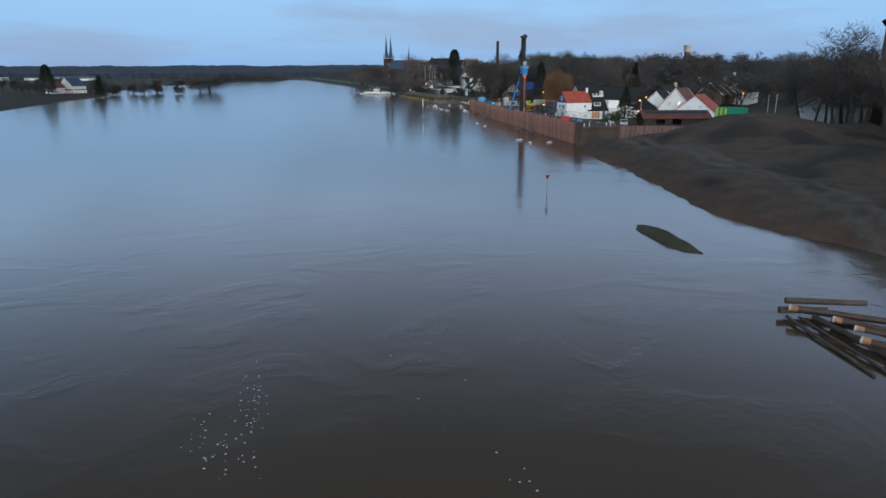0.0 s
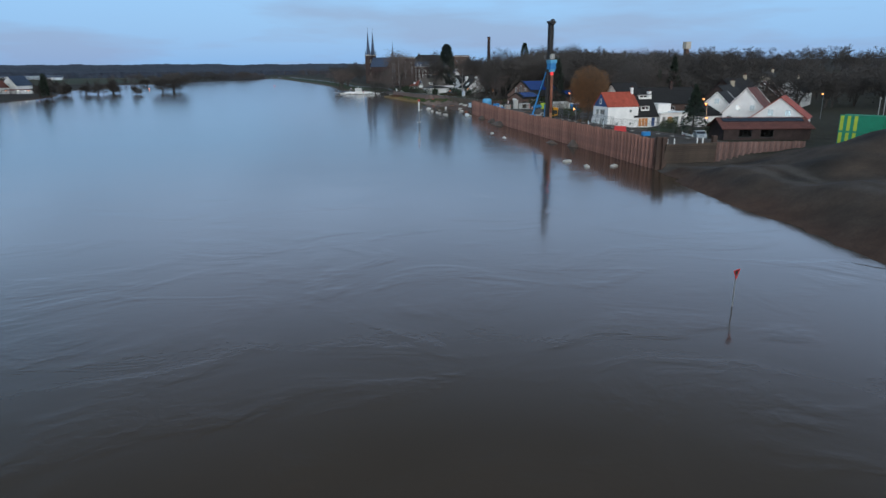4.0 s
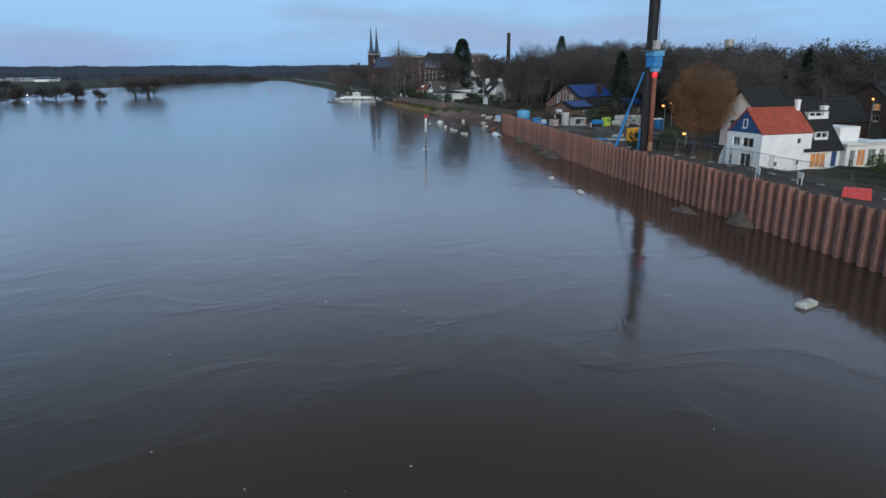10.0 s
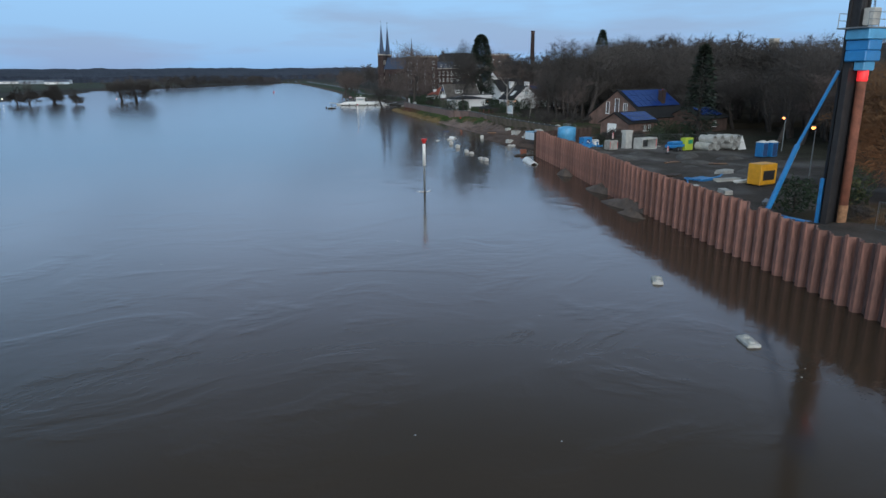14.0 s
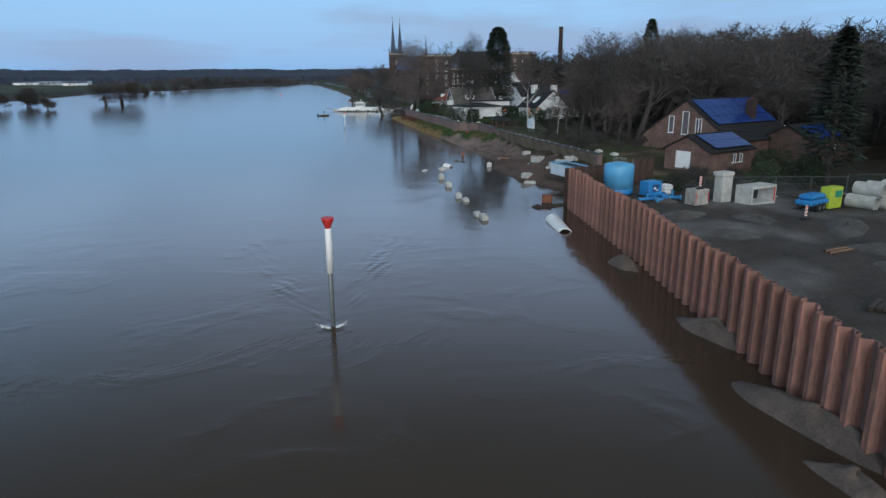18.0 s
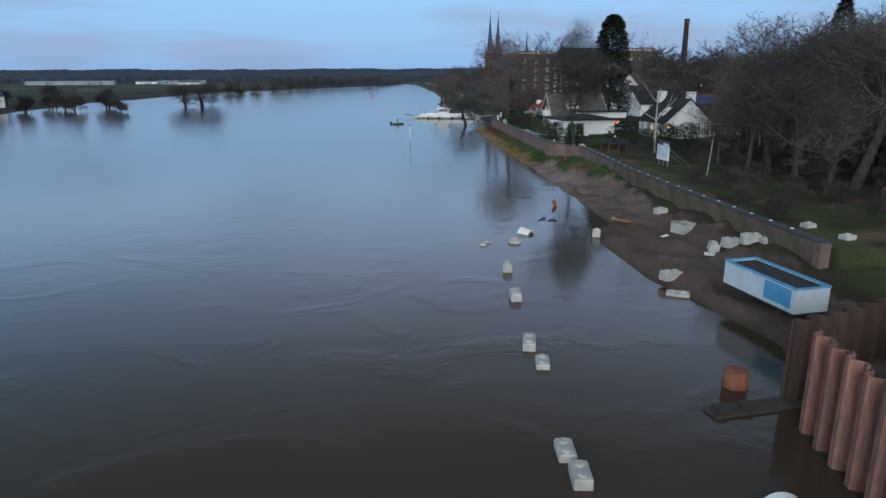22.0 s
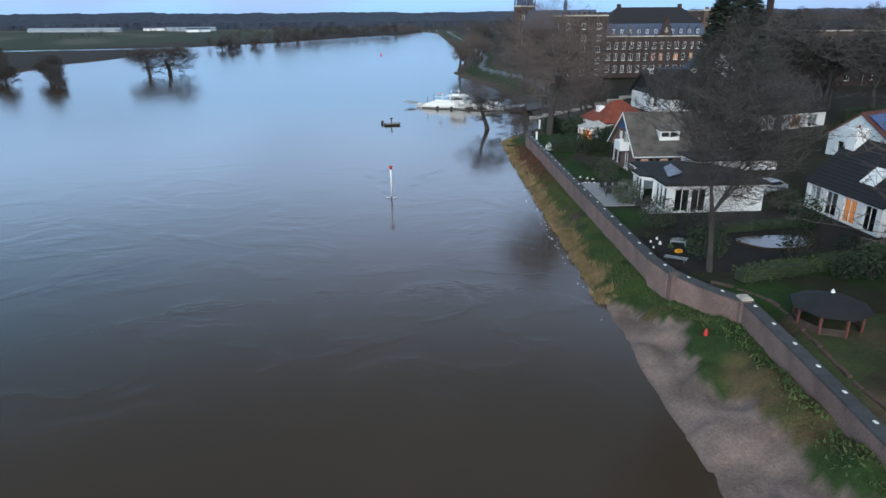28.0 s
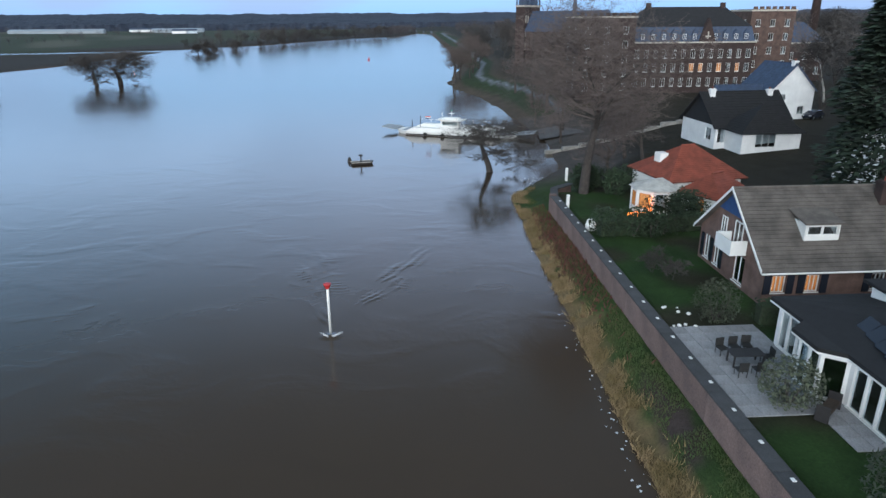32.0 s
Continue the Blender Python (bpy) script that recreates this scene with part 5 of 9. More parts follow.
post_mark(75.07, 363.0, 4.1, "slim white river marker post with a red top", 0, 0.06, 0.10, 0.27)


def small_sign_post(x, y):
    t = thing("river_sign", "thin pole with a red and white triangle sign in the water", "sign", x, y, 0, 20)
    t.scale = (0.8, 0.8, 0.78)
    part("pole", Shape().tube((0, 0, -1.5), (0, 0, 2.6), 0.05, 0.05, 8), "grey_steel", t)
    part("board", Shape().add([(-0.42, -0.03, 3.0), (0.42, -0.03, 3.0), (0, -0.03, 2.3), (-0.42, 0.0, 3.0), (0.42, 0.0, 3.0), (0, 0.0, 2.3)],
                              [(0, 2, 1), (3, 4, 5), (0, 1, 4, 3), (1, 2, 5, 4), (2, 0, 3, 5)]), "dark_steel", t, "dark triangular board")
    part("rim", Shape().tube((-0.42, -0.05, 3.0), (0.42, -0.05, 3.0), 0.035, n=6).tube((0.42, -0.05, 3.0), (0, -0.05, 2.3), 0.035, n=6).tube((0, -0.05, 2.3), (-0.42, -0.05, 3.0), 0.035, n=6), "red_paint", t)


small_sign_post(35.8, 72.5)


def wake(x0, y0, seed, length, half, rise, lean):
    """The bow wave of a post: two arms of short curved waves that open down the current, with choppy water between their ends."""
    nx, ny, dx = 130, int(length / 0.16), 0.17
    v = []
    for j in range(ny + 1):
        y = -1.2 + j * 0.16
        for i in range(nx + 1):
            x = (i - nx / 2) * dx
            xs = x - lean * max(0, y)
            bend = 0.5 * noise.noise((xs / 1.6, y / 2.2, seed + 5))
            u = abs(xs) - 0.15 - half * max(0, y) * (1 - 0.014 * y) + bend * smooth(1, 6, y)
            fade = smooth(-0.4, 0.5, y) * (1 - smooth(length * 0.5, length * 0.95, y)) * (1 - smooth(9, 11, abs(x)))
            gust = 0.45 + 1.1 * noise.noise((xs / 2.2, y / 2.6, seed))
            ea = max(0.0, gust) * math.exp(-(u / (0.25 + 0.1 * max(0, y))) ** 2)
            arm = ea * (1 + math.cos(2 * math.pi * (0.9 * u - 0.3 * y) / (0.6 + 0.025 * y)))
            ec = 0.55 * smooth(3, 8, y) * math.exp(-(u / 2.6) ** 2) * max(0, gust - 0.3)
            chop = ec * (1 + math.sin(2 * math.pi * (y + 0.25 * abs(xs) + 1.4 * noise.noise((xs / 2.4, y / 3, seed))) / 0.9))
            bow = 1.8 * math.exp(-((xs / 0.55) ** 2) - ((y + 0.2) / 0.4) ** 2)
            z = 0.55 * rise * fade * (arm + chop) + rise * bow
            v.append((x0 + x, y0 + y, z - 0.003))
    n = nx + 1
    f = [(j * n + i, j * n + i + 1, (j + 1) * n + i + 1, (j + 1) * n + i) for j in range(ny) for i in range(nx)]
    ob = single("wake_ripples", Shape().add(v, f), None, "curved ripples of brown water spreading behind a river post", "ripples", kind="stuff", smooth=True)
    ob.data.materials.append(WATER)
    rng = random.Random(seed)
    s = Shape()
    for i in range(150):
        side, q = rng.choice((-1, 1)), abs(rng.gauss(0, 0.34))
        px_, py_ = side * (0.2 + 0.75 * q) + rng.gauss(0, 0.05), -0.3 + 0.9 * q + rng.gauss(0, 0.05)
        w, h = rng.uniform(0.012, 0.045) * (1.2 - 0.5 * min(1, q)), rng.uniform(0.0, 0.07) * max(0.1, 1 - q)
        s.lathe([(w, 0.0), (w * 0.7, 0.05 + h * 0.6), (0.008, 0.05 + h)], px_, py_, 5)
    single("foam_patch", s, "foam", "white broken water at the foot of a post", "foam", at=pose(x0, y0, 0), kind="stuff")


wake(60.05, 219.2, 1, 34, 0.36, 0.03, 0.06)
wake(75.07, 363.0, 2, 24, 0.34, 0.04, 0.10)


def foam_flecks():
    """Small flecks of foam drifting on the current in loose trails."""
    rng = random.Random(31)
    s = Shape()
    for cx, cy, rx, ry, n in ((-0.6, 28.5, 0.35, 2.2, 60), (-1.5, 25, 0.6, 1.2, 26), (-3.0, 26.6, 0.3, 0.7, 14), (9.0, 19.0, 0.3, 1.5, 10), (8, 29, 1.5, 4, 7), (34.8, 112.6, 0.5, 1.2, 22), (36, 110.8, 0.5, 0.7, 10), (41.6, 113.5, 0.3, 0.8, 8),
                             (34.9, 115.6, 0.4, 1.5, 12), (23, 122, 8, 8, 14), (50, 170, 14, 16, 12), (92.3, 350, 0.6, 9, 60), (101.5, 408.5, 2.2, 1.6, 260)):
        for i in range(n):
            x, y, w = rng.gauss(cx, rx), rng.gauss(cy, ry), rng.uniform(0.015, 0.05)
            if cy > 340:
                w *= 1.8
                if cy < 400:
                    x = interp(SHORE_R, y) - abs(rng.gauss(0.3, 0.4))
            a = rng.uniform(0, 3)
            s.add([(x + w * k * math.cos(a + q), y + w * k * math.sin(a + q), 0.012) for q, k in ((0, 1.6), (1.2, 0.7), (2.4, 1.1), (3.6, 0.8), (4.9, 1.2))], [(0, 1, 2, 3, 4)])
    single("foam_flecks", s, "foam", "flecks of white foam drifting on the brown water", "foam", kind="stuff")


foam_flecks()


def lego_block(x, y, z, turn, lx=1.6, ly=0.8, lz=0.8, tilt=(0, 0), mat="concrete_pale", label="pale stacking concrete block lying half under water", group="blocks in the water"):
    """A stacking block: chamfered body with knobs on its top."""
    t = tagged(new("concrete_block"), label, "concrete block", group)
    t.matrix_basis = pose(x, y, z, tilt[0], tilt[1], turn)
    part("body", Shape().box(-lx / 2, -ly / 2, 0, lx / 2, ly / 2, lz, 0.05), mat, t)
    nx, ny = max(1, round(lx / 0.8)), max(1, round(ly / 0.8))
    for i in range(nx):
        for j in range(ny):
            cx, cy = -lx / 2 + lx * (i + 0.5) / nx, -ly / 2 + ly * (j + 0.5) / ny
            part("knob", Shape().lathe([(0.2, 0), (0.18, 0.09), (0.15, 0.1)], cx, cy, 10), mat, t, at=pose(0, 0, lz))


for bx, by, tn, lx, zz in ((66.1, 181.2, 60, 1.7, -0.56), (64.6, 171.0, 75, 1.7, -0.56), (78.75, 269.5, 80, 1.5, -0.15), (78.1, 263.2, 85, 1.6, -0.2), (77.35, 255.6, 78, 2.0, -0.3),
                           (77.5, 253.2, 80, 1.6, -0.45), (76.5, 245.3, 85, 1.6, -0.4), (76.6, 243.6, 84, 1.6, -0.3), (73.3, 215.3, 70, 1.3, -0.83), (78.2, 277.3, 60, 1.5, -0.6), (58.4, 133.0, 15, 1.7, -0.45), (58.45, 127.2, 70, 1.6, -0.5), (62.5, 126.2, 30, 1.6, -0.5), (79.3, 206.0, 10, 1.5, -0.3)):
    lego_block(bx, by, zz - 0.08, tn, lx * 0.8, 0.7)
for bx, by, tn, lx, lz, _, tl in ((89.4, 265.1, 20, 1.9, 0.8, 0.15, (0, 6)), (88.9, 262.7, -25, 1.9, 0.5, 0.05, (4, 0)), (96.1, 282.6, 10, 1.5, 0.7, 1.2, (0, 0)), (95.0, 270.2, 70, 1.6, 0.8, 1.2, (12, 0)), (96.2, 269.8, 10, 1.8, 0.9, 1.3, (0, 8)),
                                   (97.3, 269.0, -5, 1.8, 0.9, 1.4, (6, 0)), (98.4, 268.2, 5, 1.8, 0.8, 1.4, (0, -6)), (99.0, 266.6, 0, 1.6, 0.8, 1.5, (0, 0)), (94.2, 268.9, 50, 1.4, 0.35, 1.0, (0, 20)), (101.5, 268.6, 15, 1.2, 0.5, 2.0, (0, 0)), (102.0, 265.0, 15, 1.2, 0.5, 2.0, (0, 0))):
    lego_block(bx, by, land(bx, by) - 0.1, tn, lx * 0.78, 0.75, lz * 0.85, tl, label="pale concrete block dumped on the sandy beach", group="blocks on the beach")


def concrete_box(x, y, z, turn, lx, ly, lz, label, name="concrete_chamber"):
    t = thing(name, label, "concrete chamber", x, y, z, turn)
    for a in ((-lx / 2, -ly / 2, lx / 2, -ly / 2 + 0.15), (-lx / 2, ly / 2 - 0.15, lx / 2, ly / 2), (-lx / 2, -ly / 2 + 0.15, -lx / 2 + 0.15, ly / 2 - 0.15), (lx / 2 - 0.15, -ly / 2 + 0.15, lx / 2, ly / 2 - 0.15)):
        part("wall", Shape().box(a[0], a[1], 0, a[2], a[3], lz), "concrete_pale", t)
    part("floor", Shape().box(-lx / 2 + 0.15, -ly / 2 + 0.15, 0, lx / 2 - 0.15, ly / 2 - 0.15, 0.12), "concrete", t)
    part("lid", Shape().box(-lx / 2 - 0.05, -ly / 2 - 0.05, lz, -lx / 2 + 0.5, ly / 2 + 0.05, lz + 0.14, 0.03), "concrete", t)
    return t


concrete_box(95.6, 276.6, land(95.6, 276.6) - 0.05, 25, 1.6, 1.35, 0.85, "square pale concrete chamber standing on the beach")


def pipe(x, y, z, turn, length, r, label, half=False, mat="concrete_pale", pitch=0, group="", name="concrete_pipe"):
    """A thick pipe, or half of one split lengthwise, lying down."""
    n, t = 20, 0.09
    k = n // 2 if half else n
    turn_ = math.pi if half else 2 * math.pi
    s = Shape()
    v, f = [], []
    for i in range(k + (1 if half else 0)):
        g = turn_ * i / k
        for rr in (r, r - t):
            for yy in (-length / 2, length / 2):
                v.append((rr * math.cos(g), yy, rr * math.sin(g)))
    m = len(v) // 4
    for i in range(k):
        a, b = 4 * i, 4 * ((i + 1) % m)
        f += [(a, a + 1, b + 1, b), (a + 2, b + 2, b + 3, a + 3), (a, b, b + 2, a + 2), (a + 1, a + 3, b + 3, b + 1)]
    if half:
        e = 4 * (m - 1)
        f += [(0, 2, 3, 1), (e, e + 1, e + 3, e + 2)]
    s.add(v, f)
    ob = single(name, s, mat, label, "pipe", at=pose(x, y, z, pitch, 0, turn), group=group)
    return ob


pipe(82.4, 239.0, -0.22, -10.5, 5.0, 0.72, "broken white half pipe floating beside the sheet pile wall", True, "white_paint", 3)
pipe(82.6, 280.9, -0.1, 40, 1.2, 0.55, "white pipe end lying in the shallows", True, "white_paint", 8)
single("concrete_ring", Shape().add([(r * math.cos(a), r * math.sin(a), z) for r, z in ((0.56, -0.4), (0.56, 0.26), (0.44, 0.3), (0.42, -0.3)) for a in [2 * math.pi * i / 20 for i in range(20)]],
       [(k * 20 + i, k * 20 + (i + 1) % 20, (k + 1) * 20 + (i + 1) % 20, (k + 1) * 20 + i) for k in range(3) for i in range(20)]), "concrete_pale", "pale concrete manhole ring sunk in the shallows", "concrete ring", at=pose(80.9, 277.7, 0, 3, 2, 0), smooth=True)


def drift(x, y, seed, n, size, label, mat="timber_wet", z=0.0):
    rng = random.Random(seed)
    t = thing("driftwood", label, "driftwood", x, y, z)
    for i in range(n):
        a = rng.uniform(0, math.pi)
        c = Vector((rng.uniform(-0.5, 0.5) * size, rng.uniform(-0.3, 0.3) * size, rng.uniform(-0.05, 0.12)))
        d = Vector((math.cos(a), math.sin(a), rng.uniform(-0.1, 0.25))) * size * rng.uniform(0.25, 0.6)
        part("branch", Shape().tube(c - d, c + d, rng.uniform(0.05, 0.13), rng.uniform(0.03, 0.08), 6), mat, t)
    return t


drift(86.5, 298.8, 1, 4, 1.0, "dark debris with a torn sheet stuck in the shallows", "blue_boards")
drift(86.0, 286.0, 3, 4, 1.5, "dark branches caught on the shoal")
drift(91.2, 282.0, 5, 2, 1.3, "orange-brown planks washed onto the sand spit", "rust_bright", 0.3)
pipe(88.5, 292.9, 0.1, 20, 1.3, 0.2, "rusty pipe stump standing out of the water", False, "rust_bright", 55, name="pipe_stump")
lego_block(88.8, 279.4, -0.25, 70, 1.3, 0.7, 0.8, (0, 12))
single("beach_plank", Shape().box(-1.2, -0.25, 0, 1.2, 0.25, 0.12, 0.02), "log_end", "orange-brown plank lying on wet sand", "plank", at=pose(91.6, 281.0, land(91.6, 281.0) - 0.02, 0, 4, 110))
for x, y, a in ((94.0, 276.3, 10), (93.5, 276.0, 70), (92.9, 283.6, 30), (92.2, 284.6, 80)):
    single("plastic_scrap", Shape().add([(-0.35, -0.12, 0), (0.1, -0.2, 0.1), (0.4, 0.0, 0.02), (0.1, 0.18, 0.14), (-0.3, 0.12, 0.05), (0, 0, -0.05)], [(0, 1, 3, 4), (1, 2, 3), (1, 0, 5), (2, 1, 5), (3, 2, 5), (4, 3, 5), (0, 4, 5)]), "white_paint", "scrap of white plastic sheet on the beach", "litter", at=pose(x, y, land(x, y) + 0.05, 0, 0, a), group="beach litter")
t = thing("rusty_drum", "rusty steel drum on a sunken platform beside the wall", "drum", 85.9, 250.0, 0)
part("drum", Shape().lathe([(0.55, -0.3), (0.58, 0.2), (0.55, 0.25), (0.58, 0.8), (0.5, 0.82)], n=18), "rust_bright", t, smooth=True)
single("sunken_platform", Shape().box(-2.2, -0.5, -0.2, 2.2, 0.5, 0.12, 0.04).box(-1.9, -0.35, 0.12, -1.5, 0.35, 0.25).box(-0.6, -0.3, 0.12, -0.2, 0.3, 0.3), "timber_wet", "weathered floating timber platform by the wall", "platform", at=pose(85.6, 247.9, 0.02, 0, 0, 8))


def mud_heap(x, y, rx, ry, h, seed, turn=0, mat="sand_wet", label="low heap of wet sand against the foot of the wall", z=-0.3):
    rng = random.Random(seed)
    n, m = 22, 9
    v = []
    for j in range(m + 1):
        for i in range(n):
            a, r = 2 * math.pi * i / n, j / m
            k = 1 + 0.25 * noise.noise((math.cos(a) * 1.5, math.sin(a) * 1.5, seed))
            v.append((rx * k * r * math.cos(a), ry * k * r * math.sin(a), h * (1 - r ** 1.6) * (1 + 0.35 * noise.noise((r * 3, a, seed + 9)))))
    f = [(j * n + i, (j + 1) * n + i, (j + 1) * n + (i + 1) % n, j * n + (i + 1) % n) for j in range(m) for i in range(n)]
    return single("sand_mound", Shape().add(v, f), mat, label, "sand heap", at=pose(x, y, z, 0, 0, turn), smooth=True)


for hx, hy, rx, ry, hh, tn in ((81.9, 225.6, 0.9, 1.9, 0.9, 10), (80.0, 212.5, 1.0, 3.2, 0.9, 10), (78.0, 203.5, 1.2, 5.5, 0.8, 8), (70.4, 151.5, 0.9, 1.6, 1.2, 8), (69.3, 158.0, 0.8, 2.5, 0.5, 8), (76.2, 200.0, 0.8, 2.2, 0.6, 8)):
    mud_heap(hx - 0.3, hy, rx, ry, hh + 0.3, int(hx * 7), tn)
for hx, hy, rx, ry, hh in ((91.0, 232.5, 2.6, 1.6, 0.5), (95.5, 229.0, 3.4, 1.8, 0.6), (90.0, 225.5, 3.0, 2.0, 0.45), (100.5, 225.0, 4.0, 1.8, 0.7), (97.0, 219.0, 3.2, 2.2, 0.5), (104.5, 221.0, 2.6, 1.6, 0.6), (93.5, 215.0, 3.0, 1.6, 0.4), (92.5, 237.5, 1.8, 1.2, 0.6), (99.5, 211.0, 3.4, 1.6, 0.5)):
    mud_heap(hx, hy, rx, ry, hh, int(hy), int(hx * 13) % 90, "site_mud", "low heap of dug mud on the building site", 1.72)
mud_heap(36.2, 49.0, 1.5, 6.6, 0.95, 3, -6, "drowned_grass", "long strip of drowned grass just above the water")


def log_raft():
    """Poles stacked crosswise half under water: from end, to end, thickness, bare end."""
    rng = random.Random(12)
    for a, b, r, tip in (((32.0, 30.5, 0.75), (36.2, 28.4, 0.8), 0.20, 0), ((31.2, 29.3, 0.8), (38.0, 22.8, 0.7), 0.19, 1), ((32.1, 26.95, 0.8), (37.0, 19.7, 0.7), 0.18, 1), ((32.2, 25.6, 0.75), (37.2, 18.5, 0.65), 0.16, 1),
                         ((31.2, 24.3, 0.7), (35.4, 15.6, 0.6), 0.2, 1), ((31.1, 29.4, 0.2), (29.2, 21.8, 0.05), 0.10, 0), ((31.6, 28.9, 0.25), (29.9, 20.9, 0.1), 0.09, 0), ((32.4, 28.6, 0.3), (31.2, 19.5, 0.2), 0.17, 0),
                         ((31.0, 29.9, 0.45), (33.8, 29.0, 0.4), 0.22, 0), ((33.0, 27.8, 0.4), (35.5, 20.0, 0.3), 0.2, 0), ((32.5, 29.6, 0.35), (36.5, 26.0, 0.3), 0.2, 0)):
        a, b = Vector(a), Vector(b)
        t = thing("floating_pole", "rust-brown pole with a bare orange end" if tip else "long wet brown pole in a floating stack", "pole", 0, 0, 0, 0, "stack of poles")
        part("shaft", Shape().tube(a, b, r, r * 0.9, 10), "brown_steel" if tip else "timber_wet", t)
        d = (a - b).normalized()
        if tip:
            part("bare_end", Shape().tube(a + d * 0.01, a - d * 0.42, r * 1.04, n=10), "log_end", t, "bare orange end")
            part("end_cap", Shape().tube(a + d * 0.08, a - d * 0.03, r * 1.08, n=10), "concrete_pale", t, "pale end cap")


log_raft()


# ---- building site behind the wall ----
def pile_rig():
    t = thing("pile_driver", "tall pile-driving rig with dark leader, blue hammer and strut", "pile driver", 80.6, 182.0, 1.9, 10)
    s = Shape()
    for dx in (-0.42, 0.42):
        for dy in (-0.35, 0.35):
            s.box(dx - 0.09, dy - 0.09, 0, dx + 0.09, dy + 0.09, 22.6)
    s.box(-0.4, -0.3, 0, 0.4, 0.3, 22.4)
    part("leader", s, "dark_steel", t, "dark steel guide mast")
    part("rail", Shape().box(0.62, -0.5, 0.4, 0.95, -0.1, 12.6).box(-0.95, -0.5, 0.4, -0.62, -0.1, 11.8), "dark_steel", t)
    part("head", Shape().box(-0.8, -0.75, 22.3, 0.9, 0.6, 22.8, 0.05).box(-0.5, -1.2, 22.0, 0.3, -0.3, 22.5, 0.05).tube((0.5, -0.3, 22.9), (0.5, 0.4, 22.9), 0.35, n=12), "dark_steel", t)
    pile = part("steel_pile", Shape().tube((0.1, -0.95, 0.4), (0.1, -0.85, 11.2), 0.3, 0.3, 12), "rust_bright", t, "rust-brown pile being driven", smooth=True)
    part("pile_foot", Shape().tube((0.1, -0.95, 0.2), (0.1, -0.95, 2.4), 0.31, 0.31, 12), "log_end", pile, "orange lower end")
    part("red_cap", Shape().lathe([(0.30, 10.9), (0.34, 11.0), (0.34, 11.6), (0.30, 11.65)], 0.1, -0.85, 14), "signal_red", t, "glowing red drive cap", smooth=True)
    part("hammer", Shape().box(-0.72, -1.35, 12.2, 0.92, 0.1, 12.9, 0.06).box(-0.6, -1.4, 12.9, 0.8, 0.2, 13.6, 0.06), "blue_paint", t, "blue hammer housing")
    part("hammer_grip", Shape().box(-0.5, -1.2, 11.6, 0.7, -0.5, 12.2, 0.05), "blue_light", t, "light-blue clamp")
    part("hammer_shroud", Shape().box(-0.85, -1.45, 13.6, 1.05, 0.15, 14.3, 0.05), "blue_light", t)
    pl = part("platform", Shape().box(-1.2, -1.5, 14.3, 1.3, 0.6, 14.38), "grey_steel", t, "railed working platform")
    for dx in (-1.15, 0, 1.25):
        for dy in (-1.45, 0.55):
            part("rail_post", Shape().tube((dx, dy, 14.3), (dx, dy, 15.3), 0.03, n=5), "grey_steel", pl)
    for zz in (14.85, 15.3):
        for dy in (-1.45, 0.55):
            part("handrail", Shape().tube((-1.15, dy, zz), (1.25, dy, zz), 0.025, n=5), "grey_steel", pl)
    part("cabinet", Shape().box(-0.3, -1.2, 14.5, 0.5, -0.5, 15.6, 0.04), "concrete_pale", t)
    for dx in (0.65, 0.78, -0.5):
        part("cable", Shape().tube((dx, -0.6, 14), (dx * 0.6, -0.5, 22.2), 0.02, n=4), "dark_steel", t)
    part("strut", Shape().tube((-0.6, 0.4, 11.6), (-1.15, 2.3, 6.4), 0.12, n=8).tube((-1.15, 2.3, 6.4), (-2.1, 3.6, 0.8), 0.2, n=8), "blue_paint", t, "blue hydraulic strut")
    part("base_frame", Shape().box(-2.4, 3.2, 0.3, 0.2, 3.8, 0.8, 0.05).box(-0.4, 0.3, 0.2, 0.1, 3.6, 0.8, 0.05).box(-0.75, 0.2, 0.2, -0.58, 0.5, 4.2, 0.03), "blue_paint", t, "blue outrigger frame")


pile_rig()


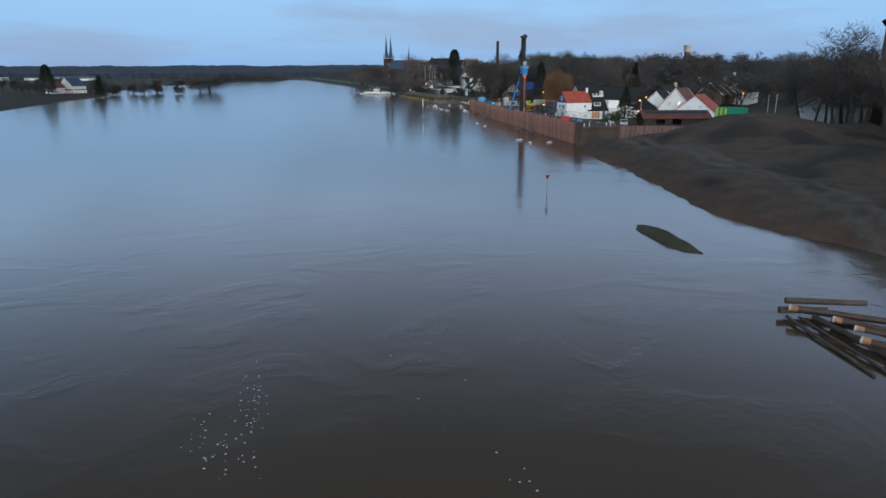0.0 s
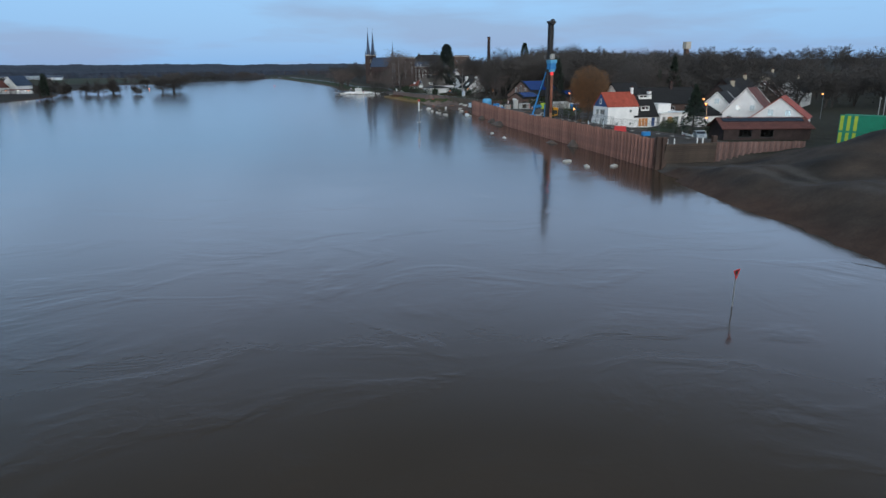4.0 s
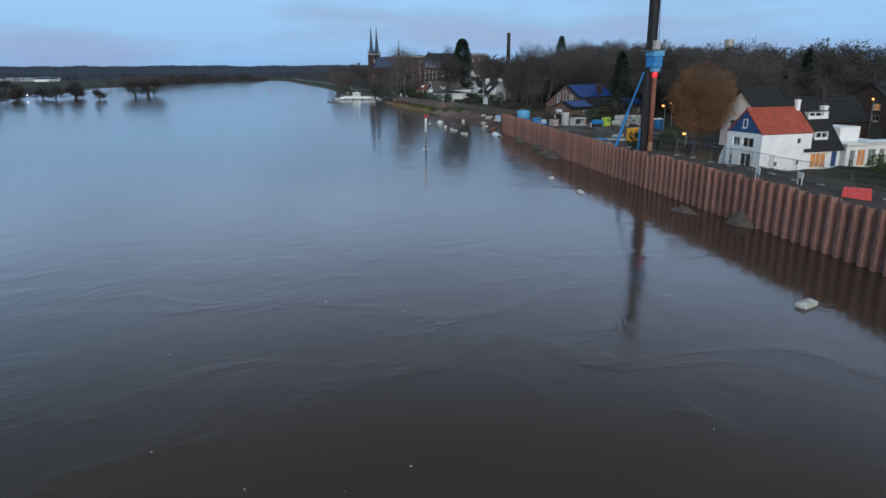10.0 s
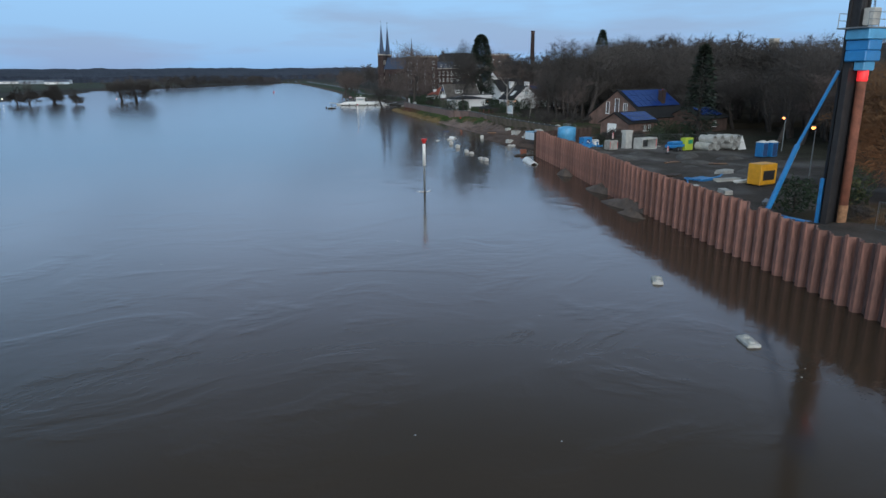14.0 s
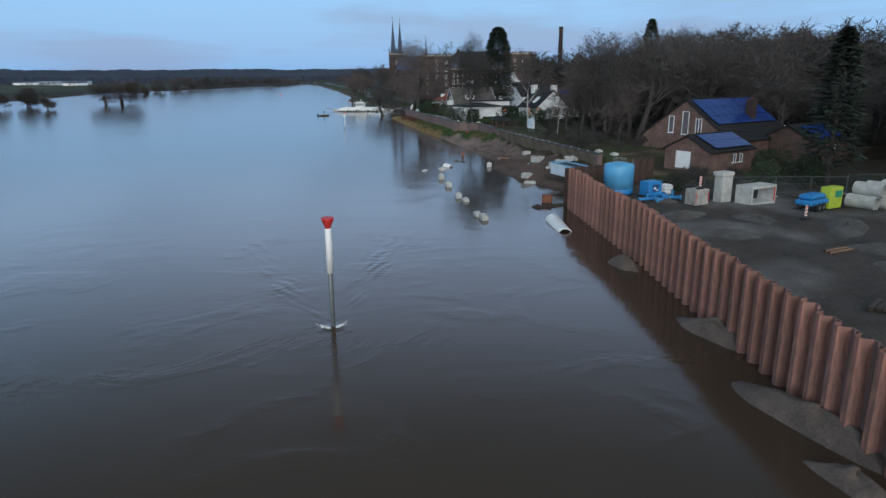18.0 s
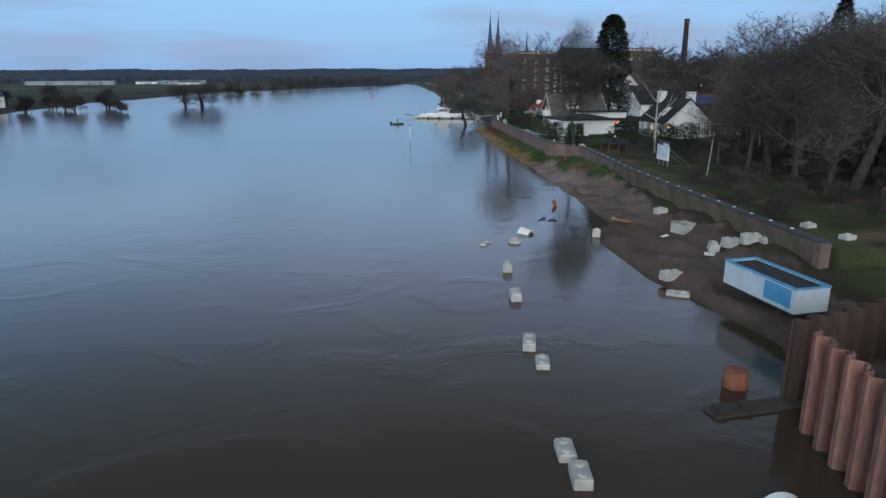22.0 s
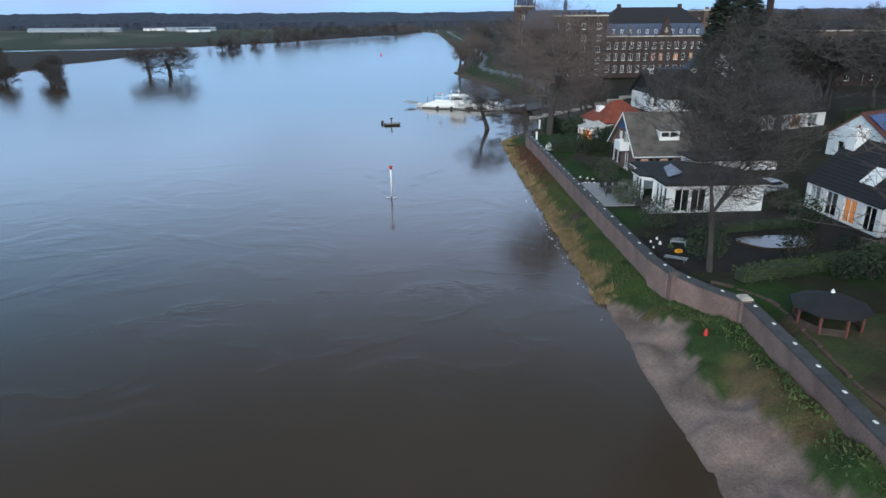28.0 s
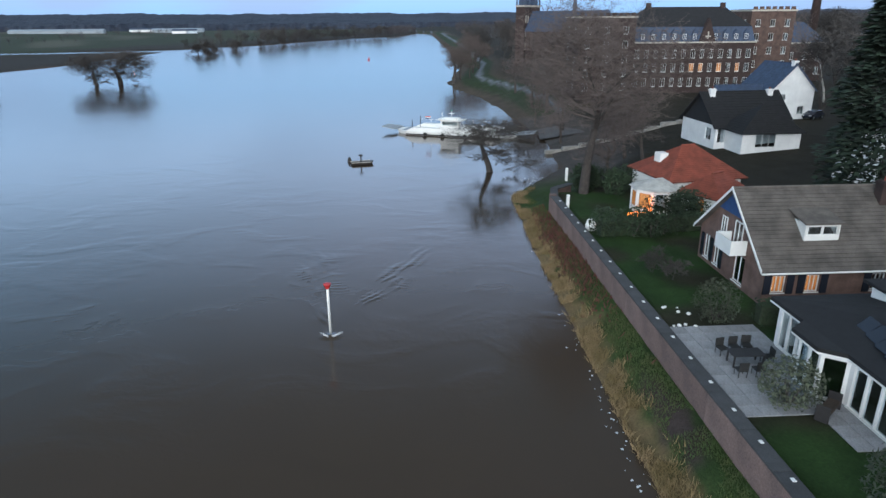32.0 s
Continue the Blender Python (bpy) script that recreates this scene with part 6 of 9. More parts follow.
def tank():
    t = thing("storage_tank", "round light-blue steel tank with railings on top", "tank", 90.5, 243.0, 1.9)
    t.scale = (0.82, 0.82, 0.9)
    part("base_ring", Shape().lathe([(1.5, 0), (1.75, 0.1), (1.8, 0.75)], n=28), "blue_paint", t, "darker blue base", smooth=True)
    part("shell", Shape().lathe([(1.8, 0.75), (1.8, 3.2), (1.7, 3.35), (0.9, 3.55), (0, 3.6)], n=32), "blue_light", t, smooth=True)
    for a in range(8):
        g, h = a * math.pi / 4, (a + 1) * math.pi / 4
        part("rail_post", Shape().tube((0.75 * math.cos(g), 0.75 * math.sin(g), 3.5), (0.75 * math.cos(g), 0.75 * math.sin(g), 4.0), 0.025, n=5), "grey_steel", t)
        part("handrail", Shape().tube((0.75 * math.cos(g), 0.75 * math.sin(g), 4.0), (0.75 * math.cos(h), 0.75 * math.sin(h), 4.0), 0.025, n=5), "grey_steel", t)
    l = Shape()
    for dx in (-0.2, 0.2):
        l.tube((1.86, dx, 0.3), (1.86, dx, 3.9), 0.025, n=5)
    for k in range(10):
        l.tube((1.86, -0.2, 0.5 + 0.33 * k), (1.86, 0.2, 0.5 + 0.33 * k), 0.018, n=4)
    part("ladder", l, "grey_steel", t)
    p = thing("pump_unit", "blue pump unit with hoses beside the tank", "pump", 92.7, 240.6, 1.9, 15)
    part("housing", Shape().box(-0.9, -0.6, 0.2, 0.9, 0.6, 1.6, 0.06), "blue_paint", p)
    part("panel", Shape().box(-0.35, -0.64, 0.6, 0.45, -0.61, 1.3), "blue_boards", p, "dark blue panel")
    part("plate", Shape().box(-0.25, -0.67, 0.85, 0.0, -0.645, 1.05).box(0.08, -0.67, 0.7, 0.3, -0.645, 0.82), "white_paint", p, "pale illegible marking")
    part("skid", Shape().box(-1.1, -0.7, 0, 1.1, 0.7, 0.2), "dark_steel", p)
    for i in range(6):
        part("hose", Shape().tube((-0.6 + 0.2 * i, -0.7, 0.3 + 0.06 * i), (-1.2 + 0.5 * i, -1.8 + 0.2 * (i % 3), 0.12), 0.09, 0.09, 6), "blue_paint", p)
    q = thing("water_cube", "white plastic liquid container in a cage", "liquid container", 94.6, 241.0, 1.9, 20)
    part("bladder", Shape().box(-0.55, -0.5, 0.15, 0.55, 0.5, 1.1, 0.1), "white_paint", q)
    part("pallet", Shape().box(-0.6, -0.55, 0, 0.6, -0.35, 0.14).box(-0.6, -0.1, 0, 0.6, 0.1, 0.14).box(-0.6, 0.35, 0, 0.6, 0.55, 0.14), "timber_wet", q)
    for k in range(3):
        part("cage_bar", Shape().box(-0.58, -0.53, 0.3 + 0.35 * k, 0.58, 0.53, 0.33 + 0.35 * k), "grey_steel", q)


tank()


def frame_box(name, label, x, y, z, turn, lx, ly, lz, t_=0.22, mat="concrete_pale", cat="box culvert"):
    t = thing(name, label, cat, x, y, z, turn)
    part("shell", Shape().box(-lx / 2, -ly / 2, 0, lx / 2, ly / 2, t_).box(-lx / 2, -ly / 2, lz - t_, lx / 2, ly / 2, lz).box(-lx / 2, -ly / 2, t_, -lx / 2 + t_, ly / 2, lz - t_).box(lx / 2 - t_, -ly / 2, t_, lx / 2, ly / 2, lz - t_), mat, t)
    return t


cul = frame_box("box_culvert", "open concrete box culvert section with red paint marks", 100.2, 235.1, 1.9, 14, 3.4, 1.7, 1.75)
part("paint_mark", Shape().box(1.42, -0.87, 0.2, 1.56, -0.853, 1.5), "red_paint", cul, "red sprayed stripe")
ch2 = thing("concrete_block_marked", "grey concrete block with red sprayed paint marks", "concrete block", 94.8, 236.2, 1.9, 12)
part("body", Shape().box(-0.85, -0.65, 0, 0.85, 0.65, 1.45, 0.05), "concrete", ch2)
part("paint_mark", Shape().box(-0.8, -0.668, 0.3, -0.72, -0.653, 1.2).box(0.7, -0.668, 0.3, 0.78, -0.653, 1.2), "red_paint", ch2, "red sprayed stripes")
ch3 = thing("concrete_shaft", "upright pale concrete shaft element with a wider head", "concrete element", 97.8, 236.6, 1.9, 12)
ch3.scale = (0.74, 0.8, 0.92)
part("shaft", Shape().box(-0.9, -0.6, 0, 0.9, 0.6, 2.7, 0.05), "concrete_pale", ch3)
part("head", Shape().box(-1.15, -0.7, 2.7, 0.95, 0.7, 3.1, 0.05), "concrete_pale", ch3)


def warning_board(x, y, z, turn=0):
    t = thing("warning_board", "red and white striped traffic warning board", "warning board", x, y, z, turn, "warning boards")
    part("board", Shape().box(-0.13, -0.02, 0.25, 0.13, 0.02, 1.15), "white_paint", t)
    for k in range(3):
        b = 0.3 + 0.28 * k
        part("stripe", Shape().slab([(-0.13, -0.024, b), (0.13, -0.024, b + 0.16), (0.13, -0.024, b + 0.3), (-0.13, -0.024, b + 0.14)], 0.006), "red_paint", t)
    part("foot", Shape().box(-0.35, -0.2, 0, 0.35, 0.2, 0.12, 0.03), "black_rubber", t)


warning_board(94.9, 236.0, 3.35, 15)
warning_board(99.5, 228.2, 1.9, 10)


def trailer(x, y, turn):
    t = thing("compressor_trailer", "blue towed compressor on two wheels", "trailer", x, y, 1.9, turn)
    part("body", Shape().box(-1.5, -0.75, 0.55, 1.5, 0.75, 1.0, 0.1).box(-1.2, -0.65, 1.0, 1.2, 0.65, 1.45, 0.15), "blue_paint", t)
    part("drawbar", Shape().tube((-1.5, 0, 0.6), (-2.9, 0, 0.45), 0.06, n=6), "dark_steel", t)
    for sy in (-0.8, 0.8):
        for sx in (-0.3, 0.4):
            w = part("wheel", Shape().lathe([(0.12, -0.1), (0.33, -0.1), (0.35, 0), (0.33, 0.1), (0.12, 0.1)], n=14), "black_rubber", t, at=pose(sx, sy, 0.35, 90, 0, 0))
            part("rim", Shape().lathe([(0.13, -0.11), (0.16, 0.11)], n=10), "grey_steel", w)


trailer(102.8, 231.2, 20)
pb = thing("fuel_cabinet", "yellow-green site cabinet with a green panel", "cabinet", 105.2, 231.6, 1.9, 15)
part("body", Shape().box(-0.9, -0.5, 0, 0.9, 0.5, 1.9, 0.06), "lime_paint", pb)
part("panel", Shape().box(-0.3, -0.53, 1.0, 0.7, -0.505, 1.6), "green_paint", pb, "green panel")

k = 0
for row, count in ((0, 5), (1, 4)):
    for i in range(count):
        if row == 0 and i == 2:
            continue
        cx = 107.4 + 1.32 * i + 0.66 * row + (0.35 if i > 1 else 0)
        pipe(cx, 230.4, 1.9 + 0.62 + 1.06 * row, 18, 2.4, 0.62, "grey concrete drain pipe in a stack", False, "concrete_pale", 0, "stack of drain pipes")
single("site_sign_cone", Shape().add([(-0.9, 0, 0), (0.9, 0, 0), (0, 0, 2.2), (-0.9, 0.06, 0), (0.9, 0.06, 0), (0, 0.06, 2.2)], [(0, 1, 2), (5, 4, 3), (0, 3, 4, 1), (1, 4, 5, 2), (2, 5, 3, 0)]), "white_paint", "white triangular board with coloured marks", "sign", at=pose(113.6, 229.2, 1.9, -8, 0, 10))


def toilet(x, y, turn):
    t = thing("portable_toilet", "blue and white portable toilet cabin on the site", "portable toilet", x, y, 1.9, turn, "site cabins")
    part("cabin", Shape().box(-0.6, -0.6, 0.12, 0.6, 0.6, 2.1, 0.05), "blue_paint", t)
    part("door", Shape().box(-0.4, -0.63, 0.25, 0.4, -0.6, 1.95), "blue_boards", t)
    part("roof", Shape().add([(-0.65, -0.65, 2.1), (0.65, -0.65, 2.1), (0.65, 0.65, 2.1), (-0.65, 0.65, 2.1), (-0.4, 0, 2.35), (0.4, 0, 2.35)], [(0, 1, 5, 4), (1, 2, 5), (2, 3, 4, 5), (3, 0, 4), (3, 2, 1, 0)]), "white_paint", t)


toilet(109.2, 220.4, 10)
toilet(110.6, 220.2, 10)
yb = thing("power_pack", "yellow power pack box standing on the site", "power pack", 92.4, 201.6, 1.9, 12)
part("housing", Shape().box(-1.3, -0.8, 0.1, 1.3, 0.8, 2.3, 0.08), "yellow_paint", yb)
part("grille", Shape().box(-0.9, -0.83, 0.6, 0.9, -0.8, 1.6), "dark_steel", yb)
part("skid", Shape().box(-1.4, -0.9, -0.05, 1.4, -0.5, 0.1).box(-1.4, 0.5, -0.05, 1.4, 0.9, 0.1), "dark_steel", yb)
for i, (x, y, lx, ly, mat) in enumerate(((90.6, 204.6, 3.2, 0.8, "concrete_pale"), (91.6, 203.4, 2.4, 0.5, "white_paint"), (88.6, 206.4, 2.8, 1.6, "blue_paint"), (87.2, 209.5, 2.2, 1.2, "timber_wet"), (86.0, 193.4, 2.2, 1.0, "grey_steel"))):
    b = thing("material_stack", "low stack of building materials on bare earth", "materials", x, y, land(x, y) - 0.02, 10 * i, "stacked materials")
    for q in range(2):
        for w in range(4):
            part("plank", Shape().box(-lx / 2 + 0.12 * ((w * 7 + q * 3) % 4), -ly / 2 + ly * w / 4, 0.16 * q, lx / 2 - 0.15 * ((w * 5 + q) % 3), -ly / 2 + ly * (w + 0.86) / 4, 0.16 * q + 0.14, 0.01), mat, b)



def blue_hose():
    """A long flat hose thrown over the yard in loose bends."""
    pts = [Vector((83.6 + 8.8 * q + 0.5 * math.sin(9 * q), 203.2 + 4.4 * smooth(0, 0.55, q) + 0.5 * math.sin(7 * q), 0)) for q in [i / 30 for i in range(31)]]
    s = Shape()
    for p, q in zip(pts, pts[1:]):
        a, b = land(p.x, p.y) + 0.1, land(q.x, q.y) + 0.1
        s.tube((p.x, p.y, a), (q.x, q.y, b), 0.1, n=6)
    single("blue_hose", s, "blue_paint", "blue hose lying in bends across the muddy yard", "hose", smooth=True)


blue_hose()
for x, y, lx, ly, tn in ((93.9, 209.2, 2.2, 1.2, 20), (84.0, 201.2, 2.4, 1.0, 70), (85.4, 198.6, 1.8, 0.9, 75)):
    st = thing("slab_stack", "stack of pale concrete slabs on the muddy yard", "slabs", x, y, land(x, y) - 0.04, tn, "stacked slabs")
    for k_ in range(3):
        part("slab", Shape().box(-lx / 2 + 0.07 * k_, -ly / 2, 0.15 * k_, lx / 2 - 0.05 * (k_ % 2), ly / 2 - 0.06 * k_, 0.15 * k_ + 0.13, 0.02), "concrete_pale", st)
for x, y, tn in ((93.6, 218.8, 12), (99.0, 216.6, -25)):
    pl_ = thing("timber_pile", "orange-brown timbers lying on the muddy yard", "timber", x, y, land(x, y), tn, "timber piles")
    for k_ in range(5):
        part("beam", Shape().box(-1.3 + 0.1 * k_, -0.5 + 0.22 * k_, 0, 1.2 - 0.12 * (k_ % 3), -0.32 + 0.22 * k_, 0.16, 0.02), "log_end" if k_ % 2 else "timber_wet", pl_)
for sx, sy, sa in ((-0.9, -1.7, 0), (0.5, -2.2, 20), (1.8, -1.6, -15)):
    vp = thing("valve_pipe", "blue pipe manifold with a valve wheel beside the tank", "pipework", 91.6 + sx, 239.6 + sy, 1.9, sa, "tank pipework")
    part("pipe", Shape().tube((-0.8, 0, 0.4), (0.8, 0, 0.4), 0.14, n=10).tube((0, 0, 0.4), (0, 0, 1.0), 0.12, n=10), "blue_paint", vp, smooth=True)
    part("flange", Shape().tube((-0.84, 0, 0.4), (-0.76, 0, 0.4), 0.22, n=12).tube((0.76, 0, 0.4), (0.84, 0, 0.4), 0.22, n=12), "blue_light", vp)
    part("support", Shape().box(-0.6, -0.08, 0, -0.5, 0.08, 0.3).box(0.5, -0.08, 0, 0.6, 0.08, 0.3), "dark_steel", vp)
    part("wheel", Shape().lathe([(0.18, 1.0), (0.2, 1.03), (0.18, 1.06)], n=12), "blue_boards", vp)


def skip():
    t = thing("open_container", "open-topped white and light-blue steel container on the beach", "container", 92.45, 258.1, 1.32, 98)
    lx, ly, lz = 6.0, 2.2, 1.5
    wl_ = Shape()
    for y0 in (-ly / 2, ly / 2 - 0.06):
        wl_.box(-lx / 2, y0, 0.12, lx / 2, y0 + 0.06, lz)
    part("side", wl_, "container_white", t, "white side panels")
    part("blue_panel", Shape().box(-lx / 2 + 0.3, ly / 2 + 0.002, 0.35, -0.6, ly / 2 + 0.014, lz - 0.1), "blue_light", t, "light-blue painted field")
    part("end", Shape().box(-lx / 2, -ly / 2 + 0.06, 0.12, -lx / 2 + 0.06, ly / 2 - 0.06, lz), "container_white", t)
    part("end", Shape().box(lx / 2 - 0.06, -ly / 2 + 0.06, 0.12, lx / 2, ly / 2 - 0.06, lz), "container_white", t)
    part("floor", Shape().box(-lx / 2, -ly / 2, 0, lx / 2, ly / 2, 0.12), "dark_steel", t)
    part("rim", Shape().box(-lx / 2 - 0.04, -ly / 2 - 0.04, lz, lx / 2 + 0.04, -ly / 2 + 0.08, lz + 0.1).box(-lx / 2 - 0.04, ly / 2 - 0.08, lz, lx / 2 + 0.04, ly / 2 + 0.04, lz + 0.1).box(-lx / 2 - 0.04, -ly / 2 + 0.08, lz, -lx / 2 + 0.08, ly / 2 - 0.08, lz + 0.1).box(lx / 2 - 0.08, -ly / 2 + 0.08, lz, lx / 2 + 0.04, ly / 2 - 0.08, lz + 0.1), "blue_light", t, "light-blue rim")
    for i in range(7):
        part("rib", Shape().box(-lx / 2 + 0.4 + 0.9 * i, -ly / 2 - 0.05, 0.12, -lx / 2 + 0.5 + 0.9 * i, -ly / 2, lz), "container_white", t)
    # black block up to the rim stands in for the container's shaded interior
    part("load", Shape().box(-lx / 2 + 0.07, -ly / 2 + 0.07, 0.12, lx / 2 - 0.07, ly / 2 - 0.07, 1.44), "black_rubber", t, "black fill standing in for the shaded interior")


skip()


def fence_panel():
    t = thing("site_fence", "grey wire site fence panel on block feet", "fence", group="site fence")
    s = Shape().tube((-1.7, 0, 0.1), (-1.7, 0, 2.0), 0.022, n=5).tube((1.7, 0, 0.1), (1.7, 0, 2.0), 0.022, n=5).tube((-1.7, 0, 2.0), (1.7, 0, 2.0), 0.022, n=5).tube((-1.7, 0, 0.15), (1.7, 0, 0.15), 0.022, n=5)
    part("frame", s, "fence_wire", t)
    w = Shape()
    for i in range(20):
        w.tube((-1.6 + 0.168 * i, 0, 0.15), (-1.6 + 0.168 * i, 0, 2.0), 0.007, n=3, cap=False)
    for i in range(6):
        w.tube((-1.7, 0, 0.4 + 0.3 * i), (1.7, 0, 0.4 + 0.3 * i), 0.007, n=3, cap=False)
    part("mesh", w, "fence_wire", t)
    part("foot", Shape().box(-1.95, -0.25, 0, -1.45, 0.25, 0.14, 0.03), "concrete", t)
    return t


fp = fence_panel()
spots_f = [(interp([(126, 78.6), (138, 77.9), (148, 77.2), (164, 79.6), (180, 80.6)], y), y, 90) for y in np.arange(128, 179, 3.45)] + [(99 + 3.4 * i, 238.4 - 0.8 * i, -14) for i in range(5)]
for n, (x, y, tn) in enumerate(spots_f):
    m = pose(x, y, land(x, y), 0, 0, tn)
    if n == 0:
        fp.matrix_basis = m
    else:
        copy_thing(fp, m)
for n, (x, y, z) in enumerate(((76.0, 145.2, 3.15),)):
    b = thing("traffic_barrier", "red plastic traffic barrier with white stripes", "barrier", x, y, z, 130)
    part("body", Shape().add([(-1.1, -0.3, 0), (1.1, -0.3, 0), (1.1, 0.3, 0), (-1.1, 0.3, 0), (-1.0, -0.1, 0.95), (1.0, -0.1, 0.95), (1.0, 0.1, 0.95), (-1.0, 0.1, 0.95)], [(3, 2, 1, 0), (4, 5, 6, 7), (0, 1, 5, 4), (1, 2, 6, 5), (2, 3, 7, 6), (3, 0, 4, 7)]), "red_paint", b)
    part("stripe", Shape().box(-0.3, -0.26, 0.35, -0.05, -0.2, 0.6).box(0.2, -0.26, 0.35, 0.4, -0.2, 0.6), "white_paint", b)
bt = thing("blue_barrel", "blue plastic drum standing on the quay", "drum", 74.6, 135.6, 3.15)
part("drum", Shape().box(-0.7, -0.45, 0, 0.7, 0.45, 0.8, 0.15), "blue_paint", bt)
part("tap", Shape().tube((0.2, 0, 0.8), (0.2, 0, 1.3), 0.12, n=8), "dark_steel", bt)
for x, y in ((76.2, 156.5), (76.4, 151.5)):
    single("white_sign", Shape().box(-0.5, -0.03, 0.6, 0.5, 0.03, 1.2).box(-0.4, -0.02, 0, -0.34, 0.02, 0.6).box(0.34, -0.02, 0, 0.4, 0.02, 0.6), "white_paint", "small white board on the fence line", "sign", at=pose(x, y, land(x, y) - 0.02, 0, 0, 70))


def billboard():
    t = thing("notice_board", "large white notice board on two posts with a back strut", "sign", 104.8, 302.9, 2.9, -87)
    t.scale = (0.82, 1, 0.82)
    part("board", Shape().box(-1.9, -0.05, 0.9, 1.9, 0.05, 3.1), "white_paint", t, "white board with pale faded drawing")
    part("picture", Shape().add([(-1.8, -0.056, 1.45), (1.7, -0.056, 1.45), (-1.8, -0.056, 3.4)], [(0, 1, 2)]).add([(-0.4, -0.058, 3.5), (1.75, -0.058, 3.5), (1.75, -0.058, 2.0)], [(0, 2, 1)]), "container_white", t, "pale bluish drawing")
    for dx in (-1.4, 0.0, 1.4):
        part("post", Shape().box(dx - 0.06, 0.06, -0.2, dx + 0.06, 0.18, 3.7), "grey_steel", t)
        part("lamp", Shape().box(dx - 0.1, -0.35, 3.8, dx + 0.1, 0.0, 3.88), "grey_steel", t)
    for dx in (-1.4, 1.4):
        part("strut", Shape().tube((dx, 0.15, 2.8), (dx, 3.2, 0.0), 0.05, n=6), "grey_steel", t)


billboard()
single("leaning_pole", Shape().tube((0, 0, -0.2), (0.5, 0.3, 4.2), 0.06, 0.05, 8), "bark_pale", "pale wooden pole standing on the slope", "pole", at=pose(106.5, 294.5, 2.8))
single("red_marker", Shape().lathe([(0.14, 0), (0.12, 0.35), (0.03, 0.5)], n=10), "red_paint", "small red marker on the grass bank", "marker", at=pose(97.1, 320.5, land(97.1, 320.5)))

# ---- village by the building site ----
def panels(parent, a, b, c, d, nx, ny, lift=0.16, mat="solar_blue"):
    """Solar panels laid in rows on a roof slope."""
    a, b, c, d = (Vector(p) for p in (a, b, c, d))
    up = (b - a).cross(d - a).normalized() * lift
    for i in range(nx):
        for j in range(ny):
            u0, u1, v0, v1 = (i + 0.02) / nx, (i + 0.98) / nx, (j + 0.02) / ny, (j + 0.98) / ny
            q = [a.lerp(b, u).lerp(d.lerp(c, u), v) + up for u, v in ((u0, v0), (u1, v0), (u1, v1), (u0, v1))]
            part("solar_panel", Shape().slab(q, 0.05), mat, parent)


w_, l_, d_, g_ = "w", "l", "d", "g"
rh = house("red_roof_house", "white rendered house with red tiled roof and blue gable boards", 93.0, 172.7, 0.95, -90, 6.0, 8.0, 5.0, 7.9, "white_render", "roof_red", "blue_boards",
           {"s": [(-1.35, 3.2, 1.2, 1.2, w_, 1), (0.7, 3.2, 1.9, 1.2, w_, 1), (0.5, 0.7, 1.9, 1.7, w_, 1), (-2.1, 0.7, 0.6, 1.3, w_, 0), (0, 5.6, 0.7, 1.1, w_, 0)],
            "e": [(2.0, 3.6, 0.65, 0.7, w_, 0), (-1.4, 0.9, 0.6, 0.6, w_, 0), (2.1, 0.9, 0.6, 0.6, w_, 0)]}, over=0.12, step=0.34, chimneys=((0.2, 3.8, 9.0, 0.5, "white_render"),))
part("side_wing", Shape().add([(-3.0, -3.35, -0.4), (-5.2, -3.35, -0.4), (-4.8, -3.35, 1.6), (-3.0, -3.35, 5.0), (-3.0, 1.5, -0.4), (-5.2, 1.5, -0.4), (-4.8, 1.5, 1.6), (-3.0, 1.5, 5.0)],
     [(0, 1, 2, 3), (7, 6, 5, 4), (1, 5, 6, 2), (2, 6, 7, 3), (0, 4, 5, 1)]), "white_render", rh, "white wing with a sweeping roof line")
bk = house("black_tiled_house", "house with black tiled front, white dormer and a lit ground floor", 99.2, 173.4, 1.05, -90, 7.2, 6.0, 2.8, 7.2, "white_render", "roof_black", None,
           {"e": [(-0.6, 0.3, 2.6, 1.9, l_, 2), (2.0, 0.3, 0.9, 2.0, d_)]}, chimneys=((0.5, 2.6, 8.0, 0.7, "white_render"),))
dormer(bk, pose(2.9, 0.2, 3.6, 0, 0, 90), 2.2, 1.3, 2.2)
dormer(bk, pose(0.9, 1.4, 6.3, 0, 0, 90), 3.4, 1.0, 1.2, panes=3)
fl = house("flat_roof_house", "white flat-roofed house with a glazed veranda", 106.5, 172.4, 1.05, -90, 6.0, 7.5, 3.0, 3.0, "white_render", "white_paint", None,
           {"e": [(-2.6, 0.2, 0.9, 2.2, w_), (-1.0, 0.2, 1.4, 2.2, l_), (0.8, 0.2, 1.4, 2.2, w_), (2.6, 0.2, 1.0, 2.2, w_)]}, over=0.3)
part("upper_storey", Shape().box(-3, -3.0, 3.28, 1.0, 0.5, 5.2, 0.03), "white_render", fl)
part("glass_roof", Shape().box(2.2, -1.2, 3.3, 3.6, 3.4, 3.55, 0.02), "container_white", fl)
house("garage_house", "low white house with a dark hipped roof and garage door", 114.1, 169.4, 1.1, -90, 6.5, 6.5, 2.7, 5.2, "white_render", "roof_black", None, {"e": [(0.5, 0.1, 2.4, 2.0, g_)], "s": [(0, 0.8, 1.2, 1.1, w_)]}, hip=2.5)
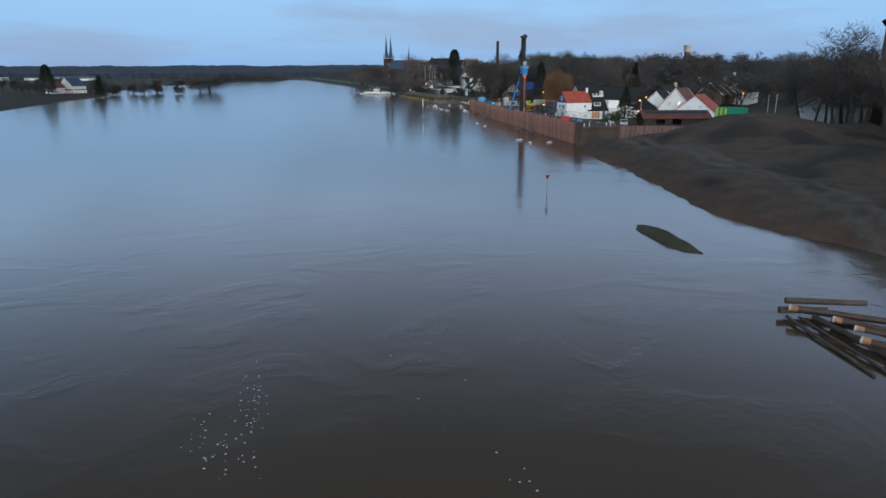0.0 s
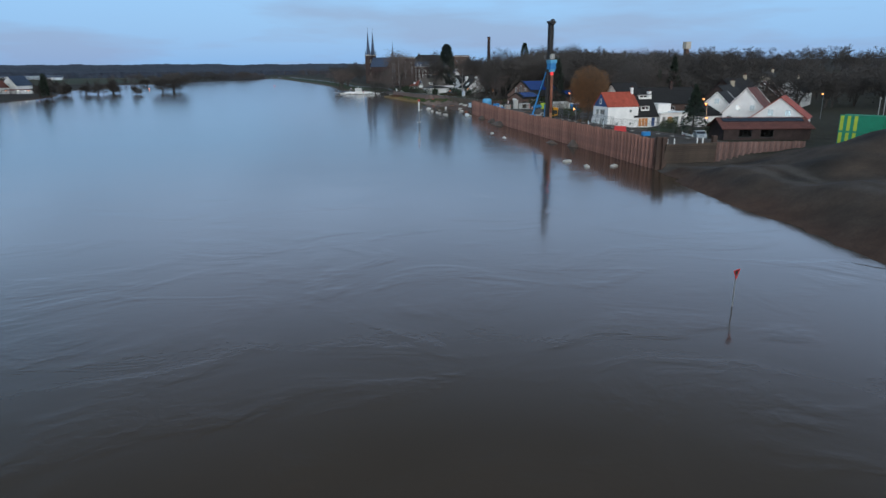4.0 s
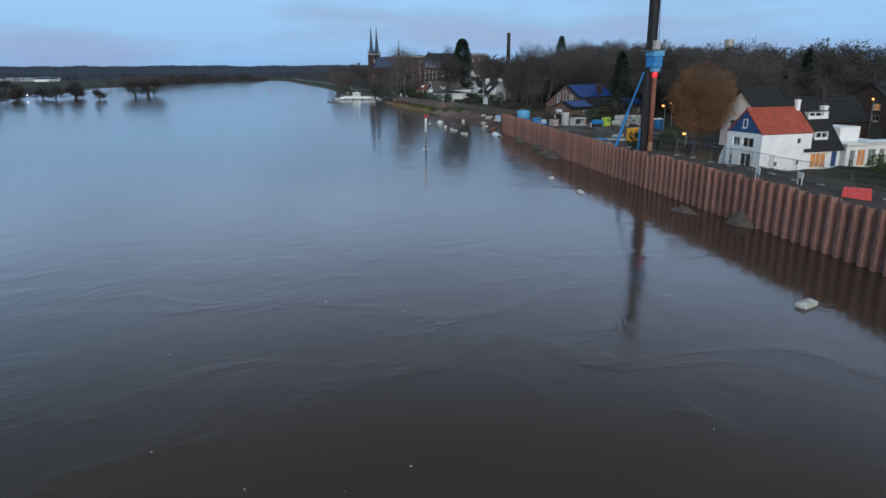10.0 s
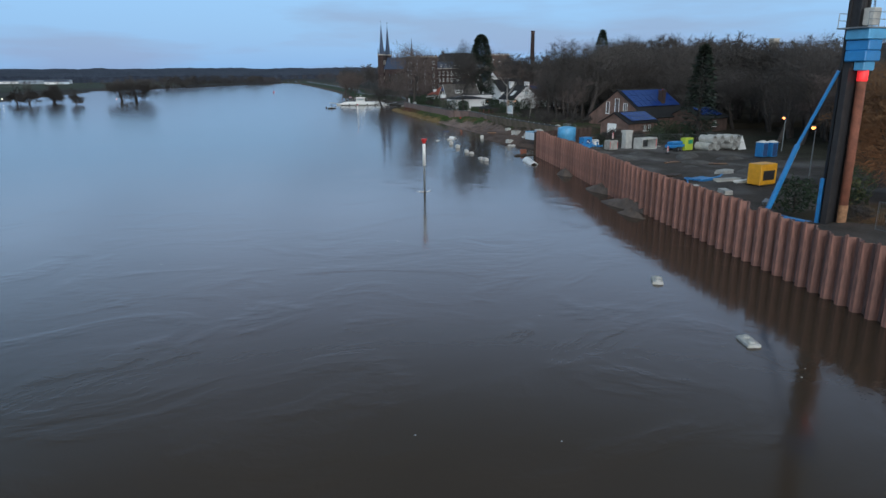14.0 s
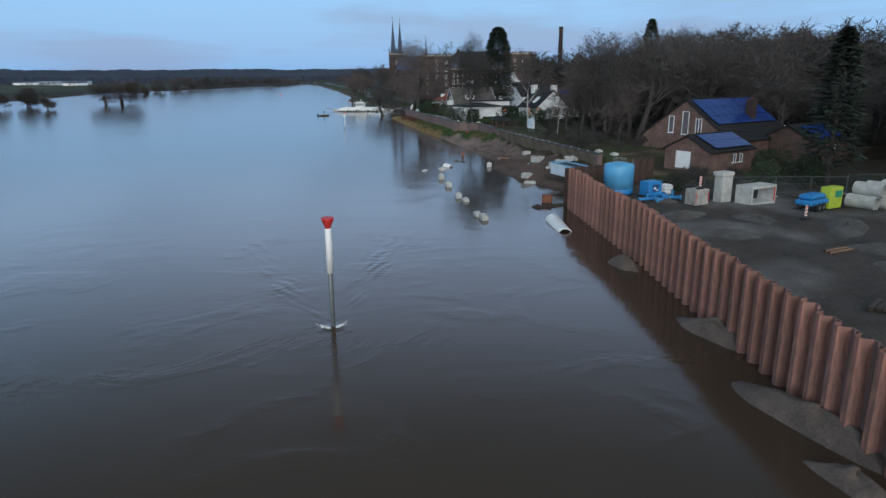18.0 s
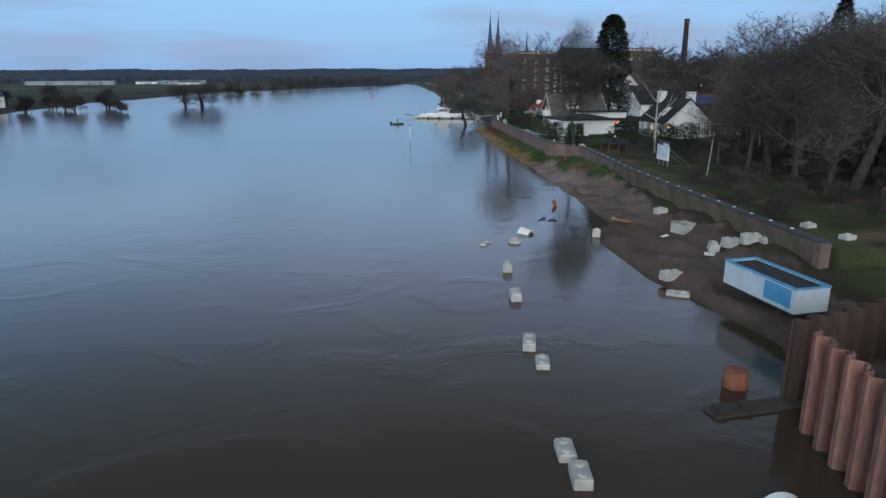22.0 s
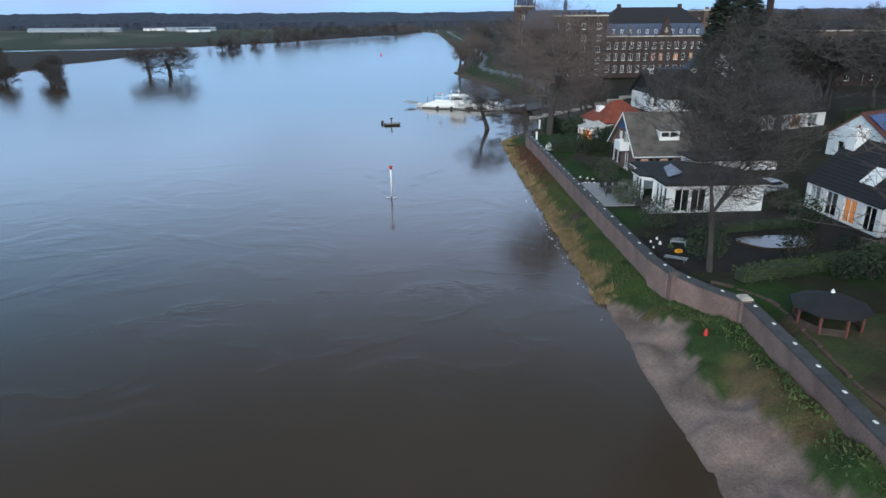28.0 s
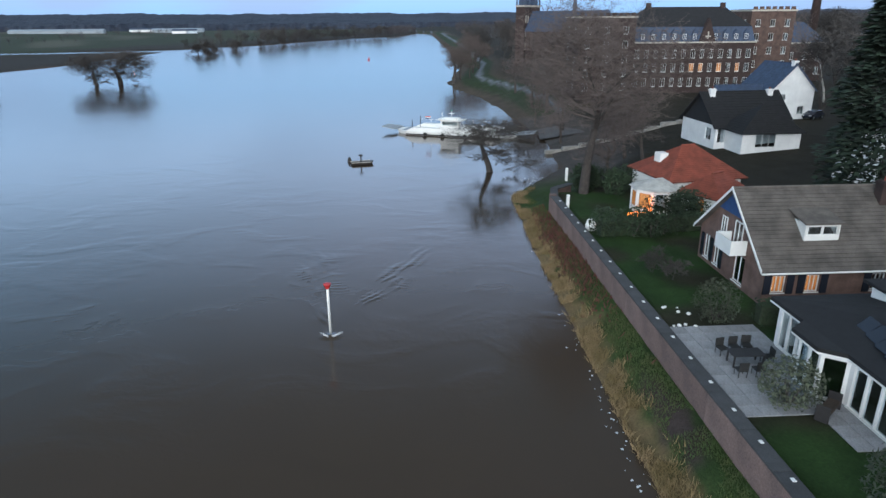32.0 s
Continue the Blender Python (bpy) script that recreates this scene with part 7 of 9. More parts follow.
house("dark_roof_terrace", "dark-roofed terrace behind the red-roofed house", 119.0, 193.5, 0.9, -100, 8.5, 20.0, 4.4, 8.2, "brick_brown", "roof_black", None, {"e": [(-6, 2.6, 1.2, 1.1, w_), (-2, 2.6, 1.2, 1.1, w_), (3, 2.6, 1.2, 1.1, w_), (7, 2.6, 1.2, 1.1, w_)]}, step=0.6, chimneys=((0.3, -8, 9.6, 0.7, "white_render"), (0.3, 4, 9.6, 0.7, "brick_dark")))
house("white_cottage", "white house beside the willow with dark window frames", 104.5, 187.5, 1.9, -90, 7.6, 6.5, 5.6, 8.7, "white_render", "roof_black", None, {"s": [(-1.2, 3.0, 1.1, 1.2, w_), (1.2, 3.0, 1.1, 1.2, w_), (-1.2, 0.5, 1.8, 1.4, w_), (1.2, 0.1, 1.0, 2.1, d_)], "e": [(0, 3, 1.1, 1.1, w_)]}, frame="dark_steel")
house("white_gable_house", "big white gabled house with a brown-red tiled roof", 122.4, 163.3, 1.9, -56, 9.4, 9.0, 2.6, 7.8, "white_render", "roof_brown", None, {"s": [(-1.5, 3.0, 1.1, 1.3, w_), (1.5, 3.0, 1.1, 1.3, w_), (-3.2, 0.6, 1.1, 1.2, w_)]}, trim="white_paint", step=0.5)
house("white_gable_house", "white gabled house with a dark roof behind the others", 121.5, 171.5, 2.0, -56, 8.0, 8.0, 2.8, 6.6, "white_render", "roof_black", None, {"s": [(0, 4.0, 1.2, 1.3, w_)]}, trim="white_paint", step=0.5)
house("white_gable_house", "white gabled house with a bright red tiled roof", 118.9, 150.7, 1.9, -52, 10.2, 9.0, 2.4, 6.4, "white_render", "roof_red", None, {"s": [(-1.6, 2.7, 1.1, 1.3, w_), (1.6, 2.7, 1.1, 1.3, w_)]}, step=0.5)
house("timber_gable_house", "brown-roofed house with white bargeboards beyond other gables", 177, 212, 3.0, -50, 8.4, 10, 2.6, 6.4, "brick_brown", "roof_brown", None, {"s": [(0, 3.4, 1.8, 1.2, w_)]}, trim="white_paint", step=0.6)
house("timber_gable_house", "brown-roofed house with white bargeboards behind the gables", 168.5, 207, 3.0, -50, 8.6, 9, 3.2, 7.1, "brick_brown", "roof_brown", None, {"s": [(0, 4.6, 2.0, 1.2, w_)]}, trim="white_paint", step=0.6)
shed = house("long_brown_shed", "long low brick building with red-brown roof and dark ridge panels", 104.2, 141.4, 1.3, 70, 7.0, 16.0, 2.1, 3.6, "brick_dark", "roof_brown", None, {"w": [(-4, 0.4, 2.4, 1.4, w_, 2), (0, 0.4, 2.4, 1.4, w_, 2)]}, over=0.5, frame="dark_steel")
panels(shed, (-1.5, 7.6, 2.98), (-1.5, -7.6, 2.98), (-0.2, -7.6, 3.54), (-0.2, 7.6, 3.54), 9, 1, 0.2, "car_dark")
for n, (x, y, tn, wd, ln, h, r, wl2, rf) in enumerate(((211, 248, -60, 10, 12, 5.6, 10.2, "cream_render", "roof_black"), (131, 181, -60, 8, 12, 4.6, 8.0, "brick_dark", "roof_black"), (188, 214, -60, 9, 12, 4.6, 8.6, "white_render", "roof_black"),
                                                     (165, 215, -70, 9, 16, 5, 9, "brick_dark", "roof_black"))):
    house("village_house", "distant village house with a pitched tiled roof", x, y, land(x, y), tn, wd, ln, h, r, wl2, rf, None, {"s": [(-1.8, 1, 1.3, 1.3, w_), (1.8, 1, 1.3, 1.3, w_), (-1.8, 3.4, 1.2, 1.2, w_), (1.8, 3.4, 1.2, 1.2, w_ if n % 3 else l_)], "e": [(-3, 2.6, 1.2, 1.2, w_), (2, 2.6, 1.2, 1.2, w_)], "w": [(-3, 2.6, 1.2, 1.2, w_), (2, 2.6, 1.2, 1.2, w_)]}, step=0.7,
          chimneys=((0.2, ln / 3, r + 1.1, 0.8, "cream_render"),), group="village houses")
house("brick_apartment_block", "tall dark brick building with white window frames among trees", 129.5, 98.6, 3.0, -52, 14, 16, 21, 26, "brick_dark", "roof_black", None,
      {s: [(u, q, 1.5, 1.5, w_) for u in (-4, 0, 4) for q in (2, 5.2, 8.4, 11.6, 14.8)] for s in "sew"}, over=0.8, step=0.8, frame="dark_steel")
for x, y, tn, lx, mat in ((118.5, 122.5, -40, 3.4, "green_paint"),):
    c = thing("steel_container", "green steel storage container on the site edge" if mat == "green_paint" else "yellow and green striped container on the site edge", "container", x, y, land(x, y) - 0.1, tn, "containers")
    part("body", Shape().box(-lx / 2, -1.2, 0, lx / 2, 1.2, 2.4, 0.03), mat, c)
    for i in range(int(lx / 0.5)):
        part("rib", Shape().box(-lx / 2 + 0.2 + 0.5 * i, -1.24, 0.1, -lx / 2 + 0.35 + 0.5 * i, -1.2, 2.3), "green_paint", c)


def striped_container(z):
    """A six-metre steel container, half of it striped yellow."""
    c = thing("steel_container", "green steel container with broad yellow stripes, stacked beside the mound", "container", 102.1, 118.5, z, -69, "containers")
    part("body", Shape().box(-3.03, -1.2, 0.12, 3.03, 1.2, 2.45, 0.03), "green_paint", c)
    for zz in (0.0, 2.45):
        part("frame_rail", Shape().box(-3.05, -1.23, zz, 3.05, -1.05, zz + 0.13).box(-3.05, 1.05, zz, 3.05, 1.23, zz + 0.13), "green_paint", c)
    for i in range(24):
        x = -2.9 + 0.245 * i
        yellow = x < -0.3 and (i // 2) % 2 == 0
        part("rib", Shape().box(x, -1.235, 0.15, x + (0.24 if yellow else 0.12), -1.2, 2.43), "lime_paint" if yellow else "green_paint", c)
    part("roof_sheet", Shape().box(-3.0, -1.15, 2.452, 3.0, 1.15, 2.5), "green_paint", c)


for zz in (1.75, 4.35):
    striped_container(zz)
for x, y in ((129.8, 137.7), (135.5, 141.0)):
    single("pale_pole", Shape().tube((0, 0, -0.3), (0.05, 0.1, 6.6), 0.1, 0.07, 8).box(-0.25, -0.1, 6.2, 0.25, 0.1, 6.32), "concrete_pale", "pale slender pole beside the village houses", "pole", at=pose(x, y, land(x, y)), group="pale poles")
house("chapel_bungalow", "white bungalow seen under the trees", 132, 125, 3.2, -40, 7, 9, 3, 5.5, "white_render", "roof_grey", None, {"w": [(-2, 0.8, 1.4, 1.4, w_), (2, 0.8, 1.4, 1.4, w_)]}, step=0.6)

spruce = conifer("spruce_tree", "dense dark blue-green spruce in a front garden", 52, 9.5, 2.9, n=2600, size=0.35)
spruce.matrix_basis = pose(94.5, 148.2, 1.9)
sh_a = bush("round_shrub", "rounded green garden shrub", 61, 1.2, 1.1, "hedge_leaf")
sh_b = bush("dark_shrub", "dark evergreen garden shrub", 62, 1.4, 1.3, "leaf_dark")
sh_c = bush("olive_shrub", "rounded grey-green garden tree clipped to a ball", 63, 1.6, 1.5, "leaf_olive", 1500, 0.13)
sh_d = bare_tree("brown_shrub", "twiggy brown leafless winter shrub", 64, 3.2, 1.1, 5, twig="twig_dark", minr=0.02, forks=(3, 4), up=0.1, start=0.0, thick=0.012)
scatter([sh_a], [(96.0, 158.2), (99.5, 160.5), (97.5, 158.0), (101.5, 163.6), (110.2, 381.2)], R, 0.8, 1.3, "garden shrubs")
scatter([sh_b], [(87.5, 187), (90.5, 190), (93, 191), (84.5, 189), (95, 151), (99, 148), (96.5, 242.5), (106, 241), (110, 240), (114, 243), (118, 248), (122, 250), (112, 247), (108, 378.6), (109.5, 384), (104, 394), (106, 391.5),
                 (113, 330), (116, 328), (110, 326), (108, 329), (101.5, 331), (103, 336), (114, 338), (115.5, 344), (112, 326), (118, 330), (103, 374.5), (101.5, 375), (104.5, 375.5), (99, 375.2), (121, 330), (124, 328), (127, 330), (108, 316), (112, 314), (116, 318)], R, 0.8, 1.5, "dark shrubs")
scatter([sh_c], [(101.0, 357.4), (100.3, 347.6), (100.6, 339.6)], R, 0.85, 1.1, "clipped garden trees")
scatter([sh_d], [(97, 242), (99, 243), (102, 241.5), (104, 243), (107, 242), (101, 245), (86, 184), (88, 182), (102, 284), (104, 281), (107, 279), (110, 277), (105, 276), (109, 282), (113, 284), (103, 290), (107, 290), (111, 292), (104, 268), (108, 270), (112, 274), (101.5, 272), (107, 308), (110, 306), (113, 303), (104, 311), (118, 300), (101, 364.5), (100, 366), (116, 290), (120, 285), (99.5, 270), (115, 277), (101.5, 278), (108, 298), (112, 297)], R, 0.5, 0.95, "winter shrubs")

# ---- brick house with solar roof behind the tank ----
fh = house("solar_roof_house", "brick house with large blue solar panels on its roof", 121.0, 269.6, 2.0, -71, 15.0, 14.5, 2.8, 8.0, "brick_warm", "roof_black", None,
           {"s": [(-2.4, 2.9 + 0.4, 0.9, 2.4, w_, 0), (0.0, 3.2, 1.1, 3.2, w_, 0), (2.2, 3.3, 1.0, 2.2, w_, 1)], "e": [(-4, 0.8, 1.6, 1.2, w_), (3, 0.8, 1.4, 1.2, w_)]}, step=0.5, chimneys=((4.0, 2.0, 8.0, 1.1, "brick_dark"),))


panels(fh, (5.0, -7.0, 4.7), (5.0, 7.0, 4.7), (0.4, 7.0, 7.85), (0.4, -7.0, 7.85), 8, 3, 0.22)
an = house("solar_annex", "low brick annex with white shutter door and blue solar roof", 110.6, 256.6, 2.0, -71, 6.6, 8.6, 2.5, 4.2, "brick_warm", "roof_black", None, {"s": [(-0.6, 0.2, 2.2, 2.1, g_)], "e": [(0.5, 0.9, 1.0, 1.1, w_), (1.8, 0.9, 1.0, 1.1, w_)]}, step=0.5)
panels(an, (3.3, -3.4, 2.75), (3.3, 3.8, 2.75), (0.3, 3.8, 4.15), (0.3, -3.4, 4.15), 5, 2, 0.2)
ax = house("low_wing", "dark-roofed low wing with a row of solar panels", 130.0, 262.0, 2.0, -71, 8.0, 9.0, 2.6, 4.6, "brick_brown", "roof_black", None, {"e": [(0, 0.8, 1.4, 1.2, w_)]}, step=0.5)
panels(ax, (3.6, -3, 2.95), (3.6, 3, 2.95), (0.6, 3, 4.4), (0.6, -3, 4.4), 5, 1, 0.2)
gh = thing("glass_lean_to", "pale glazed lean-to roof behind the solar house", "greenhouse", 133, 274, 2.0, -71)
part("roof", Shape().slab([(-3, -4, 4.2), (3, -4, 3.0), (3, 4, 3.0), (-3, 4, 4.2)], 0.05), "greenhouse", gh)
for i in range(6):
    part("bar", Shape().tube((-3, -4 + 1.6 * i, 4.24), (3, -4 + 1.6 * i, 3.04), 0.05, n=5), "white_paint", gh)
part("wall", Shape().box(-3, -4, 0, -2.9, 4, 4.15).box(2.9, -4, 0, 3, 4, 2.95), "white_paint", gh)


def street_lamp(x, y, h, group="street lamps", glow="lamp_glow", r=0.2):
    t = thing("street_lamp", "street lamp glowing warm orange", "street lamp", x, y, land(x, y), 0, group)
    part("pole", Shape().tube((0, 0, 0), (0, 0, h), 0.07, 0.05, 8), "grey_steel", t)
    part("arm", Shape().tube((0, 0, h), (-0.5, -0.3, h + 0.1), 0.04, n=6), "grey_steel", t)
    hd = part("head", Shape().box(-0.85, -0.45, h + 0.08, -0.4, -0.15, h + 0.2, 0.03), "grey_steel", t)
    part("bulb", Shape().lathe([(0.03, -r), (r * 0.8, -r * 0.6), (r, 0), (r * 0.8, r * 0.4)], n=10), glow, hd, at=pose(-0.62, -0.3, h))


for x, y, h in ((89.5, 184.6, 3.2), (96.5, 199.5, 6), (105, 157, 5.5), (102.5, 153.5, 3.2), (117, 172, 6), (131, 183, 6), (150, 205, 6), (118, 226, 5), (139, 320, 5), (135, 318, 5.2), (196, 452, 6), (190, 442, 6), (118, 330.5, 2.6), (164, 434, 5.5), (176, 438, 5.5), (146, 165, 6)):
    street_lamp(x, y, h)
for x, y in ((90.5, 185.6), (104.0, 155.6)):
    d = bpy.data.lights.new("street_light", "POINT")
    d.energy, d.color, d.shadow_soft_size = 420, (1.0, 0.42, 0.12), 0.3
    new("street_light", d).matrix_basis = pose(x, y, 5.0)

# car park vehicles
def car(x, y, z, turn, mat, label):
    t = thing("car", label, "car", x, y, z, turn, "parked cars")
    prof = [(-2.1, 0.35), (-2.15, 0.75), (-1.9, 0.95), (-1.3, 1.0), (-0.7, 1.42), (0.9, 1.45), (1.7, 1.0), (2.1, 0.9), (2.15, 0.4)]
    s = Shape()
    n = len(prof)
    s.add([(px_, -0.85, pz_) for px_, pz_ in prof] + [(px_, 0.85, pz_) for px_, pz_ in prof], [tuple(range(n)), tuple(range(2 * n - 1, n - 1, -1))] + [(i, n + i, n + (i + 1) % n, (i + 1) % n) for i in range(n)])
    part("body", s, mat, t)
    part("side_glass", Shape().add([(-1.1, -0.87, 1.02), (1.4, -0.87, 1.02), (0.8, -0.87, 1.38), (-0.65, -0.87, 1.36)], [(0, 1, 2, 3)]).add([(-1.1, 0.87, 1.02), (1.4, 0.87, 1.02), (0.8, 0.87, 1.38), (-0.65, 0.87, 1.36)], [(3, 2, 1, 0)]), "car_dark", t)
    part("windscreen", Shape().slab([(-1.27, -0.75, 1.03), (-1.27, 0.75, 1.03), (-0.73, 0.7, 1.41), (-0.73, -0.7, 1.41)], -0.015), "car_dark", t)
    for sx in (-1.35, 1.35):
        for sy in (-0.8, 0.8):
            w = part("wheel", Shape().lathe([(0.2, -0.11), (0.31, -0.1), (0.33, 0), (0.31, 0.1), (0.2, 0.11)], n=14), "black_rubber", t, at=pose(sx, sy, 0.33, 90, 0, 0))
            part("rim", Shape().lathe([(0.19, -0.115), (0.2, 0.115)], n=10), "grey_steel", w)
    for sy in (-0.6, 0.6):
        part("headlight", Shape().box(-2.18, sy - 0.15, 0.66, -2.1, sy + 0.15, 0.8), "white_paint", t)


car(117.2, 350.6, 3.1, 20, "car_silver", "silver-blue car parked on the drive between houses")
rb_ = thing("road_barrier", "red and white striped plank barrier on white posts", "barrier", 82.8, 135.2, 1.9, 70)
for k_ in range(3):
    part("plank", Shape().box(-2.6, -0.04, 0.35 + 0.4 * k_, 2.6, 0.04, 0.6 + 0.4 * k_), "white_paint" if k_ != 1 else "red_paint", rb_)
for dx in (-2.5, 0, 2.5):
    part("post", Shape().box(dx - 0.07, 0.05, 0, dx + 0.07, 0.15, 1.6), "white_paint", rb_)
car(88.2, 138.6, 1.9, 60, "car_silver", "pale car parked behind the stop logs")
car(152, 430, 5.0, 30, "car_dark", "dark car parked before the white house")

# ---- gardens and houses behind the brick flood wall ----
bh = house("grey_roof_house", "brick house with a grey tiled roof, blue gable and dark shutters", 110.9, 364.6, 3.1, -90, 10.0, 11.4, 2.75, 6.9, "brick_warm", "roof_grey", "brick_warm",
           {"e": [(-4.6, 0.8, 0.95, 1.25, l_, 2), (-2.2, 0.8, 0.95, 1.25, l_, 2), (2.5, 0.8, 0.95, 1.25, w_, 2)],
            "s": [(-3.6, 0.3, 0.95, 1.9, w_), (-1.9, 0.3, 0.95, 1.9, w_), (1.6, 0.2, 1.5, 2.1, w_), (-1.2, 3.2, 0.8, 1.3, w_), (1.0, 3.0, 1.2, 1.7, w_)]}, over=0.45, step=0.33, trim="white_paint", chimneys=((1.0, 4.6, 7.6, 0.8, "brick_dark"),))
part("gable_board", Shape().add([(-2.3, -0.06, 4.95), (2.3, -0.06, 4.95), (0, -0.06, 6.85), (-2.3, -0.01, 4.95), (2.3, -0.01, 4.95), (0, -0.01, 6.85)], [(0, 1, 2), (0, 3, 4, 1), (1, 4, 5, 2), (2, 5, 3, 0)]), "blue_boards", bh, "dark blue boarded gable top", at=pose(0, -5.7, 0))
bal = part("balcony", Shape().box(-1.2, -1.2, 2.6, 1.2, 0, 2.75).box(-1.2, -1.2, 2.75, 1.2, -1.12, 3.7).box(-1.2, -1.12, 2.75, -1.12, 0, 3.7).box(1.12, -1.12, 2.75, 1.2, 0, 3.7), "white_paint", bh, "white balcony", at=pose(1.2, -5.75, 0))
for u in (-5.42, -3.78, -3.02, -1.38, 1.68, 3.32):
    part("shutter", Shape().box(-0.25, -0.06, 0.72, 0.25, 0, 2.12), "car_dark", bh, "dark shutter", at=pose(5.0, 0, 0, 0, 0, 90) @ pose(u, -0.01, 0))
for u in (-4.35, -2.75, -1.15):
    part("shutter", Shape().box(-0.24, -0.06, 0.28, 0.24, 0, 2.2), "car_dark", bh, "dark shutter", at=pose(u, -5.7, 0) @ pose(0, -0.01, 0))
for i in range(24):
    part("eave_bracket", Shape().box(-0.07, -0.3, 2.42, 0.07, 0, 2.6), "white_paint", bh, at=pose(5.0, 0, 0, 0, 0, 90) @ pose(-5.5 + 0.48 * i, -0.01, 0))
dormer(bh, pose(3.6, -1.2, 4.0, 0, 0, 90), 2.5, 1.25, 2.6, roof="roof_grey", slope=0.55)


def bungalow():
    t = thing("white_bungalow", "white flat-roofed bungalow with tall glazed bays and black roof", "house", 0, 0, 3.0)
    H = 2.75
    ops = [(-4.0 + 1.05 * i, 0.15, 0.9, 2.3) for i in range(3)]
    # west front in two lengths with a projecting bay between them
    for y0, y1, cells in ((350.9, 354.0, 3), (343.9, 347.4, 3)):
        ln = y1 - y0
        ww = (ln - 0.5) / cells
        holes = [(-ln / 2 + 0.25 + ww * (i + 0.5), 0.12, ww - 0.12, 2.35) for i in range(cells)]
        m = pose(103.1, (y0 + y1) / 2, 0, 0, 0, -90)
        part("wall", wall_shape(ln, H, holes), "white_render", t, at=m)
        for c, q, a, b in holes:
            window(t, m @ pose(c, 0, q), a, b, "white_paint", False, 0, 0.06)
    bay = [(103.1, 350.9), (102.0, 350.1), (102.0, 348.2), (103.1, 347.4)]
    for (xa, ya), (xb, yb) in zip(bay, bay[1:]):
        ln = math.hypot(xb - xa, yb - ya)
        m = pose((xa + xb) / 2, (ya + yb) / 2, 0, 0, 0, math.degrees(math.atan2(yb - ya, xb - xa)))
        n = max(1, round(ln / 0.95))
        ww = (ln - 0.14) / n
        holes = [(-ln / 2 + 0.07 + ww * (i + 0.5), 0.12, ww - 0.1, 2.35) for i in range(n)]
        part("wall", wall_shape(ln, H, holes, 0.12), "white_render", t, at=m)
        for c, q, a, b in holes:
            window(t, m @ pose(c, 0, q), a, b, "white_paint", False, 0, 0.02)
    m = pose(108.05, 343.9, 0)
    holes = [(-3.4, 0.12, 1.5, 2.3), (-1.7, 0.12, 1.5, 2.3)]
    part("wall", wall_shape(9.9, H, holes), "white_render", t, at=m)
    for c, q, a, b in holes:
        window(t, m @ pose(c, 0, q), a, b, "white_paint", False, 1, 0.06)
    part("wall", wall_shape(9.9, H, []), "white_render", t, at=pose(108.05, 354.0, 0, 0, 0, 180))
    part("wall", wall_shape(10.1, H, [(2, 0.8, 1.6, 1.3)]), "white_render", t, at=pose(113.0, 348.95, 0, 0, 0, 90))
    rf = [(102.7, 354.4), (102.7, 351.1), (101.6, 350.3), (101.6, 348.0), (102.7, 347.2), (102.7, 343.5), (113.4, 343.5), (113.4, 354.4)]
    part("flat_roof", Shape().prism(rf, H + 0.05, H + 0.3), "flat_roof", t, "black bitumen roof")
    part("fascia", Shape().prism([(x + (-0.03 if x < 108 else 0.03), y) for x, y in rf], H - 0.02, H + 0.07), "white_paint", t, "white fascia")
    part("hip_roof", Shape().add([(102.7, 343.5, H + 0.3), (113.4, 343.5, H + 0.3), (113.4, 354.4, H + 0.3), (102.7, 354.4, H + 0.3), (107.4, 348.2, H + 1.05), (109.2, 350.0, H + 1.05)], [(0, 1, 4), (1, 2, 5, 4), (2, 3, 5), (3, 0, 4, 5)]), "roof_black", t, "low black hipped roof")
    u = part("upper_block", Shape().box(108.3, 349.6, 2.9, 117.2, 353.6, 4.0), "white_render", t, "white upper storey strip")
    part("upper_roof", Shape().box(107.9, 349.2, 4.0, 117.6, 354.0, 4.2, 0.04), "flat_roof", u)
    for i in range(4):
        part("solar_panel", Shape().slab([(103.7 + 0.3 * i, 345.4 + 1.1 * i, H + 0.62), (105.3 + 0.1 * i, 345.8 + 1.1 * i, H + 0.95), (105.4 + 0.1 * i, 346.8 + 1.1 * i, H + 0.95), (103.8 + 0.3 * i, 346.4 + 1.1 * i, H + 0.62)], 0.04), "car_dark", t, "dark solar panel")


bungalow()
ov = house("orange_roof_villa", "white villa with a hipped orange tiled roof", 111.6, 388.2, 3.0, -80, 7.6, 8.4, 3.1, 5.7, "white_render", "roof_orange", None, {"e": [(-2, 0.7, 1.2, 1.5, w_), (2.0, 0.7, 1.2, 1.5, l_)], "s": [(2.2, 0.7, 1.2, 1.5, w_)]}, hip=3.4, over=0.5, step=0.34)
part("turret", Shape().box(-1.3, -3.2, 3.0, -0.1, -2.2, 5.0, 0.04), "white_render", ov, "small white chimney block")
house("orange_roof_wing", "low white wing with an orange tiled roof", 112.0, 381.6, 3.0, -60, 4.6, 5.0, 2.4, 4.1, "white_render", "roof_orange", None, {"s": [(0, 0.6, 1.2, 1.3, l_)]}, hip=1.6, over=0.35, step=0.34)


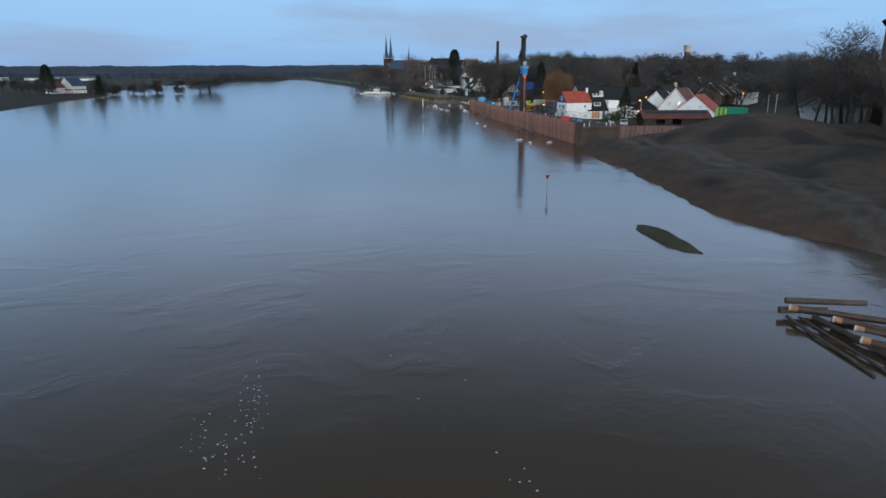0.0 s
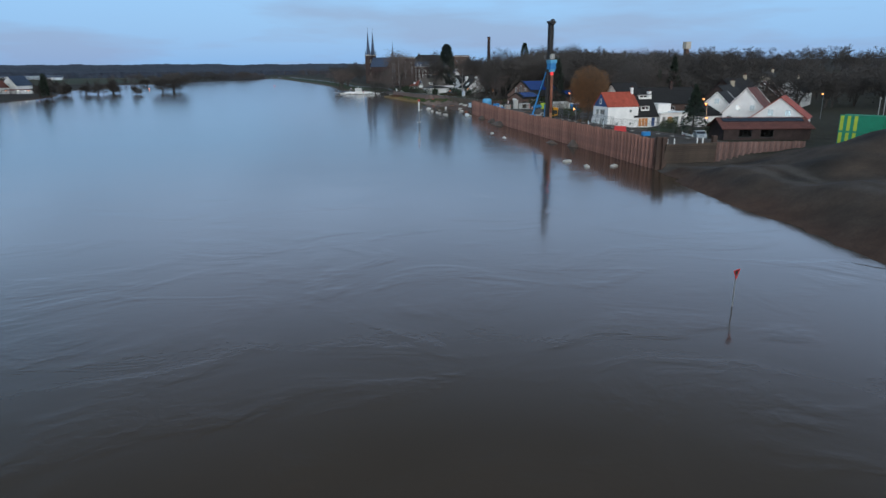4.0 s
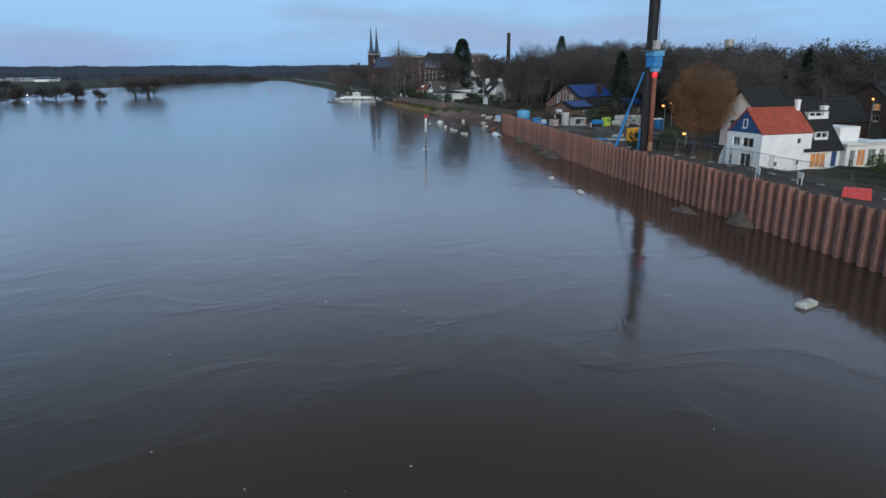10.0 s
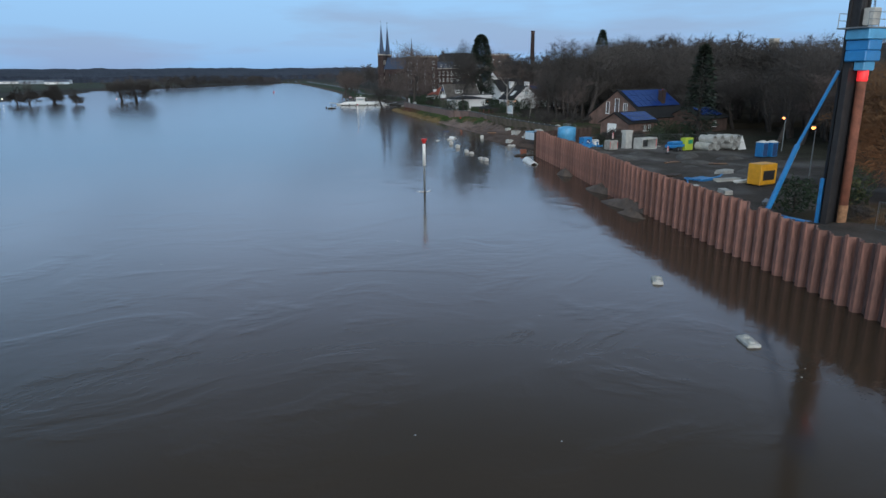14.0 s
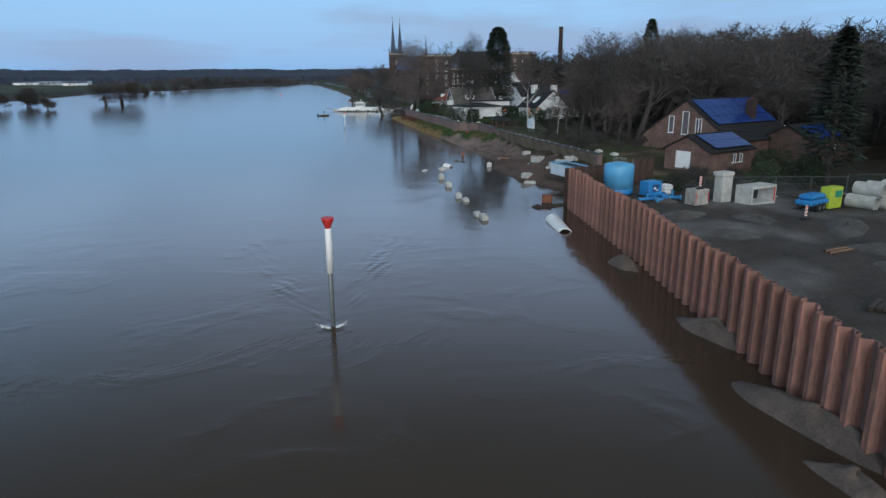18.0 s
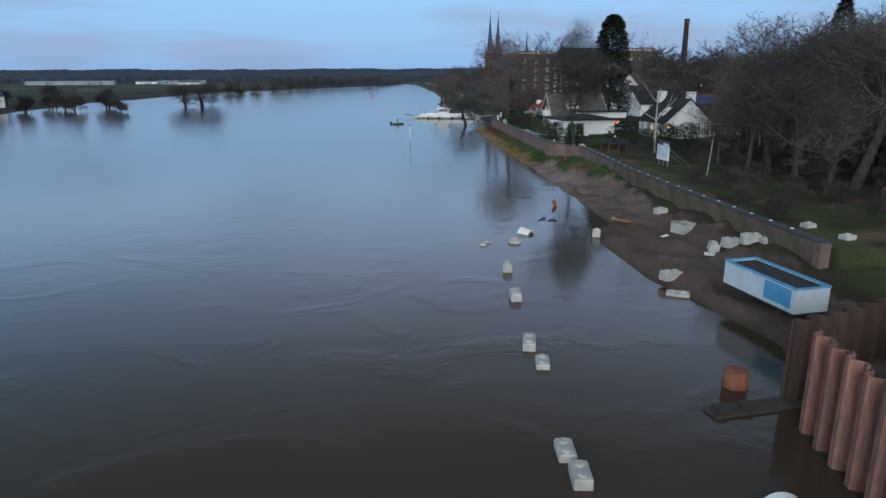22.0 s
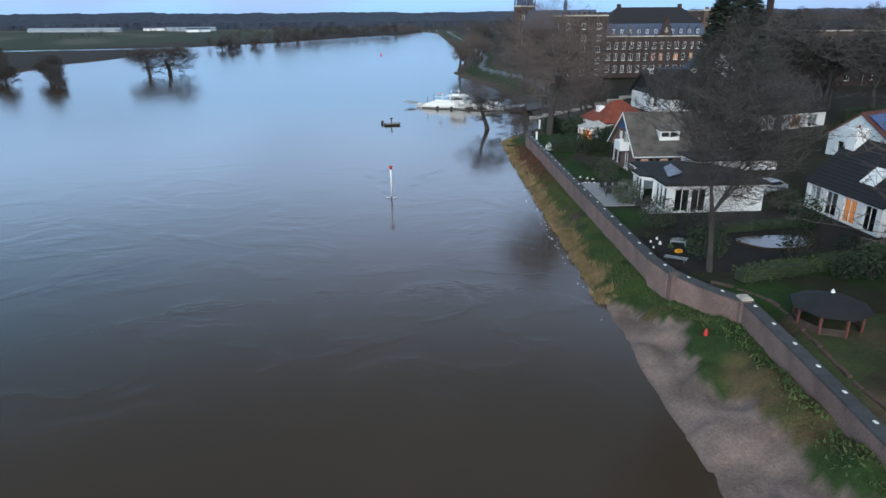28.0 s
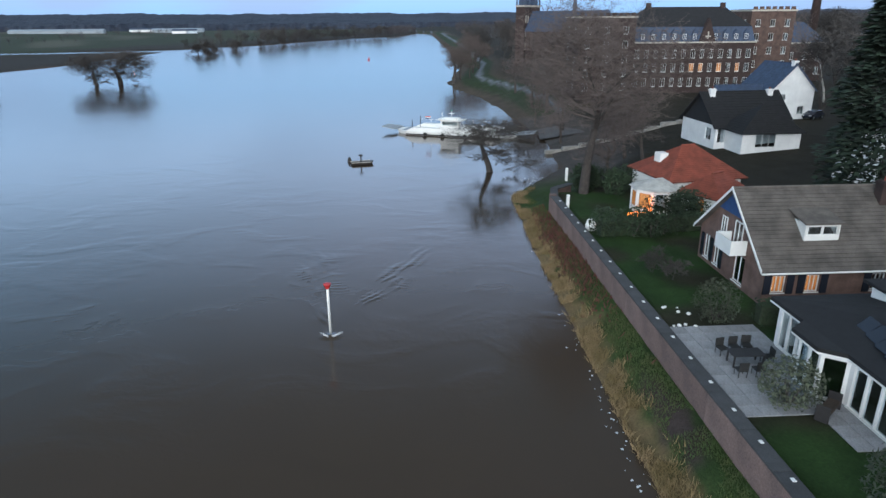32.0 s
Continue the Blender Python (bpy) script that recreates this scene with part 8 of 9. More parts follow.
def conservatory():
    t = thing("conservatory", "white many-sided conservatory with warm light inside", "conservatory", 106.4, 383.4, 3.0)
    n, r = 8, 2.3
    pts = [(r * math.cos(2 * math.pi * i / n + 0.39), r * math.sin(2 * math.pi * i / n + 0.39)) for i in range(n)]
    for i in range(n):
        (xa, ya), (xb, yb) = pts[(i + 1) % n], pts[i]
        ln = math.hypot(xb - xa, yb - ya)
        m = pose((xa + xb) / 2, (ya + yb) / 2, 0, 0, 0, math.degrees(math.atan2(yb - ya, xb - xa)))
        holes = [(0, 0.5, ln - 0.4, 1.7)]
        part("wall", wall_shape(ln, 2.5, holes, 0.12), "white_paint", t, at=m @ pose(0, 0, 0, 0, 0, 180))
        window(t, m @ pose(0, 0, 0, 0, 0, 180) @ pose(0, 0, 0.5), ln - 0.4, 1.7, "white_paint", i in (3, 4), 0, 0.03, sill=False)
    roof = [(1.13 * x, 1.13 * y, 2.5) for x, y in pts] + [(0.9, 0.5, 3.3)]
    part("roof", Shape().add(roof, [(i, (i + 1) % n, n) for i in range(n)] + [tuple(range(n - 1, -1, -1))]), "concrete_pale", t, "pale lead-grey roof")


conservatory()
sl = thing("string_lights", "string of small orange lights heaped in front of the conservatory", "fairy lights", 104.0, 380.9, 3.0)
rng = random.Random(8)
for i in range(46):
    part("bulb", Shape().lathe([(0.02, -0.05), (0.06, 0), (0.02, 0.06)], n=6), "string_lights", sl, at=pose(-0.9 + 2.6 * i / 46 + rng.uniform(-0.15, 0.15), 0.5 * math.sin(i * 0.5) + rng.uniform(-0.2, 0.2), rng.uniform(0.1, 0.55)))
part("wire", Shape().tube((-1, 0, 0.05), (1.8, 0.1, 0.05), 0.02, n=4), "dark_steel", sl)
gl = thing("light_garland", "garland of orange lights laid along a back garden hedge", "fairy lights", 121.8, 369.1, 3.4)
for i in range(26):
    part("bulb", Shape().lathe([(0.02, -0.06), (0.07, 0), (0.02, 0.07)], n=6), "string_lights", gl, at=pose(-1.3 + 0.1 * i, 0.25 * math.sin(i * 0.9), 0.25 + 0.22 * math.sin(i * 0.55)))
xt = thing("light_garland", "garland of orange lights behind the glass", "fairy lights", 105.2, 381.6, 3.3)
for i in range(22):
    part("bulb", Shape().lathe([(0.02, -0.05), (0.06, 0), (0.02, 0.06)], n=6), "string_lights", xt, at=pose(0.18 * math.sin(i * 1.9), -0.55, 0.08 * i))

blk = house("black_roof_house", "white house with a broad black roof and a dark picture window", 131.4, 417.0, 4.2, -86, 10.0, 11.8, 2.8, 7.0, "white_render", "roof_black", "roof_black", {"e": [(-4.0, 0.3, 3.0, 2.2, w_, 2), (4.4, 0.6, 1.6, 1.5, w_)], "s": [(3, 0.5, 1.6, 1.8, w_)]}, step=0.5, chimneys=((0.4, -4.6, 7.6, 0.8, "white_render"), (0.4, 4.6, 7.4, 0.8, "white_render")), over=0.5)
house("black_roof_wing", "white gabled wing with a black roof and a wide arched window", 131.8, 410.2, 4.1, 2, 8.6, 6.0, 2.8, 6.2, "white_render", "roof_black", None, {"s": [(-0.8, 0.5, 3.0, 1.9, w_, 2)]}, hip=3.0, over=0.5, step=0.5)
house("white_slate_house", "tall white gabled house with a slate roof", 147.2, 434.4, 5.0, 4, 8.2, 9.0, 5.0, 9.2, "white_render", "roof_slate", None, {"s": [(-1.6, 3.2, 1.0, 1.1, w_), (2.0, 0.8, 1.2, 1.4, w_)], "e": [(0, 3, 1, 1.2, w_)]}, chimneys=((0.0, -3.9, 9.8, 0.8, "white_render"),), step=0.5)
house("slate_lean_house", "low slate-roofed house between the villas", 139.5, 432.5, 4.8, -86, 7.0, 9.0, 3.0, 5.8, "white_render", "roof_slate", None, {"e": [(0, 0.8, 1.5, 1.3, w_)]}, step=0.5)
wr = house("white_villa", "white villa with a dark roof and tall white chimneys", 122.9, 340.3, 3.1, 3, 8.8, 10.4, 2.8, 6.8, "white_render", "roof_black", None,
           {"w": [(-3.9, 0.1, 1.7, 2.3, w_), (-1.4, 0.1, 1.7, 2.3, w_), (1.2, 0.1, 1.7, 2.3, l_), (3.8, 0.1, 1.5, 2.3, w_)], "s": [(-2.4, 0.7, 1.3, 1.6, w_), (1.0, 0.7, 1.4, 1.6, w_), (0, 4.2, 1.0, 1.2, w_)]}, step=0.4, chimneys=((-0.6, 4.4, 8.0, 1.3, "white_render"), (0.5, -4.4, 8.0, 1.2, "white_render")), over=0.3)
part("roof_light", Shape().slab([(-3.5, -2.4, 3.9), (-3.5, -0.6, 3.9), (-2.0, -0.6, 5.25), (-2.0, -2.4, 5.25)][::-1], 0.2), "white_paint", wr, "white framed roof light")
house("white_villa_wing", "low white villa wing with a dark roof", 131.4, 341.6, 3.1, 93, 7.0, 8.0, 2.6, 5.4, "white_render", "roof_black", None, {"e": [(-2, 0.7, 1.3, 1.4, w_)], "w": [(-2.2, 0.7, 1.3, 1.4, w_), (1.5, 0.7, 1.3, 1.4, l_)]}, step=0.4, over=0.3, chimneys=((0.3, -2.6, 6.6, 1.0, "white_render"),))
lb = house("light_blue_house", "pale blue gabled house with solar panels", 140.6, 366.6, 3.7, -62, 7.6, 10.0, 3.0, 5.9, "container_white", "roof_brown", None, {"s": [(-2, 0.6, 0.8, 1.5, w_, 0), (0, 0.6, 0.8, 1.5, w_, 0), (2, 0.6, 0.8, 1.5, w_, 0), (-0.4, 3.3, 1.4, 1.0, l_)]}, step=0.5)
panels(lb, (3.8, -4.6, 3.1), (3.8, 2.5, 3.1), (0.5, 2.5, 5.6), (0.5, -4.6, 5.6), 5, 3, 0.2)
house("thatched_house", "dark-roofed white house with garden doors", 138.5, 389.3, 4.2, -75, 9.0, 13.0, 2.9, 7.0, "white_render", "roof_black", None, {"e": [(-3, 0.3, 1.8, 2.0, w_), (0.5, 0.3, 1.8, 2.0, l_), (4, 0.3, 1.8, 2.0, w_)], "s": [(0, 3.4, 1.2, 1.3, w_)]}, step=0.5)
house("dark_barn", "long dark timber-roofed building by the road", 190.0, 448.0, 5.5, -86, 10, 18, 3.2, 7.5, "brick_dark", "roof_black", None, {"e": [(-4, 0.8, 1.4, 1.2, w_), (3, 0.8, 1.4, 1.2, w_)]}, step=0.6)


def gazebo(x, y, z):
    t = thing("gazebo", "eight-sided garden gazebo with a dark mossy roof and red posts", "gazebo", x, y, z)
    t.scale = (0.85, 0.85, 0.72)
    n, r = 8, 2.3
    pts = [(r * math.cos(2 * math.pi * i / n), r * math.sin(2 * math.pi * i / n)) for i in range(n)]
    part("roof", Shape().add([(1.25 * a, 1.25 * b, 2.1) for a, b in pts] + [(1.25 * a, 1.25 * b, 2.02) for a, b in pts] + [(0, 0, 3.3)], [(i, (i + 1) % n, 16) for i in range(n)] + [(i, 8 + i, 8 + (i + 1) % n, (i + 1) % n) for i in range(n)] + [tuple(range(15, 7, -1))]), "roof_black", t, "dark mossy roof")
    part("finial", Shape().lathe([(0.15, 3.25), (0.12, 3.45), (0.02, 3.6)], n=8), "white_paint", t)
    for a, b in pts:
        part("post", Shape().box(a - 0.08, b - 0.08, 0, a + 0.08, b + 0.08, 2.05), "roof_brown", t)
    for i in range(n):
        (xa, ya), (xb, yb) = pts[i], pts[(i + 1) % n]
        part("rail", Shape().tube((1.22 * xa, 1.22 * ya, 2.06), (1.22 * xb, 1.22 * yb, 2.06), 0.06, n=6), "white_paint", t)
        if i != 6:
            part("panel", Shape().slab([(xa, ya, 0.1), (xb, yb, 0.1), (xb, yb, 0.85), (xa, ya, 0.85)], 0.05), "timber_wet", t)


gazebo(104.2, 319.0, 2.75)


def patio():
    t = thing("terrace", "pale paved garden terrace beside the bungalow", "paving", 0, 0, 3.03, kind="structure")
    slab_ = Shape().box(0.02, 0.02, -0.02, 0.98, 0.98, 0.05, 0.01).mesh("paving_slab", "paving")
    for i in range(6):
        for j in range(13):
            x, y = 97.6 + 0.93 * i, 343.6 + 1.0 * j
            if (x - 100.9) ** 2 + (y - 357.4) ** 2 < 2.2 or (j < 3 and i < 4) or x > 103 - (0.9 if 347.5 < y < 350.5 else 0):
                continue
            part("paving_slab", slab_, None, t, at=pose(x, y, 0, 0, 0, 0) @ Matrix.Diagonal((0.93, 1, 1, 1)))


patio()


def garden_chair(x, y, turn):
    t = thing("garden_chair", "dark wicker garden chair", "chair", x, y, 3.09, turn, "terrace chairs")
    part("seat", Shape().box(-0.28, -0.28, 0.38, 0.28, 0.28, 0.46, 0.02), "black_rubber", t)
    part("backrest", Shape().box(-0.28, 0.24, 0.46, 0.28, 0.3, 0.95, 0.02), "black_rubber", t)
    for sx in (-0.24, 0.24):
        for sy in (-0.24, 0.24):
            part("leg", Shape().tube((sx, sy, 0), (sx, sy, 0.38), 0.025, n=6), "dark_steel", t)


for cx, cy, tn in ((99.3, 352.9, 10), (100.1, 353.0, 0), (100.9, 353.1, -10), (99.2, 350.4, 180), (100.2, 350.4, 180), (101.4, 351.7, 270)):
    garden_chair(cx, cy, tn)
tb = thing("garden_table", "dark garden table on the terrace", "table", 100.1, 351.7, 3.09)
part("tabletop", Shape().box(-0.95, -0.5, 0.7, 0.95, 0.5, 0.75, 0.01), "dark_steel", tb)
for sx in (-0.85, 0.85):
    for sy in (-0.4, 0.4):
        part("leg", Shape().box(sx - 0.04, sy - 0.04, 0, sx + 0.04, sy + 0.04, 0.7), "dark_steel", tb)
fo = thing("firewood_rack", "curved dark bench beside the bay window", "bench", 101.7, 346.5, 3.09, 40)
part("seat", Shape().box(-0.9, -0.3, 0.35, 0.9, 0.3, 0.5, 0.03), "timber_wet", fo)
part("side", Shape().box(-0.95, -0.32, 0, -0.85, 0.32, 0.9, 0.02), "dark_steel", fo)
part("side", Shape().box(0.85, -0.32, 0, 0.95, 0.32, 0.9, 0.02), "dark_steel", fo)
rng = random.Random(5)
for i in range(10):
    x, y = 98.6 + rng.uniform(-0.6, 1.2), 357.6 + rng.uniform(-1.6, 2.2)
    s = rng.uniform(0.08, 0.16)
    single("garden_stone", Shape().lathe([(s * 0.7, 0), (s, s * 0.4), (s * 0.8, s * 0.9), (s * 0.2, s * 1.1)], n=9), "white_paint", "small white ornament stone in the border", "stone", at=pose(x, y, land(x, y), 0, 0, rng.uniform(0, 90)), group="border stones", smooth=True)
for x, y in ((98.2, 377.3), (99.8, 376.4)):
    s = thing("covered_barbecue", "white fabric-covered garden object by the wall", "garden cover", x, y, 3.0, 20, "covered objects")
    part("cover", Shape().lathe([(0.55, 0), (0.5, 0.5), (0.35, 0.95), (0.08, 1.15)], n=10), "white_paint", s)
    part("skirt", Shape().lathe([(0.6, 0), (0.56, 0.16)], n=10), "concrete_pale", s)
for x, y, z in ((97.6, 384.0, 3.0), (100.6, 397.0, 2.9)):
    single("gate_post", Shape().box(-0.14, -0.14, 0, 0.14, 0.14, 1.5, 0.02).box(-0.18, -0.18, 1.5, 0.18, 0.18, 1.62, 0.03), "white_paint", "white garden gate post", "post", at=pose(x, y, z), group="gate posts")


def planter_yard():
    """The sunken yard by the wall: lattice bench, yellow crate, grey lounger, white ornaments and a low dark box."""
    rng = random.Random(15)
    z = 3.0
    b = thing("garden_bench", "pale grey slatted garden bench with a rounded back", "bench", 100.5, 334.2, z, 160)
    b.scale = (0.85, 0.85, 0.85)
    for k in range(5):
        part("seat_slat", Shape().box(-0.75, -0.25 + 0.11 * k, 0.4, 0.75, -0.16 + 0.11 * k, 0.44, 0.008), "grey_deck", b)
    for k in range(13):
        x = -0.72 + 0.12 * k
        part("back_slat", Shape().box(x - 0.025, 0.3, 0.44, x + 0.025, 0.34, 0.78 + 0.2 * math.cos(x * 1.9), 0.008), "grey_deck", b)
    for sx in (-0.7, 0.7):
        for sy in (-0.22, 0.3):
            part("leg", Shape().box(sx - 0.03, sy - 0.03, 0, sx + 0.03, sy + 0.03, 0.4), "grey_deck", b)
    y = thing("yellow_crate", "yellow plastic garden crate on the dark yard", "crate", 99.9, 332.5, z, 20)
    y.scale = (0.75, 0.75, 0.75)
    part("floor", Shape().box(-0.35, -0.25, 0, 0.35, 0.25, 0.04), "yellow_paint", y)
    for x0, y0, x1, y1 in ((-0.35, -0.25, 0.35, -0.21), (-0.35, 0.21, 0.35, 0.25), (-0.35, -0.21, -0.31, 0.21), (0.31, -0.21, 0.35, 0.21)):
        part("side", Shape().box(x0, y0, 0.04, x1, y1, 0.32), "yellow_paint", y)
    lg = thing("sun_lounger", "grey folded garden lounger lying by the flood wall", "lounger", 98.9, 330.6, z, -35)
    for sy in (-0.28, 0.28):
        part("side_rail", Shape().tube((-0.9, sy, 0.25), (0.9, sy, 0.3), 0.03, n=6), "grey_steel", lg)
    for k in range(9):
        part("slat", Shape().box(-0.88 + 0.2 * k, -0.28, 0.27, -0.74 + 0.2 * k, 0.28, 0.30), "grey_deck", lg)
    for sx in (-0.7, 0.7):
        part("leg", Shape().tube((sx, -0.28, 0), (sx, -0.28, 0.27), 0.025, n=5).tube((sx, 0.28, 0), (sx, 0.28, 0.27), 0.025, n=5), "grey_steel", lg)
    bx = thing("storage_chest", "low dark garden storage chest", "chest", 102.0, 335.6, z, 15)
    part("body", Shape().box(-0.9, -0.45, 0, 0.9, 0.45, 0.6, 0.03), "car_dark", bx)
    part("lid", Shape().box(-0.95, -0.5, 0.6, 0.95, 0.5, 0.68, 0.02), "flat_roof", bx)
    for x, y_, s_ in ((99.3, 335.9, 0.12), (98.5, 335.2, 0.10), (99.1, 334.6, 0.14), (98.2, 333.7, 0.09)):
        single("garden_ornament", Shape().lathe([(s_ * 0.7, 0), (s_, s_ * 0.5), (s_ * 0.6, s_ * 1.3), (s_ * 0.75, s_ * 1.7), (s_ * 0.2, s_ * 2.2)], n=10), "white_paint", "small white garden ornament on dark soil", "ornament", at=pose(x, y_, land(x, y_)), group="garden ornaments", smooth=True)
    for x, y_, k in ((98.6, 336.3, 0.9), (99.6, 333.4, 0.7), (101.2, 337.0, 1.0), (103.0, 333.0, 1.1), (97.8, 331.9, 0.6)):
        t = thing("garden_plant", "low green garden plant in the border", "plant", x, y_, land(x, y_), rng.uniform(0, 180), "border plants")
        part("stem", Shape().tube((0, 0, -0.05), (0.05, 0, 0.35 * k), 0.02, n=5), "bark", t)
        part("foliage", leaves(Shape(), rng, clump_points(rng, 120, 0.38 * k, 0.38 * k, 0.3 * k, 0.35 * k, 0.2), 0.09), "hedge_leaf", t)


planter_yard()
pond_pts = []
for i in range(26):
    a = 2 * math.pi * i / 26
    pond_pts.append((109.4 + 3.3 * math.cos(a) * (1 + 0.15 * math.sin(3 * a)), 334.2 + 1.9 * math.sin(a) * (1 + 0.12 * math.cos(2 * a))))
pd = single("garden_pond", Shape().prism(pond_pts, 3.0, 3.16), None, "still garden pond mirroring the sky", "pond", kind="structure")
pd.data.materials.append(WATER)


def hedge(x0, y0, x1, y1, h, w, label, mat="leaf_dark", seed=1):
    rng = random.Random(seed)
    ln = math.hypot(x1 - x0, y1 - y0)
    t = thing("hedge", label, "hedge", x0, y0, land((x0 + x1) / 2, (y0 + y1) / 2), math.degrees(math.atan2(y1 - y0, x1 - x0)))
    s = Shape()
    pts = []
    for i in range(int(ln * h * 120)):
        f = rng.random()
        if f < 0.4:
            p = Vector((rng.uniform(0, ln), rng.uniform(-w, w), h))
        else:
            p = Vector((rng.uniform(0, ln), rng.choice((-w, w)), rng.uniform(0, h)))
        pts.append(p + Vector((rng.gauss(0, 0.07), rng.gauss(0, 0.07), rng.gauss(0, 0.07))))
    part("foliage", leaves(s, rng, pts, 0.13), mat, t)
    part("core", Shape().box(0.05, -w * 0.8, 0, ln - 0.05, w * 0.8, h * 0.93, 0.1), "ivy", t)


# low stone edging that follows the inner side of the flood wall
edge_pts = [(281, 100.6), (290, 100.7), (296, 101.0), (304, 101.3), (312, 101.4), (320, 102.4), (322.4, 102.4), (324.3, 101.6), (326, 99.6)]
for i in range(40):
    y0_, y1_ = 281 + 45 * i / 40, 281 + 45 * (i + 1) / 40
    x0_, x1_ = interp(edge_pts, y0_), interp(edge_pts, y1_)
    ln_ = math.hypot(x1_ - x0_, y1_ - y0_)
    zz_ = land((x0_ + x1_) / 2, (y0_ + y1_) / 2)
    single("edging_stone", Shape().box(0.01, -0.14, -0.3, ln_ - 0.16 - 0.1 * math.sin(i * 1.7), 0.14, 0.10 + 0.07 * math.sin(i * 2.3), 0.03), "brick_brown", "weathered brown edging stone along the slope", "edging stone", at=pose(x0_, y0_, zz_, 0, 0, math.degrees(math.atan2(y1_ - y0_, x1_ - x0_))), group="garden edging")
hedge(98.4, 375.3, 109.0, 376.6, 1.6, 0.55, "dark clipped hedge between two gardens")
hedge(103.5, 356.9, 108.5, 357.0, 1.5, 0.5, "dark hedge behind the bungalow", seed=2)
hedge(101.8, 326.0, 116.5, 329.8, 1.0, 0.7, "rounded green hedge beside the pond", "hedge_leaf", 3)
hedge(106.0, 337.4, 115.5, 338.8, 0.8, 0.5, "dark hedge round the pond", seed=4)
hedge(150, 388, 175, 392, 2.2, 0.8, "long dark hedge along the road", seed=5)
bush_cl = bush("evergreen_ball", "dark round evergreen beside the villa", 66, 1.5, 1.4, "leaf_dark", 1300, 0.16)
scatter([bush_cl], [(107.8, 379.2), (101.8, 392.4), (104.4, 389.6), (102.6, 395.6)], R, 0.9, 1.3, "evergreens")


def bank_growth():
    """Reeds and rank grass along the water's edge and over the bank."""
    rng = random.Random(21)
    reed, grass_, red = Shape(), Shape(), Shape()
    for i in range(20000):
        y = rng.uniform(329, 404)
        d = abs(rng.gauss(1.0, 0.55))
        x = interp(SHORE_R, y) + d * (0.75 + 0.5 * noise.noise((y / 2.5, 0, 4)))
        k = noise.noise((x / 1.5, y / 1.8, 7))
        if k < -0.12:
            continue
        z = land(x, y)
        h = rng.uniform(0.2, 0.55)
        a = rng.uniform(0, math.pi)
        w = Vector((math.cos(a), math.sin(a), 0)) * rng.uniform(0.02, 0.05)
        tip = Vector((x + rng.gauss(0, 0.22), y + rng.gauss(0, 0.22), z + h))
        reed.add([Vector((x, y, z - 0.05)) - w, Vector((x, y, z - 0.05)) + w, tip], [(0, 1, 2)])
    for i in range(26000):
        y = rng.uniform(322, 400)
        wx = interp(GWALL, y)
        x = rng.uniform(interp(SHORE_R, y) + 1.6, wx - 0.3) if y > 331 else rng.uniform(wx - 2.6, wx - 0.3)
        if noise.noise((x / 2, y / 2.5, 1)) < -0.25:
            continue
        z = land(x, y)
        a = rng.uniform(0, math.pi)
        w = Vector((math.cos(a), math.sin(a), 0)) * rng.uniform(0.014, 0.03)
        grass_.add([Vector((x, y, z - 0.03)) - w, Vector((x, y, z - 0.03)) + w, Vector((x + rng.gauss(0, 0.1), y + rng.gauss(0, 0.1), z + rng.uniform(0.08, 0.28)))], [(0, 1, 2)])
    for i in range(2600):
        y = rng.gauss(378, 7)
        x = interp(GWALL, min(y, 388)) - abs(rng.gauss(0.9, 0.6)) - 0.25
        if x < interp(SHORE_R, y) + 0.8 or y > 392:
            continue
        z = land(x, y)
        w = Vector((rng.gauss(0, 0.05), rng.gauss(0, 0.05), 0))
        red.add([Vector((x, y, z)) - w, Vector((x, y, z)) + w, Vector((x + rng.gauss(0, 0.15), y + rng.gauss(0, 0.15), z + rng.uniform(0.15, 0.5)))], [(0, 1, 2)])
    for i in range(900):
        y = rng.uniform(302, 326)
        x = interp(GWALL, y) - abs(rng.gauss(0.6, 0.5)) - 0.25
        z = land(x, y)
        w = Vector((rng.gauss(0, 0.06), rng.gauss(0, 0.06), 0))
        grass_.add([Vector((x, y, z)) - w, Vector((x, y, z)) + w, Vector((x + rng.gauss(0, 0.15), y + rng.gauss(0, 0.15), z + rng.uniform(0.1, 0.3)))], [(0, 1, 2)])
    single("dry_reeds", reed, "dry_reed", "straw-coloured dead reeds along the water's edge", "reeds", kind="stuff")
    single("bank_grass", grass_, "grass_blade", "rough green grass on the river bank", "grass", kind="stuff")
    single("red_stems", red, "red_shrub", "low red-stemmed growth at the foot of the wall", "plants", kind="stuff")


bank_growth()

